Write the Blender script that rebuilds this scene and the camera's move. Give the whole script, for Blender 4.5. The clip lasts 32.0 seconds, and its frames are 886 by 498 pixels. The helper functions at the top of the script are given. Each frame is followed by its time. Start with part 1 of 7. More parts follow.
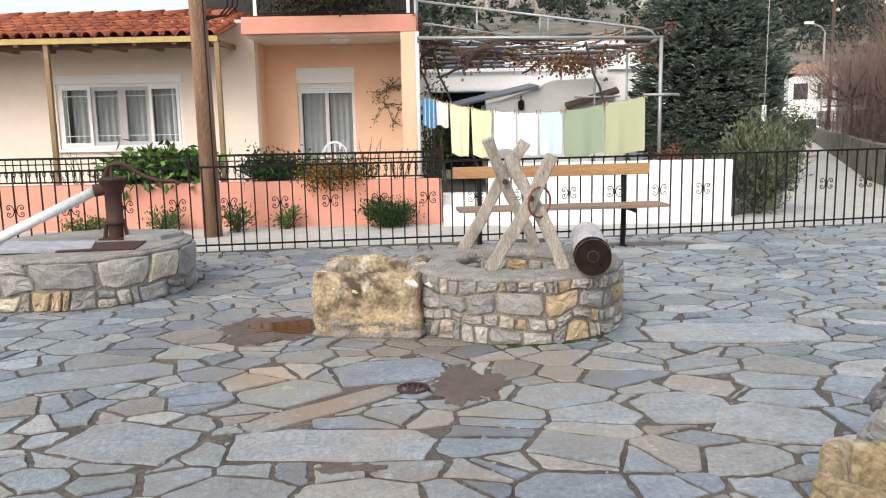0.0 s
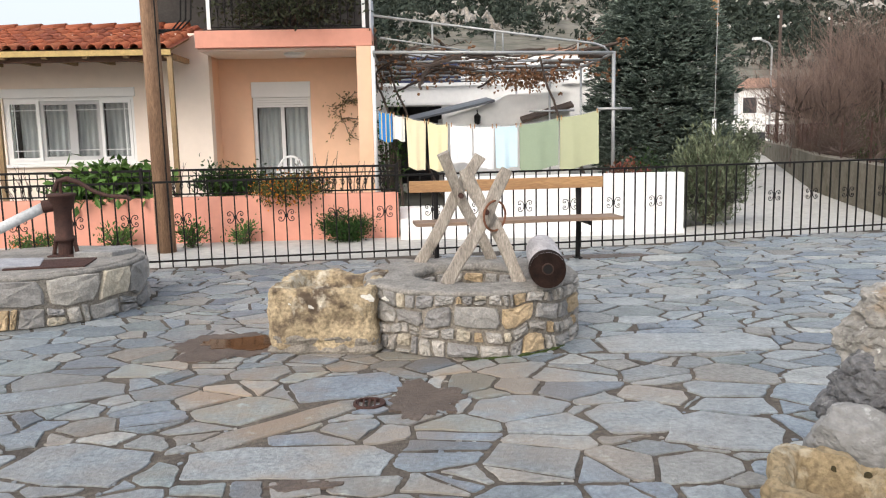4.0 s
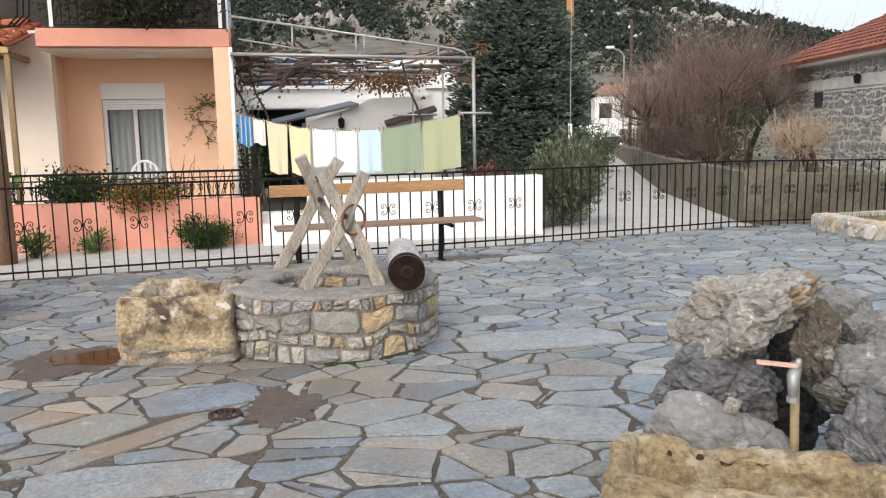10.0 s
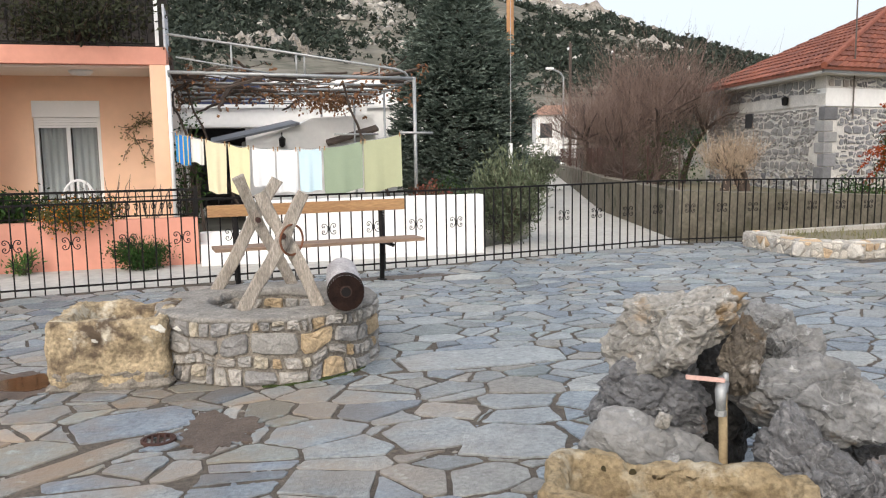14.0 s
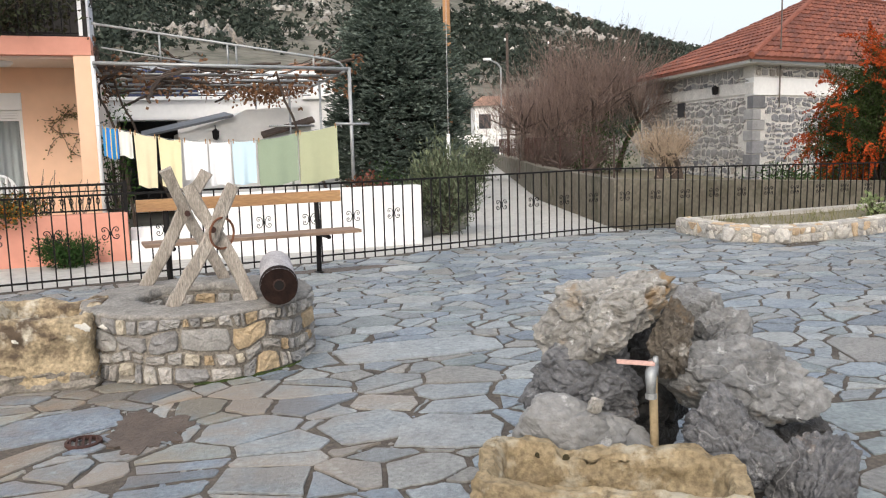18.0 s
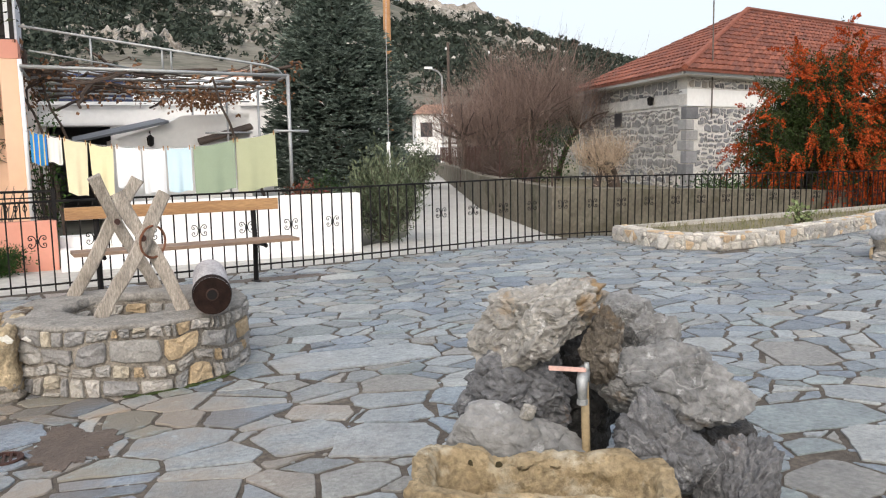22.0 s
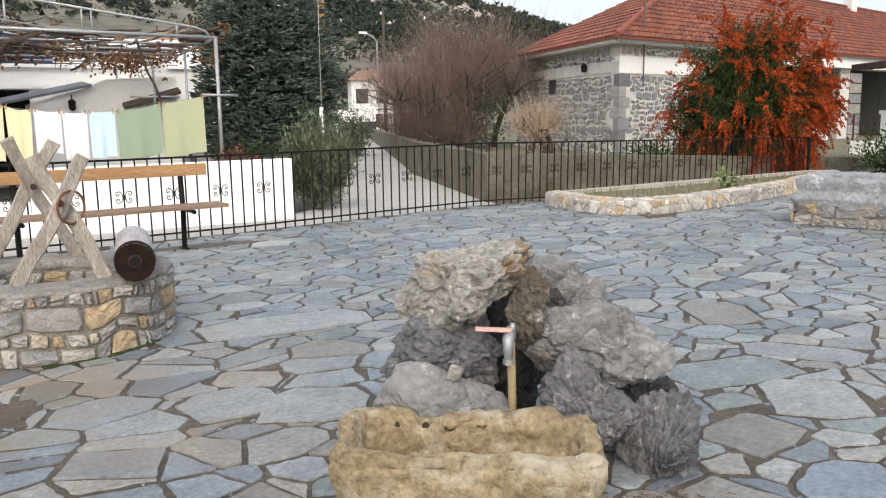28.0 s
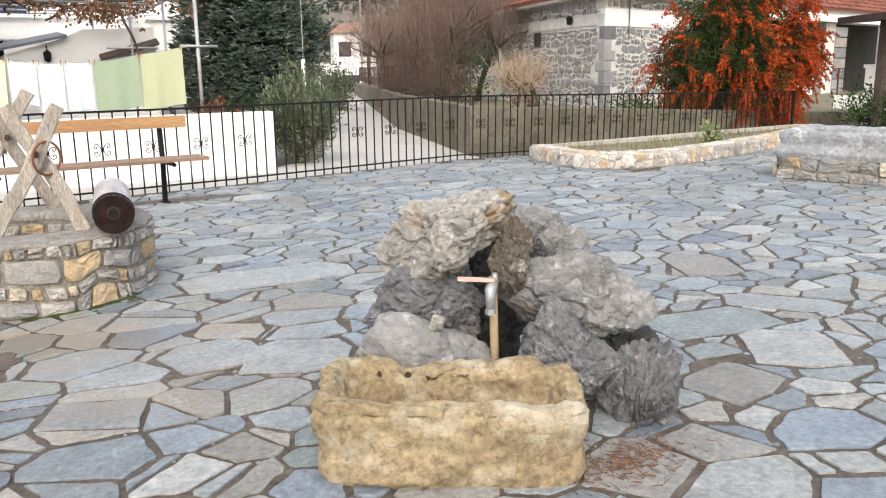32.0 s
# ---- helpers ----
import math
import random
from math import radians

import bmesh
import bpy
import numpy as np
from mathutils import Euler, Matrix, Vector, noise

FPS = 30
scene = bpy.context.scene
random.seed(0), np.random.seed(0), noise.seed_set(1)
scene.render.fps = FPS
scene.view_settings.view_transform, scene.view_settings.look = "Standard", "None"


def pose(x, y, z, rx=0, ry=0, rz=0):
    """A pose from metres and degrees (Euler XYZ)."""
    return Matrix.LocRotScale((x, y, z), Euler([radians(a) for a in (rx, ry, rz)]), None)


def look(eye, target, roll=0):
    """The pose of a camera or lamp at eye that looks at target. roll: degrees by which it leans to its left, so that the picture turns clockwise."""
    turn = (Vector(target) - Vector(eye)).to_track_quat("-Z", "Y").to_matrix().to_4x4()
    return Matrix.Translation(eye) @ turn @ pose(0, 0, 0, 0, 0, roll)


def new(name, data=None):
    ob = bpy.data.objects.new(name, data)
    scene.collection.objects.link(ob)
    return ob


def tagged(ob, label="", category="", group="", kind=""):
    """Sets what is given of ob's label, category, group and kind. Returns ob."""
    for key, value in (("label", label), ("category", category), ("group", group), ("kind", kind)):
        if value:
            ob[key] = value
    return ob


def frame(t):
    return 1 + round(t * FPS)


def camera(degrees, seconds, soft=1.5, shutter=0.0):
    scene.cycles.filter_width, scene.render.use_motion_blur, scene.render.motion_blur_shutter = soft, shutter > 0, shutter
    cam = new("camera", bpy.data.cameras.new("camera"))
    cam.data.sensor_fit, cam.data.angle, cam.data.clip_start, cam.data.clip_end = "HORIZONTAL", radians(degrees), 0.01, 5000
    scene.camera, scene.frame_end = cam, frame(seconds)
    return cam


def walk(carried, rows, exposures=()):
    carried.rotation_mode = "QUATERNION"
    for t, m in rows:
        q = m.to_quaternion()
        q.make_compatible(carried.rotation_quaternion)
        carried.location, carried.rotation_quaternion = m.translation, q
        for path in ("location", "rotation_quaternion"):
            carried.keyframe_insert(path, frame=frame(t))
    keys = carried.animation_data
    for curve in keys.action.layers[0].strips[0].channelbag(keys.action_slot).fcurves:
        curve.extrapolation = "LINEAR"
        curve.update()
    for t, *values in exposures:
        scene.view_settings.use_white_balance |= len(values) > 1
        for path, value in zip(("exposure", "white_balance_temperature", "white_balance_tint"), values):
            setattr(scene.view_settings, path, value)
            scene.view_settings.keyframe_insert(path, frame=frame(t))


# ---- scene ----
cam = camera(57.0, 32.0, 1.15)
EXPOSURES = [(0.0, 0.24, 6300, 10), (5.0, 0.11, 6300, 10), (6.0, 0.08, 6300, 10), (9.0, 0.09, 6300, 10), (25.0, 0.10, 6300, 10), (27.0, 0.10, 6300, 10), (28.0, 0.13, 6300, 10), (29.0, 0.36, 6350, 10), (30.0, 0.46, 6400, 10), (32.0, 0.51, 6400, 10)]
PATH = [
    (0.0, -0.000, 0.000, 1.400, -0.20, -9.10, 1.10),
    (0.5, 0.008, -0.001, 1.407, -0.83, -8.77, 1.48),
    (1.0, 0.014, -0.002, 1.403, -1.66, -9.01, 1.72),
    (1.5, 0.016, -0.004, 1.403, -1.77, -8.87, 1.54),
    (2.0, 0.020, -0.005, 1.406, -2.39, -8.75, 1.52),
    (2.5, 0.021, -0.009, 1.410, -2.92, -8.38, 1.42),
    (4.5, 0.016, -0.012, 1.405, -3.36, -8.22, 0.96),
    (5.0, 0.023, -0.014, 1.405, -4.17, -8.21, 0.78),
    (5.5, 0.027, -0.017, 1.410, -4.97, -8.01, 0.76),
    (6.0, 0.029, -0.017, 1.405, -5.78, -8.29, 0.79),
    (6.5, 0.039, -0.022, 1.408, -6.48, -8.07, 0.87),
    (7.0, 0.049, -0.024, 1.407, -7.79, -7.73, 0.58),
    (7.5, 0.055, -0.022, 1.407, -8.47, -7.75, 0.67),
    (8.0, 0.065, -0.024, 1.407, -9.64, -7.96, 1.01),
    (8.5, 0.072, -0.022, 1.405, -9.86, -7.93, 1.13),
    (9.0, 0.077, -0.023, 1.404, -10.48, -8.08, 1.08),
    (9.5, 0.088, -0.022, 1.404, -11.33, -8.16, 0.94),
    (10.0, 0.087, -0.024, 1.403, -12.31, -8.14, 1.08),
    (10.5, 0.090, -0.025, 1.402, -12.52, -8.12, 1.29),
    (11.0, 0.096, -0.023, 1.402, -12.74, -8.28, 1.44),
    (11.5, 0.094, -0.028, 1.407, -12.92, -7.80, 1.28),
    (12.0, 0.093, -0.034, 1.410, -13.21, -7.21, 1.21),
    (12.5, 0.097, -0.037, 1.411, -13.63, -7.12, 1.31),
    (13.0, 0.103, -0.045, 1.412, -14.69, -6.77, 1.25),
    (13.5, 0.110, -0.048, 1.412, -15.60, -6.80, 1.25),
    (14.0, 0.113, -0.046, 1.409, -16.26, -6.89, 0.94),
    (14.5, 0.118, -0.048, 1.412, -17.03, -6.84, 0.99),
    (16.5, 0.140, -0.037, 1.405, -18.61, -7.01, 1.18),
    (17.0, 0.149, -0.027, 1.400, -19.43, -7.32, 1.24),
    (17.5, 0.159, -0.024, 1.397, -19.88, -7.38, 1.35),
    (18.0, 0.165, -0.025, 1.394, -20.45, -7.56, 1.47),
    (18.5, 0.171, -0.022, 1.394, -20.98, -7.43, 1.46),
    (19.0, 0.181, -0.021, 1.394, -21.99, -7.53, 1.61),
    (19.5, 0.185, -0.028, 1.393, -22.56, -7.55, 1.66),
    (20.0, 0.190, -0.024, 1.393, -22.85, -7.44, 1.50),
    (20.5, 0.191, -0.026, 1.394, -23.00, -7.40, 1.46),
    (21.0, 0.197, -0.025, 1.393, -23.74, -7.27, 1.44),
    (21.5, 0.199, -0.032, 1.394, -24.13, -7.29, 1.26),
    (22.0, 0.200, -0.034, 1.393, -24.48, -7.09, 1.13),
    (22.5, 0.198, -0.037, 1.395, -24.75, -6.99, 1.14),
    (23.0, 0.209, -0.037, 1.393, -25.34, -7.33, 1.38),
    (23.5, 0.224, -0.033, 1.386, -26.36, -7.39, 1.45),
    (24.0, 0.229, -0.034, 1.389, -26.75, -7.13, 1.44),
    (24.5, 0.233, -0.035, 1.388, -27.08, -7.07, 1.32),
    (25.0, 0.231, -0.038, 1.389, -27.72, -7.10, 1.11),
    (25.5, 0.231, -0.044, 1.387, -28.13, -7.16, 1.04),
    (27.5, 0.240, -0.042, 1.371, -28.53, -9.02, 1.01),
    (28.0, 0.247, -0.037, 1.366, -28.87, -9.42, 0.89),
    (28.5, 0.246, -0.034, 1.362, -28.94, -9.80, 0.78),
    (29.0, 0.251, -0.031, 1.359, -29.39, -10.31, 1.06),
    (29.5, 0.257, -0.030, 1.354, -29.76, -10.68, 1.01),
    (30.0, 0.257, -0.029, 1.351, -29.73, -11.07, 0.78),
    (30.5, 0.263, -0.025, 1.345, -29.83, -11.61, 0.66),
    (31.0, 0.261, -0.026, 1.345, -29.81, -11.74, 0.67),
    (31.5, 0.260, -0.028, 1.345, -29.85, -12.00, 0.83),
    (32.0, 0.264, -0.023, 1.339, -29.96, -12.54, 0.73),
]
walk(cam, [(t, pose(x, y, z, 90 + pitch, roll, yaw)) for t, x, y, z, yaw, pitch, roll in PATH],
 exposures=EXPOSURES)

# ---- world and light ----
SUN_ELEV, SUN_ROT = radians(36), radians(212)
world = bpy.data.worlds.new("sky")
scene.world = world
world.use_nodes = True
wn = world.node_tree.nodes
sky = wn.new("ShaderNodeTexSky")
sky.sky_type, sky.sun_disc = "NISHITA", False
sky.sun_elevation, sky.sun_rotation = SUN_ELEV, SUN_ROT
sky.air_density, sky.dust_density = 1.0, 6.0
wn["Background"].inputs[1].default_value = 0.10
veil = wn.new("ShaderNodeMix")  # thin bright cloud over the whole sky
veil.data_type, veil.blend_type = "RGBA", "ADD"
veil.inputs[0].default_value = 1.0
veil.inputs[7].default_value = (6.5, 6.6, 6.7, 1)
world.node_tree.links.new(sky.outputs[0], veil.inputs[6])
world.node_tree.links.new(veil.outputs[2], wn["Background"].inputs[0])
sun = new("sun", bpy.data.lights.new("sun", "SUN"))
sun.data.energy, sun.data.angle, sun.data.color = 1.10, radians(24), (1.0, 0.97, 0.93)
sd = Vector((math.sin(SUN_ROT) * math.cos(SUN_ELEV), math.cos(SUN_ROT) * math.cos(SUN_ELEV), math.sin(SUN_ELEV)))
sun.matrix_world = look(sd * 50, (0, 0, 0))


# ---- materials ----
def mat(name, c1, c2=None, scale=4.0, rough=0.85, bump=0.25, bscale=45.0, metal=0.0, rnd=0.0, island=0.0, stain=None, stain_scale=1.3, stain_cut=0.55, spec=0.35, grain=0.2, vein=None, stretch=None, stain2=None, relief=0.02, stain_at=None):
    """Two tones broken by a coarse and a fine noise, random tone a piece, stains with a shape of their own, fine relief."""
    m = bpy.data.materials.new(name)
    m.use_nodes = True
    nt = m.node_tree
    n, ln = nt.nodes, nt.links.new
    bs = n["Principled BSDF"]
    geo = n.new("ShaderNodeNewGeometry")
    c2 = c2 or tuple(v * 0.75 for v in c1)

    def tex(sc, detail=5.0, ro=0.6):
        t = n.new("ShaderNodeTexNoise")
        t.inputs["Scale"].default_value, t.inputs["Detail"].default_value, t.inputs["Roughness"].default_value = sc, detail, ro
        if stretch:
            vm = n.new("ShaderNodeVectorMath")
            vm.operation = "MULTIPLY"
            vm.inputs[1].default_value = stretch
            ln(geo.outputs["Position"], vm.inputs[0])
            ln(vm.outputs[0], t.inputs["Vector"])
        else:
            ln(geo.outputs["Position"], t.inputs["Vector"])
        return t

    def mix(fac, a, b, kind="MIX"):
        x = n.new("ShaderNodeMix")
        x.data_type, x.blend_type = "RGBA", kind
        for sock, val in ((x.inputs[0], fac), (x.inputs[6], a), (x.inputs[7], b)):
            if isinstance(val, (int, float)):
                sock.default_value = val
            elif isinstance(val, tuple):
                sock.default_value = (*val, 1)
            else:
                ln(val, sock)
        return x.outputs[2]

    def ramp(src, lo, hi):
        r = n.new("ShaderNodeMapRange")
        r.inputs[1].default_value, r.inputs[2].default_value = lo, hi
        ln(src, r.inputs[0])
        return r.outputs[0]

    coarse, fine = tex(scale), tex(scale * 9, 4.0)
    col = mix(ramp(coarse.outputs[0], 0.3, 0.7), c1, c2)
    g = n.new("ShaderNodeMapRange")
    g.inputs[1].default_value, g.inputs[2].default_value, g.inputs[3].default_value, g.inputs[4].default_value = 0.25, 0.75, 1 - grain * 1.1, 1 + grain * 0.9
    ln(fine.outputs[0], g.inputs[0])
    col = mix(1.0, col, g.outputs[0], "MULTIPLY")
    if stain:
        fac = ramp(tex(stain_scale, 7.0, 0.65).outputs[0], stain_cut, stain_cut + 0.12)
        if stain_at:
            dist = n.new("ShaderNodeVectorMath")
            dist.operation = "DISTANCE"
            dist.inputs[1].default_value = (stain_at[0], stain_at[1], 0.0)
            ln(geo.outputs["Position"], dist.inputs[0])
            both = n.new("ShaderNodeMath")
            both.operation = "MULTIPLY"
            ln(ramp(dist.outputs["Value"], stain_at[2], stain_at[2] * 0.35), both.inputs[0])
            ln(fac, both.inputs[1])
            fac = both.outputs[0]
        col = mix(fac, col, stain)
    if stain2:
        col = mix(ramp(tex(stain2[1], 7.0, 0.65).outputs[0], stain2[2], stain2[2] + 0.10), col, stain2[0])
    if vein:
        t = tex(vein[0], 3.0, 0.5)
        d_ = n.new("ShaderNodeMath")
        d_.operation, d_.inputs[1].default_value = "SUBTRACT", 0.5
        ln(t.outputs[0], d_.inputs[0])
        e_ = n.new("ShaderNodeMath")
        e_.operation = "ABSOLUTE"
        ln(d_.outputs[0], e_.inputs[0])
        k_ = n.new("ShaderNodeMapRange")
        k_.inputs[1].default_value, k_.inputs[2].default_value, k_.inputs[3].default_value, k_.inputs[4].default_value = 0.001, 0.006, vein[2], 0.0
        ln(e_.outputs[0], k_.inputs[0])
        col = mix(k_.outputs[0], col, vein[1])
    for amount, made in ((rnd, "o"), (island, "i")):
        if amount:
            src = n.new("ShaderNodeObjectInfo").outputs["Random"] if made == "o" else geo.outputs["Random Per Island"]
            k = n.new("ShaderNodeMapRange")
            k.inputs[3].default_value, k.inputs[4].default_value = 1 - amount, 1 + amount
            ln(src, k.inputs[0])
            col = mix(1.0, col, k.outputs[0], "MULTIPLY")
    ln(col, bs.inputs["Base Color"])
    ro = n.new("ShaderNodeMapRange")
    ro.inputs[3].default_value, ro.inputs[4].default_value = max(0.02, rough - 0.12), min(1.0, rough + 0.1)
    ln(coarse.outputs[0], ro.inputs[0])
    ln(ro.outputs[0], bs.inputs["Roughness"])
    bs.inputs["Metallic"].default_value = metal
    bs.inputs["Specular IOR Level"].default_value = spec
    if bump:
        b = n.new("ShaderNodeBump")
        b.inputs["Strength"].default_value, b.inputs["Distance"].default_value = bump, relief
        ln(tex(bscale, 6.0, 0.65).outputs[0], b.inputs["Height"])
        ln(b.outputs[0], bs.inputs["Normal"])
    return m


def tones(m, colours, island=False):
    """Gives each piece one of several base tones, by its random number."""
    n, ln = m.node_tree.nodes, m.node_tree.links.new
    bs = n["Principled BSDF"]
    old = bs.inputs["Base Color"].links[0].from_socket
    src = n.new("ShaderNodeNewGeometry").outputs["Random Per Island"] if island else n.new("ShaderNodeObjectInfo").outputs["Random"]
    mul = n.new("ShaderNodeMath")
    mul.operation, mul.inputs[1].default_value = "MULTIPLY", 7.31
    fr = n.new("ShaderNodeMath")
    fr.operation = "FRACT"
    ln(src, mul.inputs[0])
    ln(mul.outputs[0], fr.inputs[0])
    cr = n.new("ShaderNodeValToRGB")
    cr.color_ramp.interpolation = "CONSTANT"
    el = cr.color_ramp.elements
    while len(el) < len(colours):
        el.new(0.5)
    for i, c in enumerate(colours):
        el[i].position = i / len(colours)
        el[i].color = (*c, 1)
    ln(fr.outputs[0], cr.inputs[0])
    x = n.new("ShaderNodeMix")
    x.data_type, x.blend_type = "RGBA", "MULTIPLY"
    x.inputs[0].default_value = 1.0
    ln(old, x.inputs[6])
    ln(cr.outputs[0], x.inputs[7])
    ln(x.outputs[2], bs.inputs["Base Color"])
    return m


def glass(name):
    m = mat(name, (0.9, 0.95, 0.95), (0.88, 0.93, 0.93), rough=0.02, bump=0.0, grain=0.0, spec=0.5)
    b = m.node_tree.nodes["Principled BSDF"]
    b.inputs["Transmission Weight"].default_value = 1.0
    b.inputs["IOR"].default_value = 1.3
    return m


FLAG_TONES = [(0.51, 0.575, 0.63), (0.71, 0.72, 0.70), (0.43, 0.495, 0.58), (0.61, 0.645, 0.66), (0.65, 0.62, 0.57), (0.55, 0.615, 0.62), (0.63, 0.665, 0.68), (0.47, 0.535, 0.605), (0.57, 0.62, 0.655)]
FLAG = tones(mat("flagstone", (0.50, 0.51, 0.51), (0.345, 0.355, 0.36), 4.5, 0.40, 0.7, 34, spec=0.5, grain=0.42, stain2=((0.64, 0.65, 0.63), 10.0, 0.60), rnd=0.24, stain=(0.45, 0.365, 0.295), stain_scale=1.3, stain_cut=0.43, stain_at=(-0.3, 4.5, 2.3), relief=0.020), FLAG_TONES)
FLAG_FAR = tones(mat("flagstone_far", (0.50, 0.51, 0.51), (0.345, 0.355, 0.36), 4.5, 0.40, 0.7, 34, spec=0.5, grain=0.42, stain2=((0.64, 0.65, 0.63), 10.0, 0.60), island=0.24, stain=(0.45, 0.365, 0.295), stain_scale=1.3, stain_cut=0.43, stain_at=(-0.3, 4.5, 2.3), relief=0.020), FLAG_TONES, True)
MORTAR = mat("joint_mortar", (0.15, 0.125, 0.10), (0.065, 0.056, 0.047), 4, 0.95, 1.0, 60, grain=0.5, stain=(0.22, 0.19, 0.155), stain_scale=5, stain_cut=0.58, relief=0.012)
WALLSTONE = tones(mat("wall_stone", (0.76, 0.735, 0.70), (0.46, 0.445, 0.425), 8, 0.9, 0.8, 40, rnd=0.12, grain=0.3, relief=0.012, stain=(0.66, 0.63, 0.57), stain_scale=7, stain_cut=0.62),
                  [(0.46, 0.455, 0.45), (0.58, 0.56, 0.53), (0.40, 0.405, 0.41), (0.52, 0.51, 0.49), (0.66, 0.52, 0.34), (0.44, 0.44, 0.445), (0.74, 0.68, 0.56), (0.50, 0.48, 0.45), (0.56, 0.555, 0.54), (0.62, 0.60, 0.56)])
WALLMORTAR = mat("wall_mortar", (0.34, 0.305, 0.255), (0.18, 0.16, 0.135), 7, 0.95, 1.0, 34, grain=0.45, relief=0.02)
MOSS = mat("green_moss", (0.07, 0.10, 0.02), (0.035, 0.05, 0.014), 20, 0.95, 1.0, 90)
CEMENT = mat("worn_cement", (0.36, 0.335, 0.30), (0.20, 0.188, 0.17), 7, 0.92, 1.0, 30, grain=0.4, stain=(0.24, 0.225, 0.205), stain_scale=3)
IRON = mat("black_iron", (0.010, 0.010, 0.011), (0.02, 0.018, 0.017), 12, 0.55, 0.1, 80, metal=0.0, spec=0.1)
RUST = mat("rusty_iron", (0.085, 0.04, 0.03), (0.05, 0.028, 0.024), 14, 0.75, 0.35, 70, metal=0.2)
WOODGREY = mat("weathered_wood", (0.50, 0.445, 0.38), (0.27, 0.235, 0.195), 16, 0.9, 1.0, 60, grain=0.45, stretch=(1, 1, 0.16))
BENCHWOOD = mat("varnished_wood", (0.46, 0.27, 0.125), (0.33, 0.18, 0.085), 12, 0.5, 0.25, 60, grain=0.3, stretch=(0.1, 1, 1))
BENCHSEAT = mat("worn_seat_wood", (0.30, 0.20, 0.135), (0.19, 0.13, 0.095), 12, 0.6, 0.25, 60, grain=0.3, stretch=(0.1, 1, 1))
POLEWOOD = mat("pole_wood", (0.36, 0.225, 0.135), (0.17, 0.095, 0.06), 14, 0.8, 0.7, 50, stain=(0.09, 0.055, 0.04), stain_scale=6, stretch=(1, 1, 0.12), grain=0.4)
POSTWOOD = mat("post_wood", (0.36, 0.25, 0.13), (0.23, 0.155, 0.085), 12, 0.8, 0.4, 50, stretch=(1, 1, 0.12), grain=0.35)
CREAM = mat("cream_plaster", (0.88, 0.77, 0.67), (0.86, 0.745, 0.64), 0.8, 0.9, 0.12, 90, grain=0.03)
PEACH = mat("peach_plaster", (0.88, 0.58, 0.395), (0.86, 0.56, 0.375), 0.8, 0.9, 0.12, 90, grain=0.03)
SALMON = mat("salmon_paint", (0.72, 0.345, 0.255), (0.66, 0.30, 0.22), 1.0, 0.88, 0.12, 90, grain=0.05, stain=(0.60, 0.30, 0.23), stain_scale=2, stain_cut=0.6)
WHITE = mat("white_wash", (0.88, 0.87, 0.85), (0.84, 0.83, 0.80), 1.0, 0.9, 0.2, 40, grain=0.05, stain=(0.62, 0.60, 0.56), stain_scale=1.6, stain_cut=0.68)
PVC = mat("white_frame", (0.84, 0.84, 0.83), (0.82, 0.82, 0.81), 3, 0.45, 0.0, grain=0.02)
CURTAIN = mat("net_curtain", (0.47, 0.465, 0.455), (0.40, 0.395, 0.39), 6, 0.9, 0.0, grain=0.04)
GLASS = glass("window_glass")
TILE = tones(mat("clay_tile", (0.80, 0.70, 0.66), (0.66, 0.52, 0.46), 9, 0.85, 0.4, 50, rnd=0.14), [(0.50, 0.18, 0.095), (0.42, 0.155, 0.09), (0.55, 0.225, 0.125), (0.37, 0.14, 0.09)])
ROOFTILE = tones(mat("old_roof_tile", (0.80, 0.70, 0.66), (0.62, 0.50, 0.45), 5, 0.88, 0.4, 40, island=0.15), [(0.33, 0.13, 0.085), (0.28, 0.115, 0.078), (0.38, 0.155, 0.10), (0.24, 0.105, 0.078)], True)
ROOFTILE_ONE = tones(mat("old_roof_tile_single", (0.80, 0.70, 0.66), (0.62, 0.50, 0.45), 5, 0.88, 0.4, 40, rnd=0.15), [(0.33, 0.13, 0.085), (0.28, 0.115, 0.078), (0.38, 0.155, 0.10), (0.24, 0.105, 0.078)])
CONCRETE = mat("lane_concrete", (0.52, 0.50, 0.46), (0.44, 0.425, 0.39), 0.9, 0.92, 0.3, 60, stain=(0.36, 0.34, 0.30), stain_scale=0.8, stain_cut=0.6)
OLDWALL = mat("old_concrete_wall", (0.22, 0.195, 0.15), (0.12, 0.105, 0.075), 1.8, 0.95, 0.5, 40, stain=(0.085, 0.08, 0.05), stain_scale=1.9, stain_cut=0.51, grain=0.3)
EARTH = mat("dry_ground", (0.22, 0.19, 0.13), (0.15, 0.14, 0.085), 1.4, 0.95, 0.8, 25)
STEEL = mat("galvanised_pipe", (0.42, 0.43, 0.43), (0.33, 0.34, 0.34), 10, 0.5, 0.05, 60, metal=0.5)
TUFF = mat("ochre_tuff", (0.52, 0.415, 0.265), (0.31, 0.235, 0.145), 5, 0.95, 1.0, 20, grain=0.5, stain=(0.12, 0.088, 0.06), stain_scale=5.0, stain_cut=0.47, stain2=((0.62, 0.56, 0.44), 4.5, 0.55), relief=0.035)
TUFF_PALE = mat("pale_limestone_trough", (0.41, 0.325, 0.20), (0.28, 0.21, 0.12), 4, 0.95, 1.0, 80, stain=(0.52, 0.465, 0.355), stain_scale=5, stain_cut=0.53, grain=0.5, stain2=((0.19, 0.14, 0.075), 18.0, 0.61), relief=0.014)
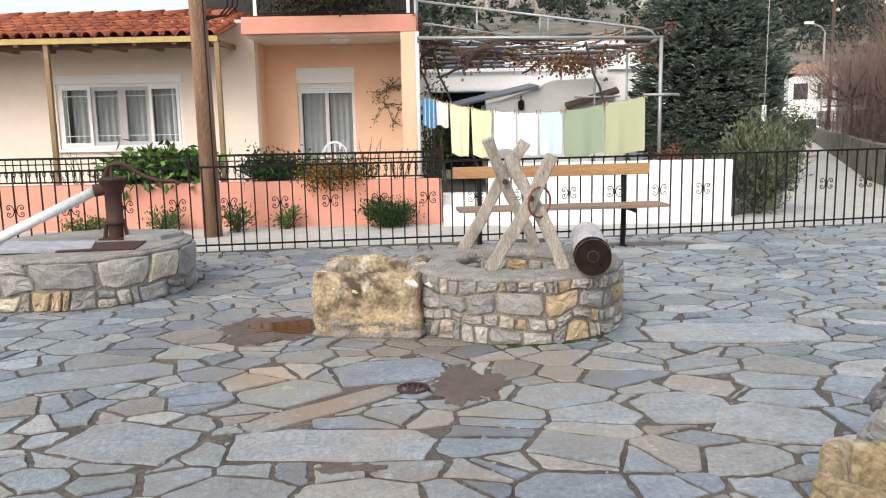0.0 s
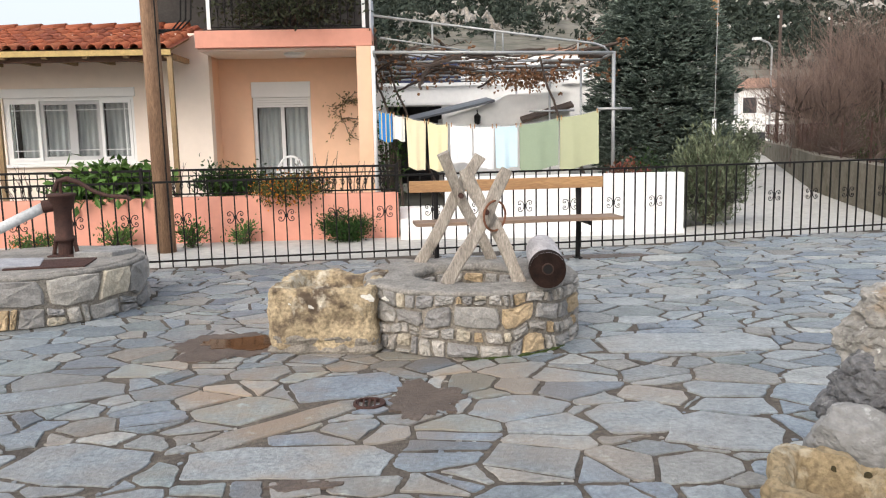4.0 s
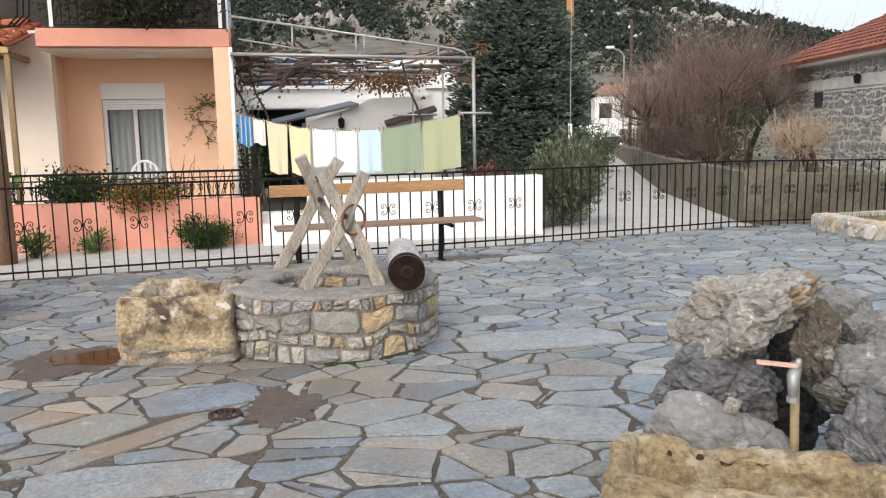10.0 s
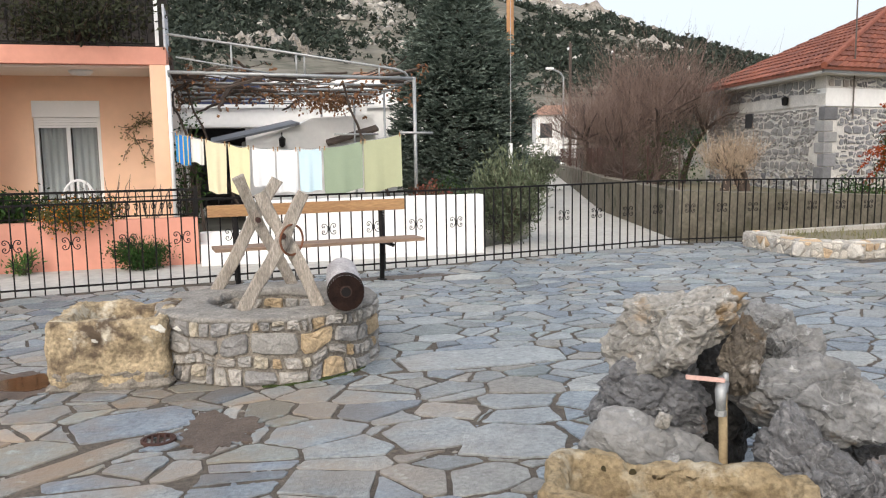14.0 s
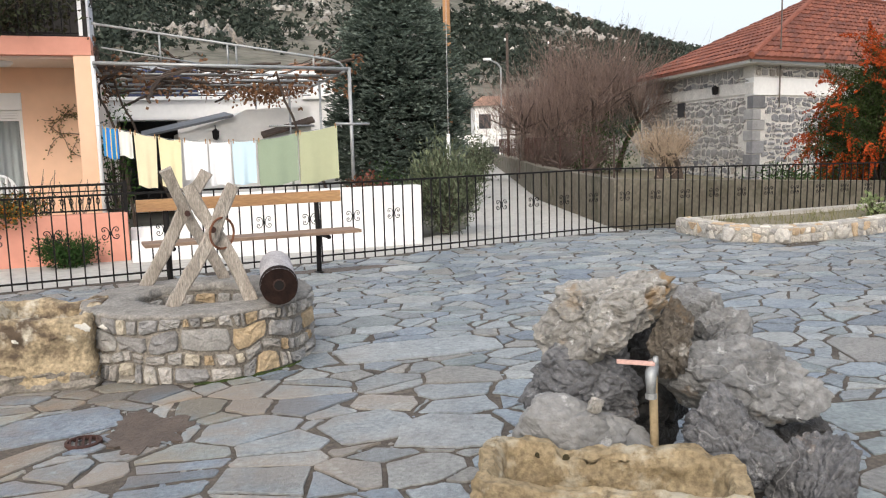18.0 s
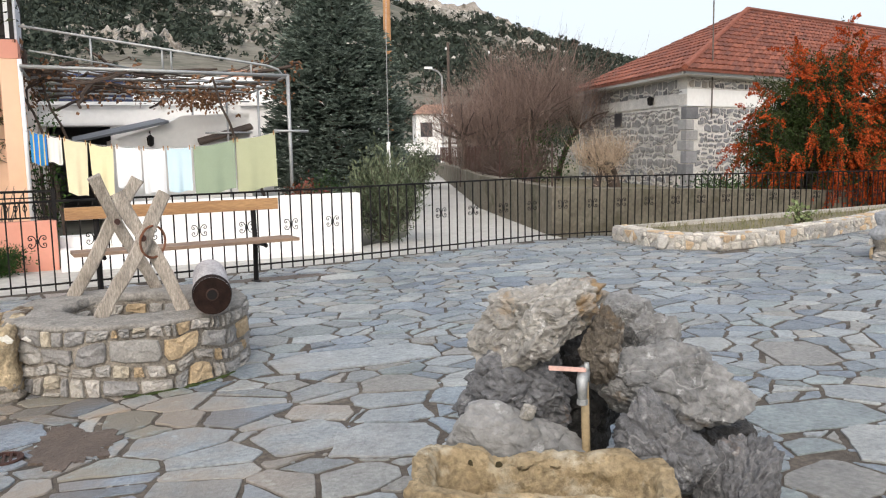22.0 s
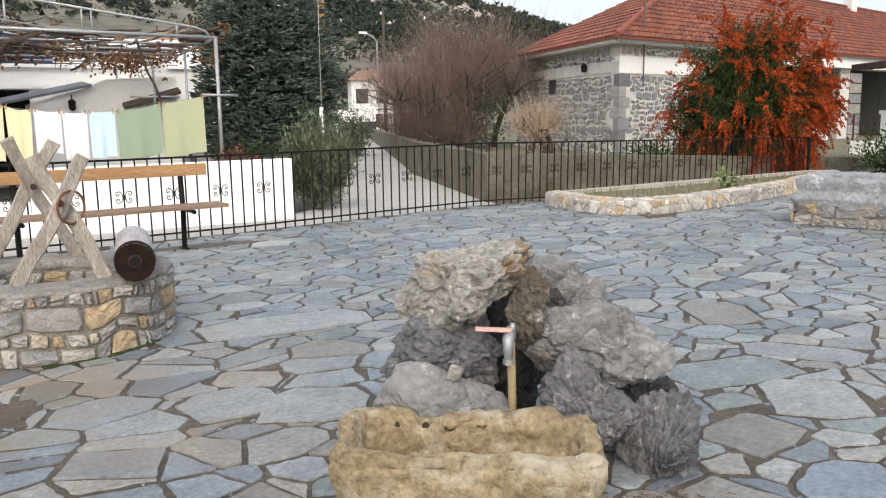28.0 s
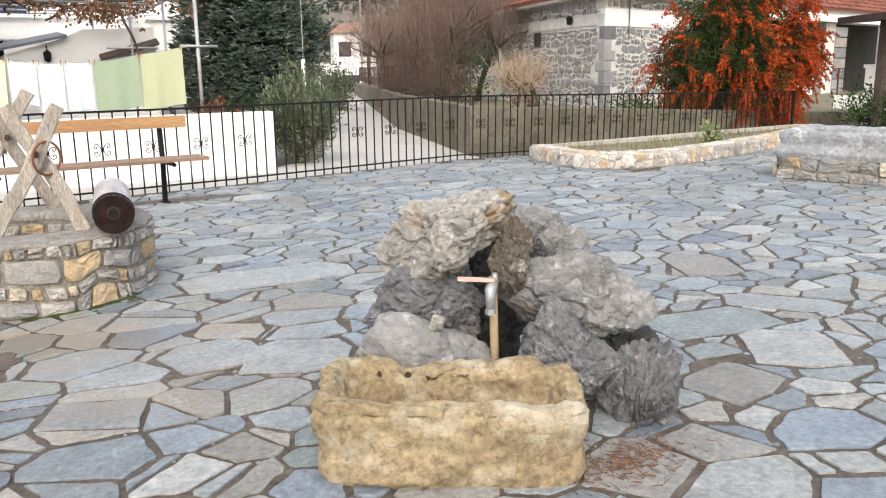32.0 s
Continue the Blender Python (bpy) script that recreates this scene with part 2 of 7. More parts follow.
LIME = mat("grey_limestone", (0.42, 0.40, 0.36), (0.175, 0.165, 0.15), 4, 0.85, 0.8, 60, grain=0.44, stain=(0.27, 0.185, 0.10), stain_scale=4.5, stain_cut=0.57, stain2=((0.62, 0.61, 0.585), 16.0, 0.60), relief=0.014)
LIME_PALE = mat("smooth_pale_limestone", (0.33, 0.326, 0.317), (0.175, 0.173, 0.168), 3, 0.75, 0.8, 60, grain=0.26, stain=(0.34, 0.28, 0.19), stain_scale=4, stain_cut=0.64, stain2=((0.56, 0.56, 0.55), 6.0, 0.60), relief=0.010)
LIME_MID = mat("mid_grey_limestone", (0.30, 0.297, 0.288), (0.115, 0.114, 0.112), 3.5, 0.75, 0.8, 60, grain=0.44, vein=(2.6, (0.60, 0.59, 0.57), 0.22), stain=(0.25, 0.175, 0.10), stain_scale=4, stain_cut=0.62, stain2=((0.48, 0.48, 0.47), 14.0, 0.60), relief=0.014)
LIME_DARK = mat("dark_limestone", (0.19, 0.19, 0.195), (0.055, 0.055, 0.058), 5, 0.7, 0.8, 60, grain=0.46, vein=(2.6, (0.55, 0.54, 0.53), 0.22), stain=(0.22, 0.135, 0.075), stain_scale=4.5, stain_cut=0.60, stain2=((0.34, 0.34, 0.335), 18.0, 0.60), relief=0.014)
LIME_BROWN = mat("brown_grey_limestone", (0.165, 0.14, 0.11), (0.06, 0.052, 0.043), 6, 0.85, 0.8, 60, grain=0.45, stain=(0.21, 0.145, 0.085), stain_scale=6, stain_cut=0.56, stain2=((0.36, 0.34, 0.31), 9.0, 0.61), relief=0.014)
# near-black stone: the shade of the gaps between the boulders, as colour
LIME_SHADE = mat("shade_black_limestone", (0.05, 0.047, 0.044), (0.022, 0.021, 0.020), 6, 0.5, 0.8, 60, grain=0.45, relief=0.014)


# ---- mesh helpers ----
class Build:
    """Collects vertices and faces of one mesh."""

    def __init__(self):
        self.v, self.f = [], []

    def add(self, v, f):
        o = len(self.v)
        self.v += [tuple(p) for p in v]
        self.f += [tuple(i + o for i in q) for q in f]
        return self

    def box(self, x0, y0, z0, x1, y1, z1, m=None):
        v = [Vector(p) for p in ((x0, y0, z0), (x1, y0, z0), (x1, y1, z0), (x0, y1, z0), (x0, y0, z1), (x1, y0, z1), (x1, y1, z1), (x0, y1, z1))]
        if m:
            v = [m @ p for p in v]
        return self.add(v, [(0, 3, 2, 1), (4, 5, 6, 7), (0, 1, 5, 4), (1, 2, 6, 5), (2, 3, 7, 6), (3, 0, 4, 7)])

    def tube(self, pts, r, n=8, caps=True):
        pts = [Vector(p) for p in pts]
        rs = r if isinstance(r, (list, tuple)) else [r] * len(pts)
        v, f = [], []
        side = None
        for i, p in enumerate(pts):
            d = (pts[min(i + 1, len(pts) - 1)] - pts[max(i - 1, 0)]).normalized()
            if side is None:
                side = d.cross(Vector((0, 0, 1)) if abs(d.z) < 0.9 else Vector((1, 0, 0))).normalized()
            side = (side - d * side.dot(d)).normalized()
            up = d.cross(side)
            v += [p + (side * math.cos(2 * math.pi * k / n) + up * math.sin(2 * math.pi * k / n)) * rs[i] for k in range(n)]
        for i in range(len(pts) - 1):
            f += [(i * n + k, i * n + (k + 1) % n, (i + 1) * n + (k + 1) % n, (i + 1) * n + k) for k in range(n)]
        if caps:
            f += [tuple(range(n - 1, -1, -1)), tuple((len(pts) - 1) * n + k for k in range(n))]
        return self.add(v, f)

    def lathe(self, prof, n=40, c=(0, 0, 0)):
        """Turns (radius, height) pairs about the upright through c; the profile closes on itself."""
        k = len(prof)
        v = [(c[0] + r * math.cos(2 * math.pi * i / n), c[1] + r * math.sin(2 * math.pi * i / n), c[2] + z) for i in range(n) for r, z in prof]
        return self.add(v, [(i * k + j, ((i + 1) % n) * k + j, ((i + 1) % n) * k + (j + 1) % k, i * k + (j + 1) % k) for i in range(n) for j in range(k)])

    def slab(self, poly, z0, z1, cut=0.0):
        """An upright prism over a polygon, its top edge drawn in by cut."""
        c = sum((Vector((*p, 0)) for p in poly), Vector()) / len(poly)
        n = len(poly)
        top = [Vector((*p, 0)) + (c - Vector((*p, 0))).normalized() * cut for p in poly]
        v = [(*p, z0) for p in poly] + [(*p, z1 - cut * 0.6) for p in poly] + [(p.x, p.y, z1) for p in top] if cut else [(*p, z0) for p in poly] + [(*p, z1) for p in poly]
        k = 2 if cut else 1
        f = [(r * n + i, r * n + (i + 1) % n, (r + 1) * n + (i + 1) % n, (r + 1) * n + i) for r in range(k) for i in range(n)]
        return self.add(v, f + [tuple(range(n - 1, -1, -1)), tuple(k * n + i for i in range(n))])

    def mesh(self, name, material, smooth=False, bevel=0.0, rough=0.0):
        me = bpy.data.meshes.new(name)
        me.from_pydata(self.v, [], self.f)
        if bevel:
            bm = bmesh.new()
            bm.from_mesh(me)
            bmesh.ops.bevel(bm, geom=bm.edges[:], offset=bevel, segments=2, affect="EDGES", profile=0.6)
            bm.to_mesh(me)
            bm.free()
        me.materials.append(material)
        if smooth:
            me.polygons.foreach_set("use_smooth", [True] * len(me.polygons))
        me.update()
        return me


def world_of(ob):
    m = ob.matrix_basis.copy()
    return world_of(ob.parent) @ ob.matrix_parent_inverse @ m if ob.parent else m


def part(name, b, material, parent=None, label="", smooth=False, bevel=0.0, at=None):
    """Links a Build, or a mesh, as one object under a thing or a part; coordinates are the world's."""
    me = b if isinstance(b, bpy.types.Mesh) else b.mesh(name, material, smooth, bevel)
    ob = new(name, me)
    if parent:
        ob.parent = parent
        ob.matrix_parent_inverse = world_of(parent).inverted()
    if at:
        ob.matrix_basis = at
    if label:
        ob["label"] = label
    return ob


def thing(name, loc, label, category, group="", kind=""):
    ob = new(name)
    ob.empty_display_size = 0.1
    ob.matrix_basis = pose(*loc)
    return tagged(ob, label, category, group, kind)


def shards(w, h, area, seed, wide=1.0, vary=0.6, gap=0.014, skew=0.42, rough=0.008, block=0.0, slim=2.6):
    """Irregular stones fitted into a w by h sheet: it is cut again and again by straight breaks, each piece drawn in by a joint of uneven width."""
    rng = random.Random(seed)
    h_ = h * wide
    todo, out = [[(0.0, 0.0), (w, 0.0), (w, h_), (0.0, h_)]], []

    def clip(poly, nx, ny, c):
        res = []
        for a, b in zip(poly, poly[1:] + poly[:1]):
            da, db = nx * a[0] + ny * a[1] - c, nx * b[0] + ny * b[1] - c
            if da <= 0:
                res.append(a)
            if da * db < 0:
                s = da / (da - db)
                res.append((a[0] + (b[0] - a[0]) * s, a[1] + (b[1] - a[1]) * s))
        return res

    def size(poly):
        return 0.5 * abs(sum(a[0] * b[1] - b[0] * a[1] for a, b in zip(poly, poly[1:] + poly[:1])))

    if block:
        todo = []
        seeds = [((i + 0.5 + rng.uniform(-0.48, 0.48)) * block, (j + 0.5 + rng.uniform(-0.48, 0.48)) * block) for i in range(-1, int(w / block) + 2) for j in range(-1, int(h_ / block) + 2)]
        S = np.array(seeds)
        for x, y in seeds:
            p = [(0.0, 0.0), (w, 0.0), (w, h_), (0.0, h_)]
            for j in np.argsort((S[:, 0] - x) ** 2 + (S[:, 1] - y) ** 2)[1:18]:
                nx, ny = S[j, 0] - x, S[j, 1] - y
                L = math.hypot(nx, ny)
                p = clip(p, nx / L, ny / L, (nx * (S[j, 0] + x) + ny * (S[j, 1] + y)) / (2 * L))
                if len(p) < 3:
                    break
            if len(p) >= 3 and size(p) > 1e-4:
                todo.append([(float(a), float(b)) for a, b in p])
    while todo:
        p = todo.pop()
        n = len(p)
        cx, cy = sum(q[0] for q in p) / n, sum(q[1] for q in p) / n
        xx = sum((q[0] - cx) ** 2 for q in p)
        yy = sum((q[1] - cy) ** 2 for q in p)
        xy = sum((q[0] - cx) * (q[1] - cy) for q in p)
        a = 0.5 * math.atan2(2 * xy, xx - yy)
        tr, df = xx + yy, math.hypot(xx - yy, 2 * xy)
        longish = math.sqrt((tr + df) / max(1e-9, tr - df))
        if size(p) < area * wide * math.exp(rng.gauss(0, vary)) and longish < slim:
            out.append(p)
            continue
        a += rng.gauss(0, skew)
        k = rng.uniform(-0.16, 0.16) * math.sqrt(size(p))
        nx, ny = math.cos(a), math.sin(a)
        c = nx * cx + ny * cy + k
        for q in (clip(p, nx, ny, c), clip(p, -nx, -ny, -c)):
            if len(q) >= 3 and size(q) > 1e-5:
                todo.append(q)
    done = []
    for p in out:
        p = [(x, y / wide) for x, y in p]
        q = p
        for a, b in zip(p, p[1:] + p[:1]):
            ex, ey = b[0] - a[0], b[1] - a[1]
            L = math.hypot(ex, ey)
            if L < 1e-6:
                continue
            nx, ny = ey / L, -ex / L
            q = clip(q, nx, ny, nx * a[0] + ny * a[1] - gap * rng.uniform(0.25, 0.85))
            if len(q) < 3:
                break
        if len(q) < 3 or size(q) < gap * gap * 6:
            continue
        r = []
        m = len(q)
        cx, cy = sum(t[0] for t in q) / m, sum(t[1] for t in q) / m
        for i in range(m):
            a, b, c = q[i - 1], q[i], q[(i + 1) % m]
            la, lc = math.hypot(a[0] - b[0], a[1] - b[1]), math.hypot(c[0] - b[0], c[1] - b[1])
            cut = min(rng.uniform(0.4, 2.2) * gap, 0.28 * min(la, lc))
            for e, l in ((a, la), (c, lc)):
                if l > 1e-6:
                    r.append((b[0] + (e[0] - b[0]) * cut / l, b[1] + (e[1] - b[1]) * cut / l))
            if lc > 0.16 and rough:
                for s in (0.35, 0.65):
                    ux, uy = (c[1] - b[1]) / lc, (b[0] - c[0]) / lc
                    j = rng.uniform(-1, 0.35) * rough
                    r.append((b[0] + (c[0] - b[0]) * s + ux * j, b[1] + (c[1] - b[1]) * s + uy * j))
        done.append(r)
    return done


def courses(w, h, row, seed, gap=0.010, wide=1.5, warp=0.03):
    """Roughly coursed rubble over a w by h face: uneven courses cut into blocks, some blocks split again, all warped a little."""
    rng = random.Random(seed)
    out, z = [], 0.0
    while z < h - 0.3 * row:
        hh = row * rng.uniform(0.65, 1.4)
        if h - z - hh < 0.45 * row:
            hh = h - z
        x = -rng.uniform(0, row)
        lean = 0.0
        while x < w:
            ww = hh * wide * rng.uniform(0.5, 1.55)
            l2 = rng.uniform(-0.22, 0.22) * hh
            q = [(x, z), (x + ww, z), (x + ww + l2, z + hh), (x + lean, z + hh)]
            k = rng.random()
            if k < 0.16 and ww > hh * 1.1:
                c = rng.uniform(0.35, 0.65)
                out += [[q[0], q[1], (x + ww + l2 * c, z + hh * c), (x + lean * c, z + hh * c)], [(x + lean * c, z + hh * c), (x + ww + l2 * c, z + hh * c), q[2], q[3]]]
            elif k < 0.26:
                c = rng.uniform(0.3, 0.7)
                m = [(x + ww * c, z), (x + ww * c + lean * 0.5, z + hh)]
                out += [[q[0], m[0], m[1], q[3]], [m[0], q[1], q[2], m[1]]]
            else:
                out.append(q)
            x += ww
            lean = l2
        z += hh
    done = []
    for q in out:
        pts = []
        for i in range(4):
            a, b = q[i], q[(i + 1) % 4]
            for k in (0.0, 0.33, 0.67):
                pts.append((a[0] + (b[0] - a[0]) * k, a[1] + (b[1] - a[1]) * k))
        cx, cy = sum(p[0] for p in pts) / 12, sum(p[1] for p in pts) / 12
        sx, sy = max(p[0] for p in pts) - min(p[0] for p in pts), max(p[1] for p in pts) - min(p[1] for p in pts)
        if cx < 0.3 * sx or cx > w - 0.3 * sx:
            continue
        fx, fy = 1 - 2 * gap * rng.uniform(0.3, 0.9) / max(sx, 0.02), 1 - 2 * gap * rng.uniform(0.3, 0.9) / max(sy, 0.02)
        r = []
        for i, p in enumerate(pts):
            k = (0.93 if i % 3 == 0 else 1.0) * rng.uniform(0.92, 1.03)
            x, y = cx + (p[0] - cx) * fx * k, cy + (p[1] - cy) * fy * k
            edge = min(1.0, max(0.0, min(y, h - y) / (0.6 * row)))
            r.append((min(w, max(0.0, x + warp * noise.noise(Vector((x * 4, y * 4, seed))))), min(h, max(0.0, y + edge * warp * 1.2 * noise.noise(Vector((x * 4, y * 4, seed + 9)))))))
        done.append(r)
    return done


def face_stone(poly, place, depth, rng, edge=0.012):
    """A stone on a wall: place(u, v, d) gives the world point d out of the wall's face."""
    n = len(poly)
    c = (sum(p[0] for p in poly) / n, sum(p[1] for p in poly) / n)
    dd = [depth * rng.uniform(0.65, 1.25) for _ in poly]
    ring = lambda k, d: [place(p[0] + (c[0] - p[0]) * k, p[1] + (c[1] - p[1]) * k, d[i]) for i, p in enumerate(poly)]
    d2 = [depth * rng.uniform(0.7, 1.45) for _ in poly]
    v = ring(0, [-0.01] * n) + ring(0.02, [x * 0.55 for x in dd]) + ring(0.10, dd) + ring(0.5, d2) + [place(*c, depth * rng.uniform(0.9, 1.5))]
    f = [(r * n + i, r * n + (i + 1) % n, (r + 1) * n + (i + 1) % n, (r + 1) * n + i) for r in (0, 1, 2) for i in range(n)]
    f += [(3 * n + i, 3 * n + (i + 1) % n, 4 * n) for i in range(n)]
    return v, f


def facing(v0, polys, place, depth, seed, material, parent, name="stone", far=None):
    """Stones laid over a wall's face: the first 300 as parts, the rest in one mesh."""
    rng = random.Random(seed)
    rest = Build()
    for i, p in enumerate(polys):
        v, f = face_stone(p, place, depth, rng)
        if i < v0:
            part(name, Build().add(v, f), material, parent)
        else:
            rest.add(v, f)
    if rest.v:
        part("rubble_infill", rest, far or material, parent)["kind"] = "stuff"


def twig_walk(rng, p, d, length, steps, wander, gravity=0.0):
    pts = [Vector(p)]
    d = Vector(d).normalized()
    for _ in range(steps):
        d = (d + Vector((rng.uniform(-1, 1), rng.uniform(-1, 1), rng.uniform(-1, 1))) * wander + Vector((0, 0, gravity))).normalized()
        pts.append(pts[-1] + d * length / steps)
    return pts


# ---- ground, yard and lane ----
def ground_sheet():
    """One sheet to the horizon: flat about the yard, rising to the mountain behind."""
    def ridge(az):
        return np.interp(az, [-180, -60, -32, -20, -14, -9, 2, 12, 20, 25, 27.5, 30, 34, 37, 45, 60, 180], [1, 1, 1.5, 3.5, 7, 12.0, 13.5, 12.0, 9.9, 8.9, 8.4, 7.5, 6.4, 5.6, 4.0, 2.0, 1])
    R = [0, 8, 12, 18, 25, 35, 50, 70, 85, 100, 115, 130, 145, 160, 175, 190, 205, 220, 235, 250, 265, 280, 295, 310, 325, 340, 355, 370, 385, 400, 410, 420, 450, 500, 600, 900, 2500]
    A = [a * 0.5 - 62 for a in range(0, 250)] + [66 + 6 * k for k in range(0, 39)]
    def height(r, az):
        if r < 60:
            return -0.03
        top = math.tan(radians(float(ridge(az)))) * 420
        s = min(1.0, max(0.0, (r - 60) / 360))
        z = top * (0.55 * s ** 1.2 + 0.45 * s * s * (3 - 2 * s))
        if r > 420:
            z = top * max(0.0, 1 - (r - 420) / 900)
        x, y = r * math.sin(radians(az)), r * math.cos(radians(az))
        z += noise.fractal(Vector((x, y, 0)) * 0.016, 0.9, 2.1, 6) * 9 * s * (1 if r < 420 else 0.3) * (0.25 if r > 405 else 1)
        return z - 0.03
    v, f = [], []
    for az in A:
        for r in R:
            v.append((r * math.sin(radians(az)), r * math.cos(radians(az)), height(r, az)))
    n, k = len(R), len(A)
    for i in range(k):
        j = (i + 1) % k
        f += [(i * n + q, i * n + q + 1, j * n + q + 1, j * n + q) for q in range(n - 1)]
    m = mat("hillside", (0.21, 0.19, 0.15), (0.11, 0.11, 0.085), 0.07, 0.95, 0.0, grain=0.45, stain=(0.24, 0.22, 0.185), stain_scale=0.09, stain_cut=0.55, stain2=((0.44, 0.415, 0.37), 0.05, 0.61), stretch=(0.55, 1, 1.6))
    tagged(part("ground", Build().add(v, f), m, smooth=True), "dry scrub ground rising to a rocky mountain", "ground", kind="structure")
    return height


hill_height = ground_sheet()

FENCE = [(-9.0, 7.75), (-2.7, 8.75), (2.8, 9.5), (6.4, 10.24), (14.15, 10.5)]


def fence_y(x):
    return float(np.interp(x, [p[0] for p in FENCE], [p[1] for p in FENCE]))


yard = Build().slab([(-9.0, -6), (15.5, -6), (15.5, 10.8), (14.15, 10.62), (6.4, 10.36), (2.8, 9.62), (-2.7, 8.87), (-9.0, 7.87)], -0.20, 0.0)
yard_floor = tagged(part("yard_paving", yard, MORTAR), "yard of irregular grey-blue flagstones in brown mortar", "paving", kind="structure")
lane = Build().slab([(-40, 8.0), (-9.0, 7.87), (-2.7, 8.87), (2.8, 9.62), (6.4, 10.36), (6.95, 10.45), (8.75, 16.8), (11.9, 24.6), (19.1, 42.6), (30, 70), (28, 71), (18.2, 43.5), (9.6, 22.6), (5.0, 12.0), (4.0, 11.2), (-40, 11.2)], -0.16, -0.012)
tagged(part("lane", lane, CONCRETE), "pale concrete village street and lane", "road", kind="structure")

# ---- iron yard fence ----
fence = thing("iron_fence", (2, 9.4, 0), "black wrought-iron railing with scroll ornaments round the yard", "fence")
TOP, LOW = 0.93, 0.085
bar_me = Build().box(-0.007, -0.007, 0.015, 0.007, 0.007, TOP).mesh("bar", IRON)
post_me = Build().box(-0.02, -0.02, -0.02, 0.02, 0.02, TOP + 0.015).mesh("post", IRON)
sc = Build()
curl = [(0.060, 0.036), (0.052, 0.034), (0.047, 0.026), (0.052, 0.017), (0.064, 0.015), (0.074, 0.023), (0.077, 0.037), (0.070, 0.051), (0.055, 0.058), (0.038, 0.054), (0.024, 0.040), (0.015, 0.020), (0.012, 0.0)]
for sx in (-1, 1):
    half = [(sx * x * 1.08, 0, z * 1.08) for x, z in curl]
    sc.tube(half + [(p[0], 0, -p[2]) for p in half[-2::-1]], 0.0052, 5)
sc.box(-0.012, -0.008, -0.018, 0.012, 0.008, 0.018)
scroll_me = sc.mesh("scroll", IRON)
count = 0
for (xa, ya), (xb, yb) in zip(FENCE, FENCE[1:]):
    L = math.hypot(xb - xa, yb - ya)
    rz = math.degrees(math.atan2(yb - ya, xb - xa))
    base = pose(xa, ya, 0, 0, 0.95 if xa > 6 else 0, rz)
    for name, z, h in (("top_rail", TOP, 0.022), ("bottom_rail", LOW, 0.018)):
        part(name, Build().box(0, -0.012, z - h / 2, L, 0.012, z + h / 2, base), IRON, fence)
    n = round(L / 0.137)
    for i in range(n):
        s = i * L / n
        m = base @ pose(s, 0, 0)
        part("bar", bar_me, IRON, fence, at=m)
        if count % 4 == 2:
            part("scroll", scroll_me, IRON, fence, at=base @ pose(s, -0.004, 0.53))
        count += 1
    for s in ((0,) if xa < -5 else (L,) if xb > 14 else ()):
        part("post", post_me, IRON, fence, at=base @ pose(float(s), 0, 0))


# ---- old wells ----
def stone_ring(name, c, r, h, hole, label, seed):
    t = thing(name, (c[0], c[1], 0), label, "well")
    part("core", Build().lathe([(r - 0.009, -0.02), (r - 0.009, h - 0.035), (hole, h - 0.05), (hole, -0.02)], 56, (*c, 0)), WALLMORTAR, t)
    b = Build()
    prof = [(r - 0.02, h - 0.04), (r - 0.002, h - 0.024), (r - 0.002, h - 0.008)] + [(r - 0.012 - (r - 0.012 - hole) * k / 9, h + 0.002) for k in range(10)] + [(hole - 0.012, h - 0.04), (hole + 0.01, h - 0.07)]
    b.lathe(prof, 160, (*c, 0))
    b.v = [tuple(Vector(p) + Vector((p[0] - c[0], p[1] - c[1], 0)).normalized() * noise.fractal(Vector(p) * 10, 0.9, 2.0, 3) * 0.022 + Vector((0, 0, noise.fractal(Vector(p) * 13 + Vector((9, 0, 0)), 0.8, 2.0, 3) * 0.008))) for p in b.v]
    part("rim", b, CEMENT, t, "worn grey cement rim", smooth=True)
    return t


def ring_stones(t, c, r, h, seed, size, a0, a1, lo=0.0, depth=0.03, n=300, inward=False):
    W = radians(a1 - a0) * r
    polys = courses(W, h - lo, size, seed, 0.013, 1.35, 0.05)
    k = -1 if inward else 1
    if inward:
        polys = [p[::-1] for p in polys]
    place = lambda u, v, d: (c[0] + (r + k * d) * math.cos(radians(a0) + u / r), c[1] + (r + k * d) * math.sin(radians(a0) + u / r), lo + v)
    facing(n, polys, place, depth, seed, WALLSTONE, t)


WELL = (0.50, 5.62)
well = stone_ring("stone_well", WELL, 0.735, 0.42, 0.40, "round low rubble-stone well with a worn cement rim", 3)
part("shaft_wall", Build().lathe([(0.43, -0.95), (0.43, 0.36), (0.385, 0.36), (0.385, -0.95)], 40, (*WELL, 0)), WALLMORTAR, well, "dark rough inner wall")
part("well_bottom", Build().slab([(WELL[0] + 0.42 * math.cos(a * 0.3927), WELL[1] + 0.42 * math.sin(a * 0.3927)) for a in range(16)], -1.0, -0.9), MORTAR, well)
ring_stones(well, WELL, 0.722, 0.405, 11, 0.108, -190, 40, 0.0, 0.024)
moss = Build()
for k in range(46):
    a = radians(-98 + 1.25 * k)
    w_ = 0.006 + 0.014 * max(0.0, noise.noise(Vector((k * 0.23, 4.0, 0.0))) + 0.35)
    moss.lathe([(0.0, -0.004), (w_ * 1.4, 0.0), (w_, w_ * 0.8), (0.0, w_)], 7, (WELL[0] + 0.752 * math.cos(a), WELL[1] + 0.752 * math.sin(a), 0.004))
part("moss", moss, MOSS, well, "green moss at the foot")
ring_stones(well, WELL, 0.385, 0.36, 12, 0.13, 5, 175, -0.5, 0.018, 60, True)
LWELL = (-3.08, 6.93)
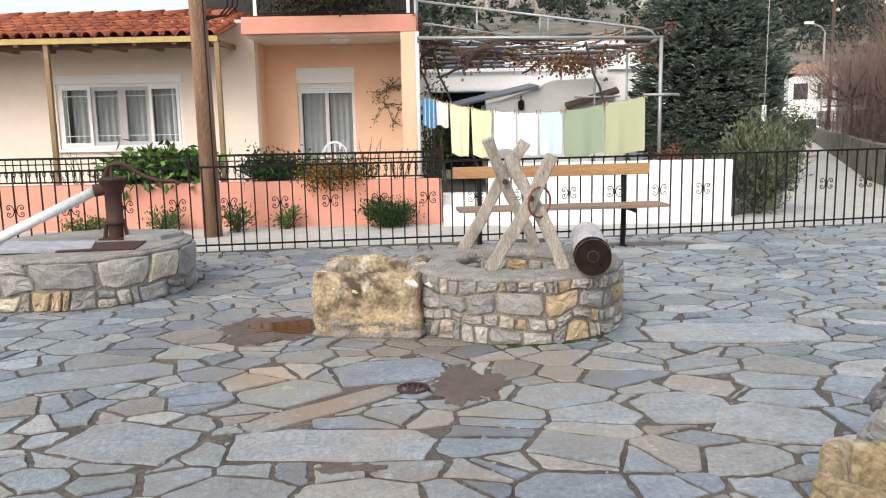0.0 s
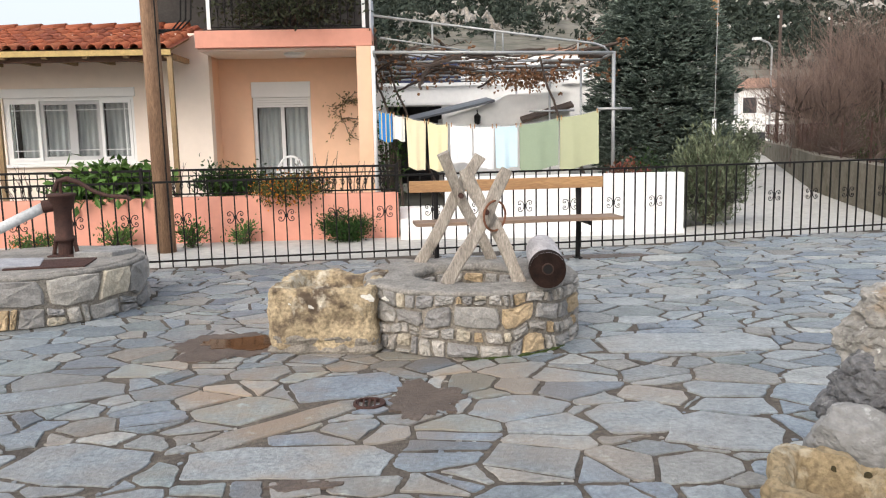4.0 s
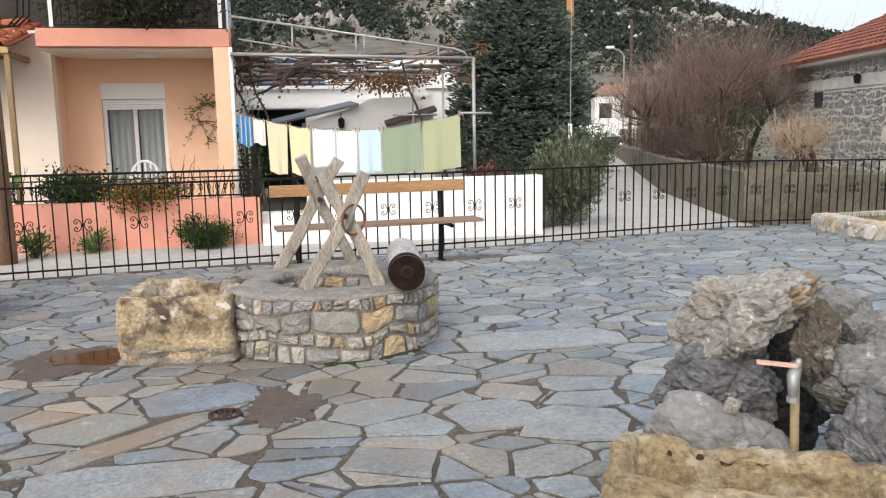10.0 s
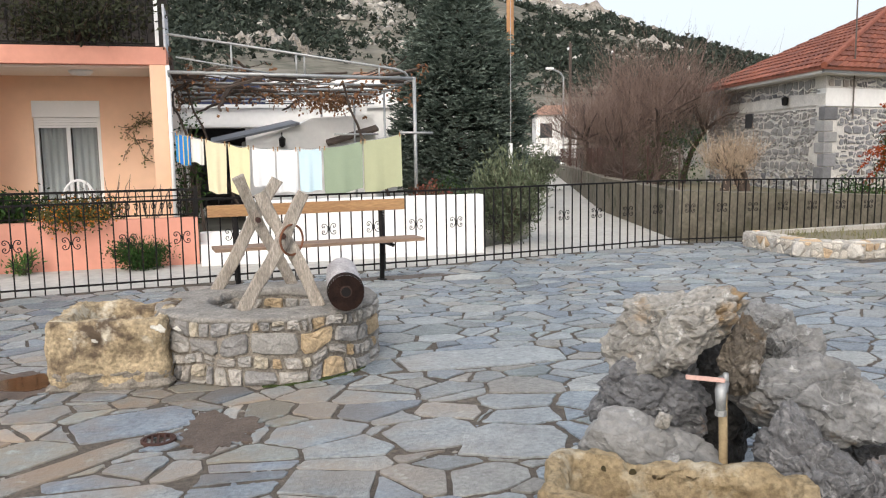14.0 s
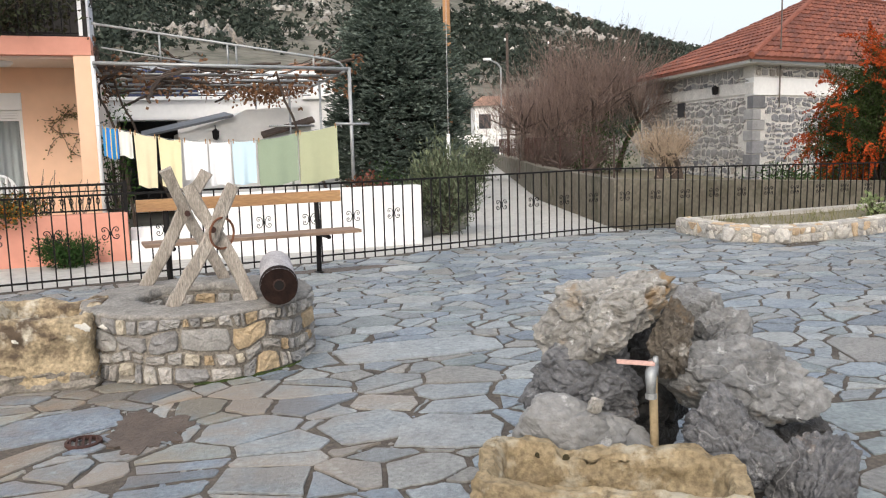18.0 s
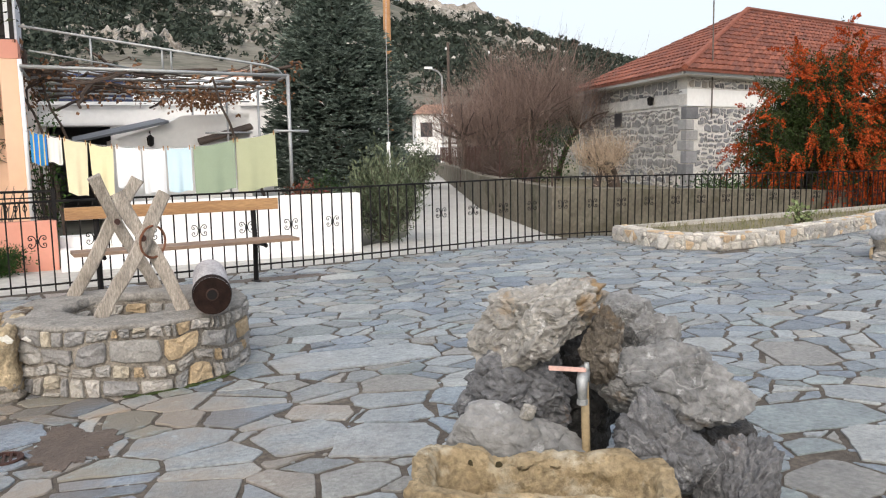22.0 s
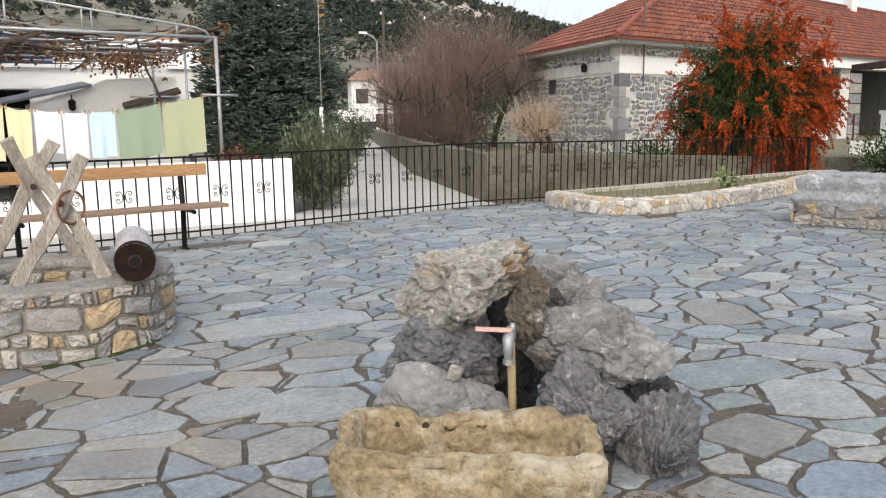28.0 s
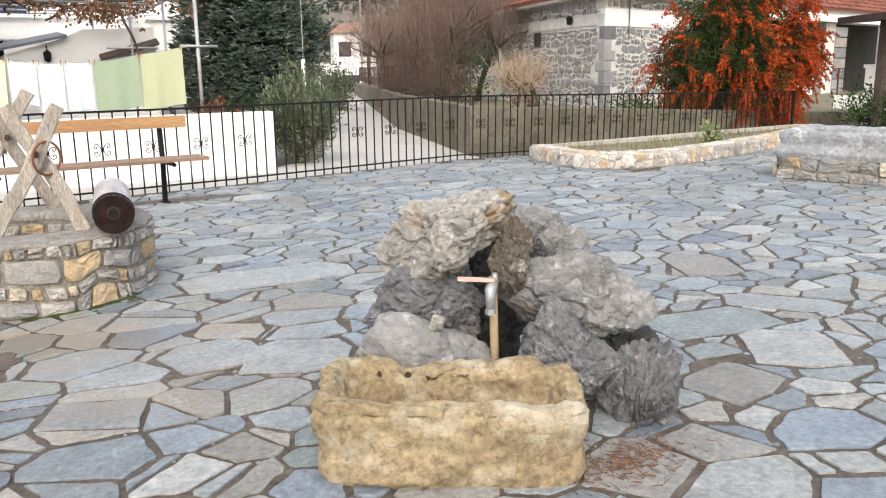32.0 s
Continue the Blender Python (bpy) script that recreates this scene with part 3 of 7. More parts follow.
lwell = stone_ring("pump_well", LWELL, 0.90, 0.40, 0.30, "round rubble-stone well base with grey cap carrying a hand pump", 4)
part("cap", Build().slab([(LWELL[0] + 0.84 * math.cos(a * 0.2618), LWELL[1] + 0.84 * math.sin(a * 0.2618)) for a in range(24)], 0.36, 0.412, 0.01), CEMENT, lwell, "grey cement cap")
ring_stones(lwell, LWELL, 0.886, 0.388, 21, 0.185, -170, 60, 0.0, 0.030)


# ---- rough stone shapes ----
def rough_stone(center, size, rot, seed, facets=22, crag=0.08, fine=0.03, sub=5, pit=0.0, streak=0.0):
    """A weathered boulder: a ball cut by random planes into hard facets, split by creases, pitted and roughened."""
    rng = random.Random(seed)
    bm = bmesh.new()
    bmesh.ops.create_icosphere(bm, subdivisions=sub, radius=1.0)
    planes = []
    for _ in range(facets):
        d = Vector((rng.gauss(0, 1), rng.gauss(0, 1), rng.gauss(0, 1))).normalized()
        planes.append((d, rng.uniform(0.55, 0.92)))
    m = pose(*center, *rot)
    big = max(size)
    o = Vector((seed * 3.7, seed * 1.3, seed * 2.1))
    for v in bm.verts:
        d = v.co.normalized()
        w_ = (d + noise.noise_vector(d * 2.4 + o) * 0.06).normalized()
        r = 1.0
        for q, w in planes:
            k = w_.dot(q)
            if k > 1e-3:
                r = min(r, w / k)
        p = Vector([d[i] * r * size[i] / big for i in range(3)])
        wp = p + noise.noise_vector(p * 3.0 + o) * 0.07
        h = noise.fractal(wp * 1.6 + o, 1.0, 2.0, 4) * crag
        h -= (1 - min(1.0, abs(noise.noise(wp * 2.0 + o * 2)) * 6)) ** 2 * crag * 0.9
        h -= (1 - min(1.0, abs(noise.noise(wp * 4.4 + o * 3)) * 6)) ** 2 * crag * 0.35
        h += (abs(noise.noise(wp * 3.3 + o * 4)) - 0.2) * crag * 1.1 + (abs(noise.noise(wp * 7.5 + o * 5)) - 0.2) * crag * 0.55
        h += noise.fractal(p * 12 + o, 0.7, 2.0, 3) * fine
        if pit:
            h -= max(0.0, noise.noise(p * 6.5 + o * 2) - 0.30) * pit
            h -= max(0.0, 0.20 - noise.voronoi(p * 7.5 + o * 3)[0][0]) * pit * 1.2
        if streak:
            q = Vector((wp.x * 10 + wp.z * 2, wp.y * 10, wp.z * 1.5 + wp.x * 2)) + o
            h += noise.fractal(q, 0.8, 2.0, 3) * streak - (1 - min(1.0, abs(noise.noise(q * 0.8)) * 4)) ** 2 * streak * 1.1
        v.co = d * (r + h)
    e = [max(abs(v.co[i]) for v in bm.verts) for i in range(3)]
    for v in bm.verts:
        v.co = m @ Vector([v.co[i] / e[i] * size[i] for i in range(3)])
    b = Build()
    bm.verts.ensure_lookup_table()
    b.v = [tuple(v.co) for v in bm.verts]
    b.f = [tuple(v.index for v in f.verts) for f in bm.faces]
    bm.free()
    return b


def basin(c, hx, hy, h, wall, depth, rz, seed, rough=0.03, taper=0.9, bulge=1.0, n=96, steps=5, chip=0.0, square=6, worn=()):
    """A hollowed block of stone: rings of a rounded rectangle, outside up, over the rim and down inside, hewn and pitted."""
    m = pose(*c, 0, 0, rz)
    iw = ((hx - wall) / hx, (hy - wall) / hy)
    keys = [(taper, taper, 0.0), (taper + 0.03, taper + 0.03, 0.2 * h), (0.975, 0.975, 0.5 * h), (1.0, 1.0, 0.78 * h), (0.995, 0.995, 0.93 * h), (0.96, 0.95, h), (iw[0] * 1.03, iw[1] * 1.05, h), (iw[0] * 0.98, iw[1] * 0.97, h - 0.03),
            (iw[0] * 0.93, iw[1] * 0.9, h - depth * 0.6), (iw[0] * 0.85, iw[1] * 0.8, h - depth * 0.95), (iw[0] * 0.5, iw[1] * 0.5, h - depth), (0.02, 0.02, h - depth)]
    rings = []
    for a, b in zip(keys, keys[1:]):
        rings += [tuple(a[q] + (b[q] - a[q]) * k / steps for q in range(3)) for k in range(steps)]
    rings.append(keys[-1])
    v = []
    o = Vector((seed * 5.1, seed * 2.3, seed * 0.7))
    for sx, sy, z in rings:
        for i in range(n):
            a = 2 * math.pi * i / n
            ca, sa = math.cos(a), math.sin(a)
            k = (abs(ca) ** square + abs(sa) ** square) ** (-1 / square)
            p = Vector((hx * sx * ca * k, hy * sy * sa * k, z))
            d = Vector((ca, sa, 0.0 if z < h * 0.9 else 0.8))
            g = noise.fractal(p * 3.2 + o, 0.9, 2.0, 2) * rough + noise.fractal(p * 10 + o, 0.9, 2.0, 3) * rough * 0.45 + noise.fractal(p * 26 + o, 0.8, 2.0, 2) * rough * 0.22
            g -= max(0.0, noise.noise(p * 16 + o * 2) - 0.30) * rough * 1.2
            if chip and z > h * 0.6:
                p.z -= chip * max(0.0, noise.noise(Vector((p.x * 3.5, p.y * 3.5, seed)))) * (z / h - 0.6) * 2.5
            for wx, wy, wr, wd in worn:  # places where the rim is broken down
                p.z -= wd * max(0.0, 1 - ((p.x - wx) ** 2 + (p.y - wy) ** 2) / wr ** 2) * max(0.0, z / h - 0.35) * 1.5
            v.append(m @ (p + d * g * (0.3 if z < 0.02 else 1)))
    k = len(rings)
    f = [(r * n + i, r * n + (i + 1) % n, (r + 1) * n + (i + 1) % n, (r + 1) * n + i) for r in range(k - 1) for i in range(n)]
    f.append(tuple(range(n - 1, -1, -1)))
    return Build().add(v, f)


# trough built against the well
st_ = thing("stone_trough", (-0.46, 5.5, 0), "eroded ochre tuff trough with white lichen beside the well", "trough")
part("footing", basin((-0.46, 5.50, 0.0), 0.375, 0.395, 0.12, 0.1, 0.03, -8, 15, 0.05, 1.0, square=9), WALLMORTAR, st_, "rough cement footing")
part("trough_body", basin((-0.46, 5.50, 0.0), 0.36, 0.38, 0.43, 0.10, 0.16, -8, 5, 0.034, 0.97, n=144, chip=0.09, square=9), TUFF, st_, smooth=True)
rng = random.Random(77)
LICHEN = mat("white_lichen", (0.72, 0.70, 0.64), (0.60, 0.57, 0.50), 20, 0.95, 0.6, 60)
for x, z, s in ((-0.62, 0.30, 0.035), (-0.57, 0.31, 0.022), (-0.70, 0.33, 0.02), (-0.50, 0.315, 0.016), (-0.20, 0.37, 0.05), (-0.09, 0.36, 0.03), (-0.74, 0.29, 0.025)):
    y0 = 5.50 - 0.385 + 0.14 * (x + 0.46) * -1
    part("lichen_patch", rough_stone((x, y0 + 0.006, z), (s, 0.006, s * 0.55), (0, 20, -8), rng.randint(1, 99), 10, 0.35, 0.08, 3), LICHEN, st_, "white lichen patch")

# two crossed pairs of timbers over the well
def timber(name, a, b, w, th, parent, seed):
    """A weathered, slightly bent squared timber with uneven edges."""
    rng = random.Random(seed)
    a, b = Vector(a), Vector(b)
    ax_ = (b - a).normalized()
    side = ax_.cross(Vector((0, 1, 0))).normalized()
    out = side.cross(ax_)
    n, v, f = 14, [], []
    ring = ((-1, -0.7), (-0.8, -1), (0.8, -1), (1, -0.7), (1, 0.7), (0.8, 1), (-0.8, 1), (-1, 0.7))
    for k in range(n + 1):
        p = a + (b - a) * k / n + side * 0.010 * math.sin(k * 0.5 + seed)
        ww, tt = w * rng.uniform(0.9, 1.06), th * rng.uniform(0.9, 1.06)
        v += [p + side * x * ww * rng.uniform(0.95, 1.04) + out * y * tt for x, y in ring]
    m = len(ring)
    f = [(k * m + i, k * m + (i + 1) % m, (k + 1) * m + (i + 1) % m, (k + 1) * m + i) for k in range(n) for i in range(m)]
    f += [tuple(range(m - 1, -1, -1)), tuple(n * m + i for i in range(m))]
    part(name, Build().add(v, f), WOODGREY, parent)


wind = thing("well_windlass_frame", (0.5, 5.7, 0.42), "weathered grey wooden cross-frame standing on the well", "well frame")
timber("leg", (0.31, 5.20, 0.41), (0.735, 5.34, 1.14), 0.043, 0.030, wind, 1)
timber("leg", (0.80, 5.22, 0.41), (0.46, 5.44, 1.15), 0.043, 0.030, wind, 2)
timber("leg", (0.15, 6.14, 0.41), (0.62, 6.06, 1.22), 0.043, 0.030, wind, 3)
timber("leg", (0.71, 6.20, 0.41), (0.33, 5.98, 1.24), 0.043, 0.030, wind, 4)
ring = []
for k in range(25):
    a = 2 * math.pi * k / 24
    ring.append((0.635 + 0.08 * math.cos(a), 5.275 + 0.08 * math.cos(a), 0.85 + 0.098 * math.sin(a)))
part("iron_ring", Build().tube(ring, 0.0075, 8), mat("orange_rust", (0.26, 0.105, 0.05), (0.14, 0.06, 0.035), 20, 0.85, 0.5, 60), wind, "rusty iron ring")
for p in ((0.575, 5.245, 0.88), (0.47, 6.0, 0.93)):
    part("bolt", Build().tube([(p[0], p[1] - 0.03, p[2]), (p[0], p[1] + 0.06, p[2])], 0.02, 10), RUST, wind, "rusty bolt")

# windlass drum
log = thing("log_drum", (0.95, 5.3, 0.42), "short weathered log with charred hollow end, lying on the well rim", "log")
la, lb = Vector((0.925, 4.95, 0.535)), Vector((1.06, 5.95, 0.515))
rng = random.Random(8)
pts = [la + (lb - la) * k / 8 for k in range(9)]
part("log", Build().tube(pts, [0.115 * rng.uniform(0.97, 1.02) for _ in pts], 28), mat("log_bark", (0.56, 0.53, 0.53), (0.36, 0.335, 0.33), 14, 0.9, 0.6, 50, stretch=(1, 0.14, 1), grain=0.4), log, smooth=False)
ax = (lb - la).normalized()
part("charred_end", Build().tube([la - ax * 0.012, la + ax * 0.10], [0.112, 0.119], 28), mat("charred_wood", (0.03, 0.017, 0.013), (0.012, 0.008, 0.007), 14, 0.95, 0.7, 40, spec=0.1), log, "charred dark end grain")
part("axle_rim", Build().tube([la - ax * 0.017 + Vector((0, 0, 0.01)), la + ax * 0.02 + Vector((0, 0, 0.01))], 0.038, 16), mat("worn_end_grain", (0.06, 0.032, 0.024), (0.03, 0.017, 0.013), 20, 0.9, 0.5), log, "worn brown rim of the axle hole")
# solid plug, black in place of the darkness inside an axle hole
part("axle_hole", Build().tube([la - ax * 0.022 + Vector((0, 0, 0.01)), la + ax * 0.02 + Vector((0, 0, 0.01))], 0.030, 14), mat("axle_hole_shade", (0.006, 0.005, 0.005), (0.01, 0.008, 0.007), 9, 0.9, 0.2), log, "black plug standing in for the shade of the axle hole")

# ---- bench ----
bench = thing("garden_bench", (1.15, 8.5, 0), "wooden bench with black tubular iron legs before the railing", "bench")
bm_ = pose(0.13, 8.36, 0, 0, 0, math.degrees(math.atan2(0.20, 2.14)))
BL = 2.15
part("backrest", Build().box(0.0, 0.10, 0.775, BL - 0.06, 0.135, 0.895, bm_), BENCHWOOD, bench, "varnished plank backrest", bevel=0.006)
part("seat", Build().box(0.02, -0.28, 0.46, BL + 0.03, 0.06, 0.495, bm_), BENCHSEAT, bench, "worn brown plank seat", bevel=0.006)
for x in (0.28, BL - 0.32):
    part("leg", Build().tube([bm_ @ Vector((x, 0.16, -0.0)), bm_ @ Vector((x, 0.13, 0.45)), bm_ @ Vector((x, 0.165, 0.86))], 0.027, 10), IRON, bench)
    part("seat_arm", Build().tube([bm_ @ Vector((x, 0.14, 0.435)), bm_ @ Vector((x, -0.22, 0.435)), bm_ @ Vector((x + 0.0, -0.25, 0.43))], 0.022, 10), IRON, bench)
    part("foot", Build().box(x - 0.04, 0.10, -0.01, x + 0.04, 0.22, 0.02, bm_), IRON, bench)

# ---- hand pump ----
pump = thing("hand_pump", (-2.93, 7.3, 0.41), "rusty cast-iron hand pump on the capped well", "pump")
px_, py_ = -2.86, 7.10
part("base_bracket", Build().box(px_ - 0.12, py_ - 0.10, 0.41, px_ + 0.12, py_ + 0.10, 0.425).tube([(px_ - 0.10, py_, 0.42), (px_ - 0.07, py_, 0.58)], 0.018, 6).tube([(px_ + 0.10, py_, 0.42), (px_ + 0.07, py_, 0.58)], 0.018, 6), RUST, pump)
part("lower_pipe", Build().tube([(px_, py_, 0.42), (px_, py_, 0.56)], 0.06, 16), RUST, pump, smooth=False)
part("cylinder", Build().lathe([(0.0, 0.54), (0.085, 0.54), (0.085, 0.57), (0.072, 0.59), (0.072, 0.80), (0.09, 0.82), (0.11, 0.92), (0.12, 0.925), (0.12, 0.945), (0.09, 0.95), (0.0, 0.93)], 24, (px_, py_, 0)), RUST, pump, smooth=True)
part("pump_rod", Build().tube([(px_, py_, 0.90), (px_, py_, 1.05)], 0.014, 8), RUST, pump)
hp = [(px_ - 0.06, py_, 0.96), (px_ - 0.02, py_, 1.05), (px_ + 0.06, py_, 1.07), (px_ + 0.16, py_, 1.035), (px_ + 0.28, py_, 0.955), (px_ + 0.40, py_, 0.915), (px_ + 0.54, py_, 0.905), (px_ + 0.58, py_, 0.88)]
part("handle", Build().tube(hp, [0.02, 0.022, 0.024, 0.02, 0.017, 0.016, 0.018, 0.016], 8), RUST, pump)
part("spout", Build().tube([(px_ - 0.02, py_ - 0.02, 0.86), (px_ - 0.14, py_ - 0.06, 0.84)], 0.055, 14), RUST, pump)
part("plastic_pipe", Build().tube([(px_ - 0.12, py_ - 0.05, 0.845), (px_ - 1.05, py_ - 0.55, 0.36)], 0.043, 18), mat("white_pvc_pipe", (0.72, 0.72, 0.70), (0.66, 0.66, 0.64), 5, 0.45, 0.0), pump, "white plastic pipe", smooth=True)
tagged(part("rusty_plate", Build().box(-0.30, -0.22, 0, 0.30, 0.22, 0.012, pose(-2.78, 6.60, 0.413, 0, 0, 8)), RUST), "thin rusty iron sheet on the capped well", "plate")
WOODB = mat("grey_board", (0.42, 0.42, 0.44), (0.30, 0.30, 0.32), 8, 0.85, 0.4, 50)
tagged(part("grey_board", Build().box(-0.34, -0.2, 0, 0.34, 0.2, 0.035, pose(-3.2, 6.55, 0.415, 1.5, 3, 18)), WOODB, bevel=0.006), "flat grey weathered board on the capped well", "board")
tagged(part("flat_stone", Build().slab([(-2.75, 6.98), (-2.42, 6.95), (-2.30, 7.2), (-2.42, 7.38), (-2.62, 7.33)], 0.412, 0.455, 0.012), WALLSTONE), "loose pale flat stone lying on the capped well", "stone")

# ---- rock fountain ----
rocks = [((1.884, 2.778, 0.683), (0.296, 0.220, 0.179), (0, -13, -30), 131, LIME, "pitted pale grey limestone boulder capping the fountain", 11, 0.13, 0.55, 0),
         ((1.815, 2.795, 0.439), (0.255, 0.180, 0.205), (0, 4, -29), 32, LIME_DARK, "dark grey limestone boulder with brown veins behind the tap", 10, 0.13, 0.3, 0),
         ((1.678, 2.643, 0.272), (0.295, 0.120, 0.137), (0, 7, -28), 133, LIME_PALE, "smooth pale limestone boulder with a shell-like lump", 12, 0.05, 0, 0),
         ((2.075, 2.588, 0.608), (0.090, 0.100, 0.158), (6, 6, -35), 44, LIME_BROWN, "upright brown-grey limestone wedge under the capping boulder", 11, 0.13, 0.4, 0),
         ((2.350, 2.511, 0.428), (0.316, 0.170, 0.172), (0, 9, -35), 135, LIME_MID, "grey limestone boulder leaning outwards", 10, 0.11, 0.12, 0),
         ((2.168, 2.316, 0.236), (0.180, 0.140, 0.254), (4, -14, -33), 46, LIME_DARK, "jagged dark limestone boulder standing on the paving", 9, 0.12, 0.2, 0.05),
         ((2.413, 2.153, 0.052), (0.177, 0.150, 0.258), (0, 8, -36), 37, LIME_DARK, "jagged dark limestone shard split by deep cracks", 9, 0.12, 0.2, 0.06),
         ((2.465, 2.803, 0.526), (0.151, 0.150, 0.156), (0, 18, -30), 138, LIME_MID, "grey limestone boulder at the back of the fountain", 10, 0.1, 0.1, 0),
         ((2.443, 2.931, 0.624), (0.129, 0.120, 0.119), (0, 30, -20), 238, LIME_MID, "small smooth grey boulder on the back of the fountain", 10, 0.08, 0.1, 0),
         # these two fill the gaps, with the shade there put into their colour
         ((2.191, 2.960, 0.314), (0.301, 0.160, 0.330), (0, 0, -28), 39, LIME_SHADE, "boulder coloured dark for the shade of the hollow behind the tap", 10, 0.12, 0.1, 0),
         ((2.538, 2.530, 0.144), (0.218, 0.140, 0.166), (0, 0, -33), 40, LIME_SHADE, "low boulder coloured dark for the shade under the pile", 10, 0.12, 0.1, 0)]
for c, s, r, sd_, m, lab, fa, cr, pt, stk in rocks:
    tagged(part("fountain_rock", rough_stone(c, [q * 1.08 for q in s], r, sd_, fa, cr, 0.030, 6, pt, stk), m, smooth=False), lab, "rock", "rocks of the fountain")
tagged(part("shell_stone", rough_stone((1.708, 2.545, 0.403), (0.036, 0.03, 0.034), (20, 0, -20), 71, 14, 0.06, 0.02, 4, 0.6), LIME), "small round pale stone resting on the smooth boulder", "stone")
tap = thing("water_tap", (2.0, 2.58, 0.05), "old brass garden tap with pink lever on a standing pipe", "tap")
part("pipe", Build().tube([(1.945, 2.505, 0.02), (1.950, 2.535, 0.50)], 0.017, 10), mat("tan_pipe", (0.36, 0.28, 0.16), (0.28, 0.2, 0.11), 8, 0.7, 0.1), tap, "tan standing pipe", smooth=True)
part("elbow", Build().tube([(1.950, 2.535, 0.49), (1.945, 2.530, 0.535), (1.915, 2.490, 0.535)], 0.022, 10), STEEL, tap, smooth=True)
part("valve_body", Build().tube([(1.925, 2.500, 0.535), (1.895, 2.470, 0.515), (1.890, 2.460, 0.44)], [0.024, 0.022, 0.016], 10), STEEL, tap, smooth=True)
part("valve_neck", Build().tube([(1.93, 2.49, 0.53), (1.925, 2.485, 0.575)], [0.013, 0.010], 8), STEEL, tap, smooth=True)
part("spout_nut", Build().tube([(1.89, 2.46, 0.445), (1.89, 2.46, 0.425)], 0.021, 6), STEEL, tap)
part("lever", Build().box(-0.13, -0.012, -0.007, 0.01, 0.012, 0.007, pose(1.910, 2.485, 0.55, 0, 4, -25)), mat("pink_lever", (0.66, 0.42, 0.36), (0.56, 0.34, 0.29), 8, 0.6, 0.0), tap, "faded pink lever", bevel=0.003)
ft = thing("fountain_trough", (1.583, 2.24, 0), "hollowed ochre limestone trough below the tap", "trough")
part("trough_body", basin((1.597, 2.255, 0.0), 0.452, 0.228, 0.285, 0.066, 0.17, -32.5, 9, 0.040, 0.94, n=220, steps=7, square=7, worn=((0.42, -0.02, 0.13, 0.035), (-0.17, 0.19, 0.045, 0.06), (0.30, -0.23, 0.12, 0.012))), TUFF_PALE, ft, smooth=True)
# no real hollows: small lumps carry the dark of holes as colour
for hx_, hy_, hz_, r_ in ((-0.165, 0.166, 0.235, 0.016), (-0.235, 0.168, 0.215, 0.013), (-0.27, 0.165, 0.245, 0.010), (-0.20, 0.167, 0.185, 0.011)):
    q = pose(1.597, 2.255, 0, 0, 0, -32.5) @ Vector((hx_, hy_, hz_))
    part("drip_hole", rough_stone(tuple(q), (r_, 0.006, r_ * 1.3), (0, 0, -32.5), 64, 14, 0.10, 0.04, 3), mat("hole_shade", (0.06, 0.045, 0.018), (0.03, 0.026, 0.012), 30, 0.95, 0.5, 90), ft, "dark lump standing in for the shade of a hole")

# ---- raised bed and far trough ----
BEDSTONE = tones(mat("bed_stone", (0.92, 0.90, 0.86), (0.62, 0.60, 0.57), 7, 0.9, 0.9, 20, rnd=0.12, grain=0.3), [(0.58, 0.56, 0.52), (0.68, 0.64, 0.58), (0.47, 0.46, 0.45), (0.66, 0.51, 0.35), (0.74, 0.71, 0.66), (0.54, 0.53, 0.51)])
BEDMORTAR = mat("bed_mortar", (0.50, 0.47, 0.42), (0.34, 0.32, 0.28), 6, 0.95, 0.8, 30)
bed = thing("raised_bed", (9.4, 9.1, 0), "low rubble-stone planting bed edge with dry grass inside", "planting bed")
BED = [(7.33, 9.72), (7.24, 8.5), (7.66, 8.0), (8.6, 8.0), (10.03, 8.3), (11.55, 8.76), (14.0, 9.7), (13.9, 10.2), (9.86, 9.95)]
inner = []
for i, p in enumerate(BED):
    c = Vector((10.2, 9.2))
    inner.append(tuple(Vector(p) + (c - Vector(p)).normalized() * 0.26))
part("soil", Build().slab([tuple(Vector(p) + (Vector((10.2, 9.2)) - Vector(p)).normalized() * 0.10) for p in BED], -0.02, 0.15, 0.02), EARTH, bed, "dry soil with short grass")
for i in range(len(BED)):
    a, b = BED[i], BED[(i + 1) % len(BED)]
    c, d = inner[(i + 1) % len(BED)], inner[i]
    part("edge_core", Build().slab([a, b, c, d], -0.02, 0.205, 0.01), BEDMORTAR, bed)
for i in (0, 1, 2, 3, 4, 5):
    a, b = Vector(BED[i]), Vector(BED[i + 1])
    L = (b - a).length
    e = (b - a) / L
    nn = Vector((e.y, -e.x))
    polys = shards(L, 0.2, 0.014, 40 + i, 1.1, 0.5, 0.014, 0.22, 0.004, 0.0, 1.8)
    facing(60, polys, lambda u, v, d, a=a, e=e, nn=nn: (*(a + e * u + nn * d), v), 0.016, 50 + i, BEDSTONE, bed)
    top = shards(L, 0.24, 0.03, 60 + i, 1.3, 0.4, 0.014, 0.3, 0.005)
    facing(30, top, lambda u, v, d, a=a, e=e, nn=nn: (*(a + e * u - nn * v), 0.203 + d), 0.018, 70 + i, BEDSTONE, bed, "coping_stone")
for i in (1, 2, 3, 4, 5):
    part("corner_stone", rough_stone((BED[i][0] + 0.01, BED[i][1] + 0.02, 0.10), (0.13, 0.10, 0.115), (0, 0, 20 * i), 90 + i, 12, 0.05, 0.02, 3), BEDSTONE, bed)
part("corner_stone", rough_stone((8.64, 7.985, 0.085), (0.15, 0.085, 0.105), (0, 0, 10), 97, 12, 0.05, 0.02, 4), BEDSTONE, bed)
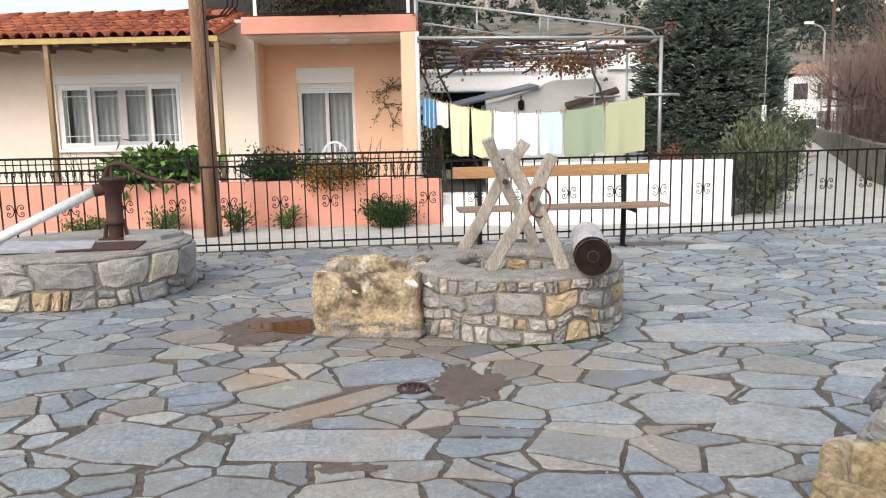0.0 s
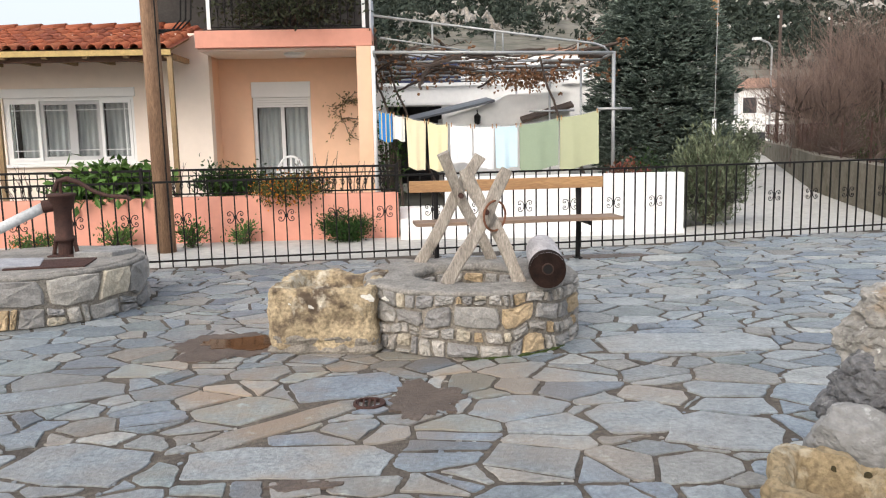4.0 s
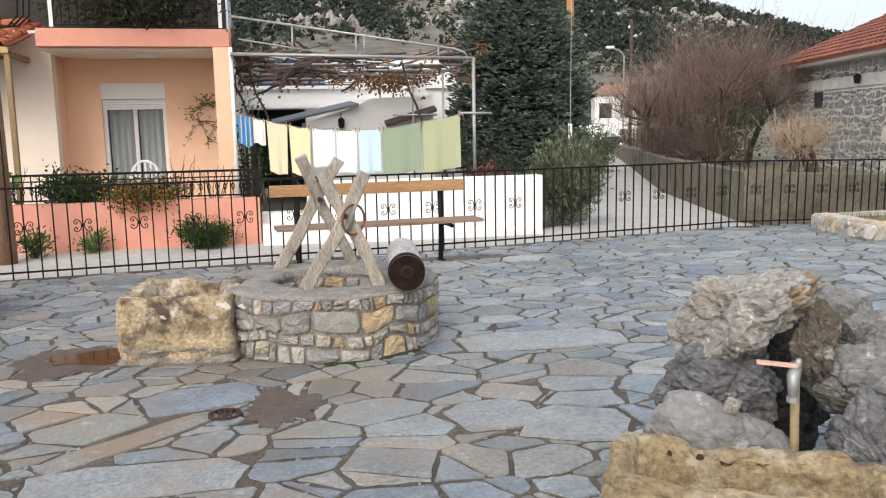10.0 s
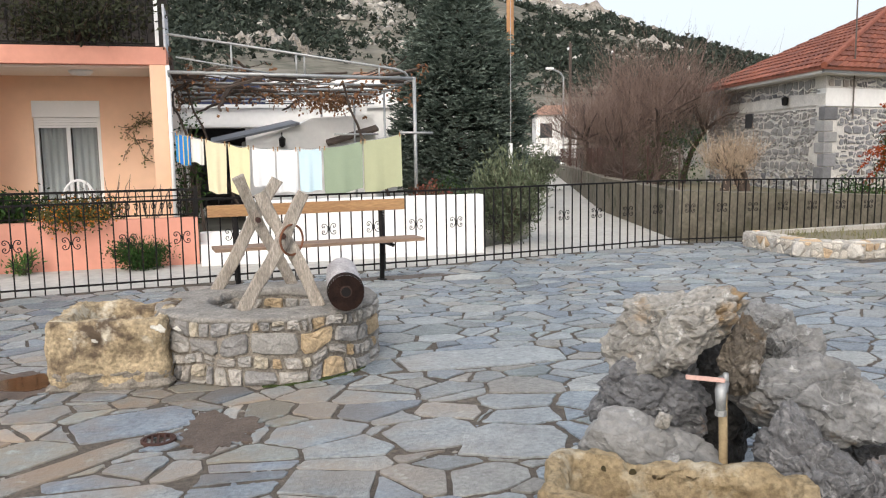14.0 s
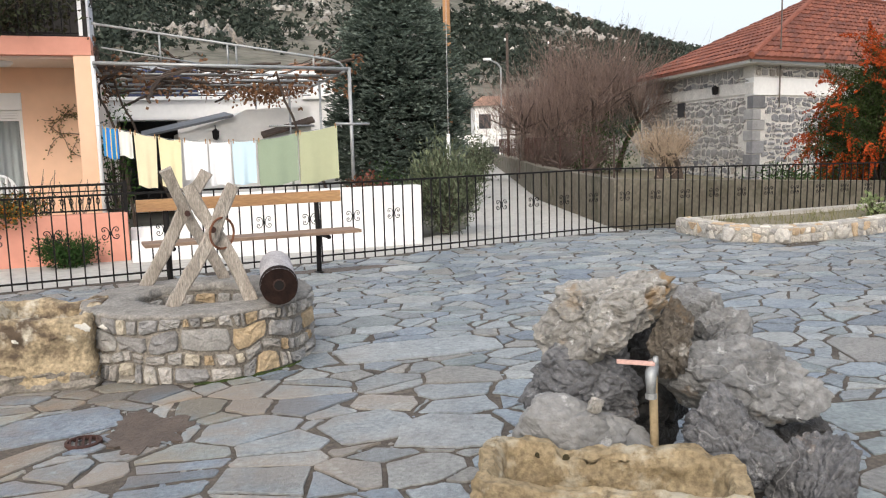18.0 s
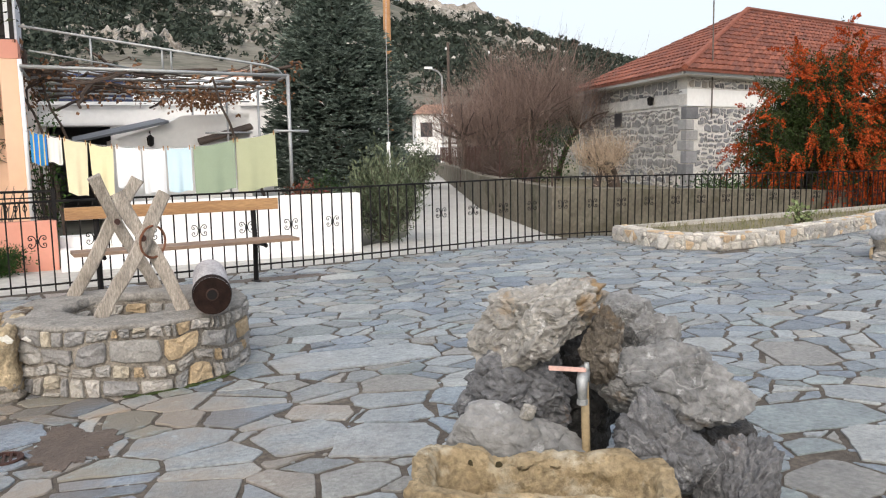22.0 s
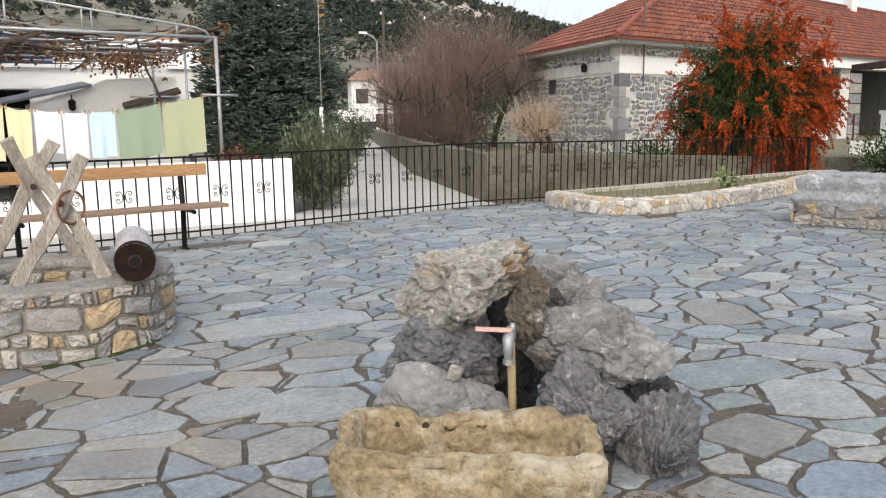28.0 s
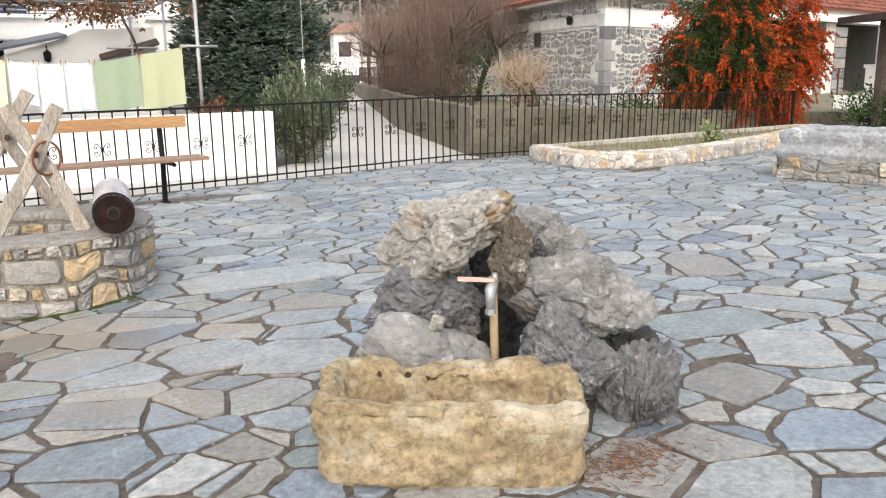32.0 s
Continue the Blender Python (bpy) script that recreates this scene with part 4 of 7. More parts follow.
GREYTROUGH = mat("grey_stone_trough", (0.36, 0.37, 0.385), (0.23, 0.24, 0.25), 3, 0.9, 0.8, 20, grain=0.35, stain=(0.17, 0.165, 0.16), stain_scale=3.5, stain2=((0.58, 0.58, 0.57), 5.0, 0.58))
big = thing("large_trough", (9.45, 5.3, 0), "large grey stone water trough on a rubble base", "trough")
part("rubble_base", basin((9.45, 5.30, 0.0), 1.36, 0.57, 0.30, 0.3, 0.05, -72, 13, 0.03, 0.98, n=200, square=16), WALLMORTAR, big, "rubble footing")
part("basin", basin((9.45, 5.30, 0.25), 1.36, 0.57, 0.32, 0.13, 0.2, -72, 14, 0.016, 1.0, n=200, square=18), GREYTROUGH, big, "weathered grey stone basin", smooth=True)

tm = pose(9.45, 5.30, 0, 0, 0, -72)
facing(60, courses(2.66, 0.27, 0.12, 141, 0.016, 1.3, 0.05), lambda u, v, d: tuple(tm @ Vector((-1.33 + u, -0.553 - d, v))), 0.03, 142, WALLSTONE, big)
facing(20, courses(1.08, 0.27, 0.12, 143, 0.016, 1.3, 0.05), lambda u, v, d: tuple(tm @ Vector((-1.345 - d, 0.54 - u, v))), 0.03, 144, WALLSTONE, big)

# dry grass and weeds in the bed
rng = random.Random(41)
v, f = [], []
for k in range(2600):
    x, y = rng.uniform(7.5, 13.6), rng.uniform(8.2, 9.95)
    if y < 8.25 + max(0.0, x - 9.2) * 0.29 or (x < 7.9 and y < 8.5) or noise.noise(Vector((x * 1.5, y * 1.5, 2))) < rng.uniform(-0.5, 0.3):
        continue
    h = rng.uniform(0.04, 0.13)
    o = len(v)
    dx, dy = rng.gauss(0, 0.3) * h, rng.gauss(0, 0.3) * h
    a = rng.uniform(0, 3.14)
    wx, wy = 0.006 * math.cos(a), 0.006 * math.sin(a)
    v += [(x - wx, y - wy, 0.14), (x + wx, y + wy, 0.14), (x + dx, y + dy, 0.15 + h)]
    f.append((o, o + 1, o + 2))
tagged(part("bed_grass", Build().add(v, f), mat("dry_grass", (0.15, 0.16, 0.06), (0.20, 0.17, 0.09), 3, 0.9, 0.0, island=0.4)), "short dry grass in the raised bed", "grass", kind="stuff")


# ---- orange house across the street ----
house = thing("village_house", (-4.0, 14.0, 0), "cream and peach plastered house with clay-tile roof and salmon balcony", "house")
YW, YD, YS = 13.3, 14.0, 12.5
DARKROOM = mat("dim_room", (0.10, 0.09, 0.085), (0.07, 0.065, 0.06), 2, 0.9, 0.0)


def drape(x0, x1, y, z0, z1, seed, n=48):
    """A hanging curtain in soft folds."""
    v, f = [], []
    for k in range(n + 1):
        x = x0 + (x1 - x0) * k / n
        d = 0.022 * math.sin((x - x0) * 62 + seed) + 0.010 * math.sin((x - x0) * 23 + seed * 2)
        v += [(x, y + d, z0), (x, y + d * 0.6, z1)]
    f = [(2 * k, 2 * k + 2, 2 * k + 3, 2 * k + 1) for k in range(n)]
    return Build().add(v, f)




def wall_with_hole(x0, x1, z0, z1, hx0, hx1, hz0, hz1, y, th):
    """One wall of a given thickness with one opening through it."""
    out, hole = ((x0, z0), (x1, z0), (x1, z1), (x0, z1)), ((hx0, hz0), (hx1, hz0), (hx1, hz1), (hx0, hz1))
    v = [(x, yy, z) for yy in (y, y + th) for x, z in out + hole]
    f = []
    for i in range(4):
        j = (i + 1) % 4
        f += [(i, j, 4 + j, 4 + i), (8 + j, 8 + i, 12 + i, 12 + j), (j, i, 8 + i, 8 + j), (4 + i, 4 + j, 12 + j, 12 + i)]
    return Build().add(v, f)


part("wing_wall", wall_with_hole(-11.0, -2.93, 0, 3.0, -6.14, -4.13, 1.02, 2.17, YW, 0.25), CREAM, house, "cream plaster wall")
part("return_wall", Build().box(-3.18, YW + 0.25, 0, -2.93, 14.0, 2.69), PEACH, house)
part("porch_wall", wall_with_hole(-2.93, -0.35, 0, 2.69, -2.40, -1.43, 0.16, 2.27, YD, 0.25), PEACH, house, "peach plaster wall")
part("side_wall", Build().box(-0.6, YD + 0.25, 0, -0.35, 22, 2.69), CREAM, house)
part("porch_floor", Build().box(-2.93, YS - 0.2, 0, -0.35, 14.0, 0.14), CONCRETE, house)
part("column", Build().box(-0.57, YS + 0.01, 0, -0.35, YS + 0.23, 2.69), PEACH, house, bevel=0.008)
part("balcony_slab", Build().box(-2.93, YS, 2.69, -0.33, 14.0, 2.94), SALMON, house, "salmon balcony slab", bevel=0.008)
part("porch_ceiling", Build().box(-2.91, YS + 0.15, 2.655, -0.36, 13.99, 2.688), CREAM, house)
# dark colour stands in for the shade of the recess behind the balcony
part("upper_wall", Build().box(-4.2, 14.6, 2.94, -0.35, 14.85, 5.6), mat("recess_shade_paint", (0.055, 0.05, 0.045), (0.04, 0.036, 0.034), 3, 0.8, 0.1), house, "upper wall coloured dark for the shade behind the balcony")
# slab out of view, added to keep light off the balcony recess
part("upper_roof", Build().box(-4.2, 12.3, 5.3, -0.2, 14.9, 5.5), CREAM, house)
part("drain_pipe", Build().tube([(-0.32, 12.46, 0.1), (-0.32, 12.46, 2.68)], 0.03, 10), PVC, house, "white drainpipe", smooth=True)
pl = Build().lathe([(0.0, 0.0), (0.17, 0.0), (0.17, -0.02), (0.13, -0.06), (0.0, -0.075)], 24, (-1.55, 13.1, 2.655))
part("porch_lamp", pl, PVC, house, "round white ceiling lamp, unlit", smooth=True)
# porch door with roller shutter
door = part("porch_door", Build().box(-2.40, YD + 0.06, 0.16, -2.34, YD + 0.14, 2.27).box(-1.49, YD + 0.06, 0.16, -1.43, YD + 0.14, 2.27).box(-2.34, YD + 0.06, 2.21, -1.49, YD + 0.14, 2.27).box(-1.945, YD + 0.07, 0.16, -1.885, YD + 0.13, 1.87), PVC, house, "white sliding glass door", bevel=0.004)
part("shutter_box", Build().box(-2.405, YD - 0.02, 2.02, -1.425, YD + 0.1, 2.275), PVC, door, bevel=0.005)
for k in range(4):
    part("shutter_slat", Build().box(-2.34, YD + 0.05, 1.86 + k * 0.04, -1.49, YD + 0.065, 1.897 + k * 0.04), PVC, door)
part("dark_room", Build().box(-2.6, YD + 0.9, 0, -1.2, YD + 0.95, 2.6), DARKROOM, house)
for a, b in ((-2.34, -1.945), (-1.885, -1.49)):
    part("door_pane", Build().box(a, YD + 0.09, 0.16, b, YD + 0.10, 1.87), GLASS, door).visible_shadow = False
    c = drape(a + 0.02, b - 0.02, YD + 0.16, 0.17, 1.86, 5)
    part("door_curtain", c, CURTAIN, door, "grey net curtain", smooth=True)
# four-light window
win = part("window", wall_with_hole(-6.14, -4.13, 1.02, 2.05, -6.09, -4.18, 1.07, 2.0, YW + 0.03, 0.09), PVC, house, "white four-light sliding window")
part("shutter_box", Build().box(-6.17, YW - 0.03, 2.05, -4.10, YW + 0.1, 2.19), PVC, win, bevel=0.005)
part("sill", Build().box(-6.2, YW - 0.06, 0.97, -4.07, YW + 0.1, 1.02), PVC, win, bevel=0.005)
xs = [-6.09, -5.60, -5.11, -4.66, -4.18]
part("dark_room", Build().box(-6.4, YW + 0.9, 0.6, -3.9, YW + 0.95, 2.6), DARKROOM, house)
# white frame again, greyed for the shade on the two recessed sashes
SHADEPVC = mat("grey_shadow_frame", (0.55, 0.55, 0.55), (0.50, 0.50, 0.50), 3, 0.5, 0.0, grain=0.02)
for i in range(4):
    a, b = xs[i], xs[i + 1]
    y0, w_ = (YW + 0.015, 0.045) if i in (0, 3) else (YW + 0.05, 0.06)
    m_ = PVC if i in (0, 3) else SHADEPVC
    fr = wall_with_hole(a - 0.002, b + 0.002, 1.068, 2.002, a + w_, b - w_, 1.07 + w_, 2.0 - w_, y0, 0.05)
    sash = part("sash", fr, m_, win)
    part("pane", Build().box(a + w_, y0 + 0.02, 1.07 + w_, b - w_, y0 + 0.026, 2.0 - w_), GLASS, sash).visible_shadow = False
    if i in (0, 3):
        for x in (a + 0.10,) if i == 0 else (b - 0.112,):
            part("glazing_bar", Build().box(x, y0 + 0.01, 1.11, x + 0.012, y0 + 0.018, 1.96), PVC, sash)
    for z in (1.22, 1.85):
        part("glazing_bar", Build().box(a + w_, y0 + 0.008, z, b - w_, y0 + 0.016, z + 0.012), PVC, sash)
    part("curtain", drape(a + (0.12 if i == 0 else 0.03), b - (0.1 if i == 3 else 0.03), YW + 0.19, 1.0, 2.1, i), CURTAIN, win, "white lace curtain", smooth=True)
# tiled porch roof on wooden posts
EY, EZ, RY, RZ = 12.1, 2.66, 14.2, 3.18
X0, X1 = -11.0, -3.2
slope = math.atan2(RZ - EZ, RY - EY)
part("roof_deck", Build().add([(X0, EY, EZ - 0.05), (X1, EY, EZ - 0.05), (X1, RY, RZ - 0.05), (X0, RY, RZ - 0.05), (X0, EY, EZ - 0.02), (X1, EY, EZ - 0.02), (X1, RY, RZ - 0.02), (X0, RY, RZ - 0.02)],
     [(0, 3, 2, 1), (4, 5, 6, 7), (0, 1, 5, 4), (1, 2, 6, 5), (2, 3, 7, 6), (3, 0, 4, 7)]), POSTWOOD, house)
part("back_roof", Build().add([(X0, RY, RZ), (X1, RY, RZ), (X1, 17.0, 2.6), (X0, 17.0, 2.6)], [(0, 1, 2, 3)]), ROOFTILE, house)
part("fascia", Build().box(X0, EY - 0.03, EZ - 0.10, X1 + 0.02, EY, EZ - 0.02), mat("yellow_fascia", (0.55, 0.40, 0.16), (0.45, 0.32, 0.13), 5, 0.7, 0.1), house, "ochre-painted fascia board")
for k in range(14):
    x = X0 + 0.3 + k * 0.57
    part("rafter", Build().box(x, EY + 0.01, EZ - 0.13, x + 0.07, YW, EZ - 0.055), POSTWOOD, house)
DARKWOOD = mat("dark_beam_wood", (0.13, 0.07, 0.045), (0.085, 0.048, 0.033), 9, 0.8, 0.3, 50)
part("beam", Build().box(X0, 12.2, EZ - 0.17, X1, 12.28, EZ - 0.06), DARKWOOD, house, "dark wooden beam")
n = 12
tw, tlen = 0.115, 0.42
v, f = [], []
for s, (r, y) in enumerate(((0.075, 0.0), (0.062, tlen))):
    for k in range(n + 1):
        a = math.pi * k / n
        v.append((r * math.cos(a), y, 0.07 * math.sin(a) * (r / 0.075) + 0.012 * (1 - s)))
for s, (r, y) in enumerate(((0.062, 0.0), (0.05, tlen))):
    for k in range(n + 1):
        a = math.pi * k / n
        v.append((r * math.cos(a), y, 0.058 * math.sin(a) * (r / 0.062) + 0.012 * (1 - s)))
m_ = n + 1
for k in range(n):
    f += [(k, k + 1, m_ + k + 1, m_ + k), (2 * m_ + k + 1, 2 * m_ + k, 3 * m_ + k, 3 * m_ + k + 1), (k + 1, k, 2 * m_ + k, 2 * m_ + k + 1)]
tile_me = Build().add(v, f).mesh("roof_tile", TILE, smooth=True)
rows = 6
rl = math.hypot(RZ - EZ, RY - EY)
rng = random.Random(5)
for j in range(rows):
    for i in range(40):
        x = X1 - 0.09 - i * 0.195
        s = -0.05 + j * (rl - 0.02) / rows
        part("roof_tile", tile_me, TILE, house, at=pose(x + rng.uniform(-0.006, 0.006), EY + s * math.cos(slope), EZ + s * math.sin(slope), math.degrees(slope), 0, rng.uniform(-1.2, 1.2)))
channel = Build()
for i in range(41):
    x = X1 + 0.01 - i * 0.195
    channel.add([(x - 0.06, EY - 0.04, EZ + 0.012), (x, EY - 0.04, EZ - 0.012), (x + 0.06, EY - 0.04, EZ + 0.012), (x - 0.06, RY, RZ + 0.012), (x, RY, RZ - 0.012), (x + 0.06, RY, RZ + 0.012)], [(0, 1, 4, 3), (1, 2, 5, 4)])
part("channel_tiling", channel, TILE, house)
for k in range(20):
    x = X1 - 0.2 - k * 0.4
    part("ridge_tile", tile_me, TILE, house, at=pose(x, RY, RZ + 0.02, 0, 0, 90) @ Matrix.Diagonal((1.5, 1.0, 1.2, 1)))
for x in (-5.68, -3.21):
    part("porch_post", Build().box(x - 0.036, 12.10, 0.0, x + 0.036, 12.17, EZ - 0.10), POSTWOOD, house, "tan wooden post", bevel=0.006)
# balcony railing
def baluster_row(parent, xa, xb, y, z0, z1, step=0.105):
    part("rail", Build().box(xa, y - 0.02, z1 - 0.03, xb, y + 0.02, z1), IRON, parent)
    part("rail", Build().box(xa, y - 0.012, z0, xb, y + 0.012, z0 + 0.02), IRON, parent)
    part("rail", Build().box(xa, y - 0.012, z1 - 0.10, xb, y + 0.012, z1 - 0.085), IRON, parent)
    h = z1 - z0
    b = Build().tube([(0, 0, 0), (0, 0, h * 0.3), (0, 0, h)], 0.008, 5)
    b.tube([(0, 0, h * 0.22), (-0.022, 0, h * 0.34), (-0.012, 0, h * 0.46), (0, 0, h * 0.5)], 0.006, 5)
    b.tube([(0, 0, h * 0.22), (0.022, 0, h * 0.34), (0.012, 0, h * 0.46), (0, 0, h * 0.5)], 0.006, 5)
    me = b.mesh("baluster", IRON)
    k = int((xb - xa) / step)
    for i in range(k + 1):
        part("baluster", me, IRON, parent, at=pose(xa + (xb - xa) * i / k, y, z0))


bal = part("balcony_railing", Build().box(-2.75, YS + 0.05, 2.94, -0.42, YS + 0.11, 2.96), IRON, house, "black balustrade between white posts")
for x in (-2.75, -0.47):
    part("railing_post", Build().box(x, YS + 0.055, 2.955, x + 0.05, YS + 0.105, 3.95), PVC, bal, "white post")
baluster_row(bal, -2.70, -0.47, YS + 0.08, 2.98, 3.9)
part("side_panel", Build().box(-0.36, YS + 0.08, 2.94, -0.33, 14.0, 3.55), mat("pale_panel", (0.62, 0.63, 0.66), (0.55, 0.56, 0.6), 3, 0.6, 0.0), house, "pale sheet screen")

# ---- salmon garden wall with its railing ----
gw = thing("garden_wall", (-4, 11, 0), "low salmon garden wall topped by a black iron balustrade", "wall")
part("wall", Build().box(-12, 11.0, -0.03, 0.0, 11.18, 0.60), SALMON, gw, bevel=0.01)
for a, b in ((-12, -6.6), (-6.6, -3.4), (-3.4, 0.0)):
    rl_ = part("railing", Build().box(b - 0.03, 11.06, 0.6, b + 0.01, 11.10, 1.0), IRON, gw, "black balustrade panel")
    baluster_row(rl_, a, b - 0.03, 11.08, 0.63, 0.975, 0.10)

# ---- white wall, steps ----
ww = thing("white_wall", (2, 11, 0), "whitewashed garden wall beside the lane", "wall")
part("wall", Build().box(0.62, 10.98, -0.03, 3.92, 11.2, 0.78), WHITE, ww, bevel=0.012)
part("kerb_footing", Build().box(0.75, 10.6, -0.03, 3.8, 10.98, 0.05), WHITE, ww, bevel=0.012)
st = thing("entrance_steps", (0.3, 11, 0), "whitewashed entrance steps between the garden walls", "steps")
for i in range(3):
    part("step", Build().box(0.02, 10.72 + i * 0.28, -0.03, 0.95 if i == 0 else 0.62, 11.0 + i * 0.28, 0.10 + i * 0.13), WHITE, st, bevel=0.01)

# ---- utility poles ----
pole = thing("utility_pole", (-2.88, 10.18, 0), "tall brown wooden utility pole beside the street", "pole")
part("shaft", Build().tube([(-2.88, 10.18, -0.1), (-2.90, 10.18, 3.0), (-2.95, 10.18, 8.0)], [0.115, 0.102, 0.085], 18), POLEWOOD, pole, smooth=True)
part("cable", Build().tube([(-2.79, 10.05, 0.0), (-2.80, 10.06, 3.0), (-2.86, 10.06, 7.9)], 0.009, 5), IRON, pole)
for k in range(3):
    part("cable_loop", Build().tube([(-2.78, 10.1, 2.62 + 0.02 * k), (-2.62 + 0.05 * k, 10.1, 2.66), (-2.52 + 0.06 * k, 10.12, 2.78), (-2.5 + 0.06 * k, 10.15, 3.2), (-2.52 + 0.05 * k, 10.16, 4.0)], 0.011, 5), IRON, pole)


# ---- foliage helpers ----
def leafmat(name, a, b, rough=0.6):
    m = mat(name, a, b, 3.0, rough, 0.0, island=0.4, spec=0.12)
    return m


LEAF_DARK = leafmat("spruce_needles", (0.035, 0.05, 0.042), (0.07, 0.09, 0.078))
LEAF_GREEN = leafmat("green_leaves", (0.05, 0.11, 0.025), (0.09, 0.16, 0.04), 0.45)
LEAF_OLIVE = leafmat("grey_green_leaves", (0.07, 0.09, 0.05), (0.20, 0.22, 0.15))
LEAF_DEEP = leafmat("deep_green_leaves", (0.02, 0.05, 0.012), (0.045, 0.085, 0.022))
LEAF_DRY = leafmat("dry_vine_leaves", (0.17, 0.085, 0.05), (0.25, 0.14, 0.075), 0.8)
BERRY = leafmat("orange_berries", (0.26, 0.035, 0.008), (0.38, 0.072, 0.014), 0.65)
FLOWER = leafmat("orange_flowers", (0.62, 0.16, 0.02), (0.55, 0.24, 0.03))
TWIG = mat("bare_twigs", (0.24, 0.17, 0.14), (0.15, 0.108, 0.092), 4, 0.9, 0.0, island=0.3)
TWIG_PALE = mat("pale_reeds", (0.46, 0.36, 0.26), (0.34, 0.26, 0.19), 4, 0.9, 0.0, island=0.3)
BARK = mat("grey_brown_bark", (0.10, 0.075, 0.06), (0.06, 0.045, 0.038), 7, 0.95, 0.6, 40)


def leaf(v, f, p, d, up, length, width):
    """One folded leaf: two triangles along its rib."""
    d = d.normalized()
    s = d.cross(up)
    s = s.normalized() if s.length > 1e-4 else Vector((1, 0, 0))
    q = s.cross(d)
    o = len(v)
    v += [p, p + d * length * 0.5 + s * width * 0.5 + q * width * 0.18, p + d * length, p + d * length * 0.5 - s * width * 0.5 + q * width * 0.18]
    f += [(o, o + 1, o + 2), (o, o + 2, o + 3)]


def rand_dir(rng):
    return Vector((rng.gauss(0, 1), rng.gauss(0, 1), rng.gauss(0, 1))).normalized()


def shrub(name, c, r, h, n, material, label, category, seed, length=0.06, width=0.02, stems=14, upright=0.6, z0=0.0, extra=None, clump=0.28):
    """A leafy shrub: stems that fan out and leaves in clumps round their ends."""
    rng = random.Random(seed)
    t = thing(name, (c[0], c[1], z0), label, category)
    wood, v, f = Build(), [], []
    tips = []
    for k in range(stems):
        a = rng.uniform(0, 2 * math.pi)
        rr = r * math.sqrt(rng.random())
        top = Vector((c[0] + rr * math.cos(a), c[1] + rr * math.sin(a), z0 + h * rng.uniform(0.45, 1.0) * (1 - 0.35 * (rr / r) ** 2)))
        foot = Vector((c[0] + rng.uniform(-0.1, 0.1) * r, c[1] + rng.uniform(-0.1, 0.1) * r, z0))
        mid = foot.lerp(top, 0.5) + Vector((rng.uniform(-0.1, 0.1), rng.uniform(-0.1, 0.1), 0.05)) * r
        wood.tube([foot, mid, top], [0.014, 0.010, 0.004], 5, False)
        tips += [foot.lerp(mid, 0.5 + 0.5 * rng.random()), mid.lerp(top, 0.4), mid.lerp(top, 0.7), top]
    for k in range(n):
        q = rng.choice(tips)
        p = q + Vector((rng.gauss(0, 1) * clump * r, rng.gauss(0, 1) * clump * r, rng.gauss(0, 1) * clump * h * 0.5))
        p.z = max(z0 + 0.03, p.z)
        d = rand_dir(rng) + (p - Vector((c[0], c[1], z0 + h * 0.4))).normalized() * 0.6 + Vector((0, 0, upright))
        leaf(v, f, p, d, rand_dir(rng), length * rng.uniform(0.6, 1.3), width * rng.uniform(0.7, 1.3))
    part("stem_work", wood, BARK, t)
    part("foliage", Build().add(v, f), material, t)["kind"] = "stuff"
    if extra:
        m2, n2, size = extra
        b = Build()
        for k in range(n2):
            p = rng.choice(tips) + Vector((rng.gauss(0, 1) * clump * r, rng.gauss(0, 1) * clump * r, rng.gauss(0, 1) * clump * h * 0.5))
            s = size * rng.uniform(0.6, 1.2)
            b.add([p + Vector((s, 0, 0)), p + Vector((-s, 0, 0)), p + Vector((0, s, 0)), p + Vector((0, -s, 0)), p + Vector((0, 0, s)), p + Vector((0, 0, -s))],
                  [(0, 2, 4), (2, 1, 4), (1, 3, 4), (3, 0, 4), (2, 0, 5), (1, 2, 5), (3, 1, 5), (0, 3, 5)])
        part("blossom", b, m2, t)["kind"] = "stuff"
    return t


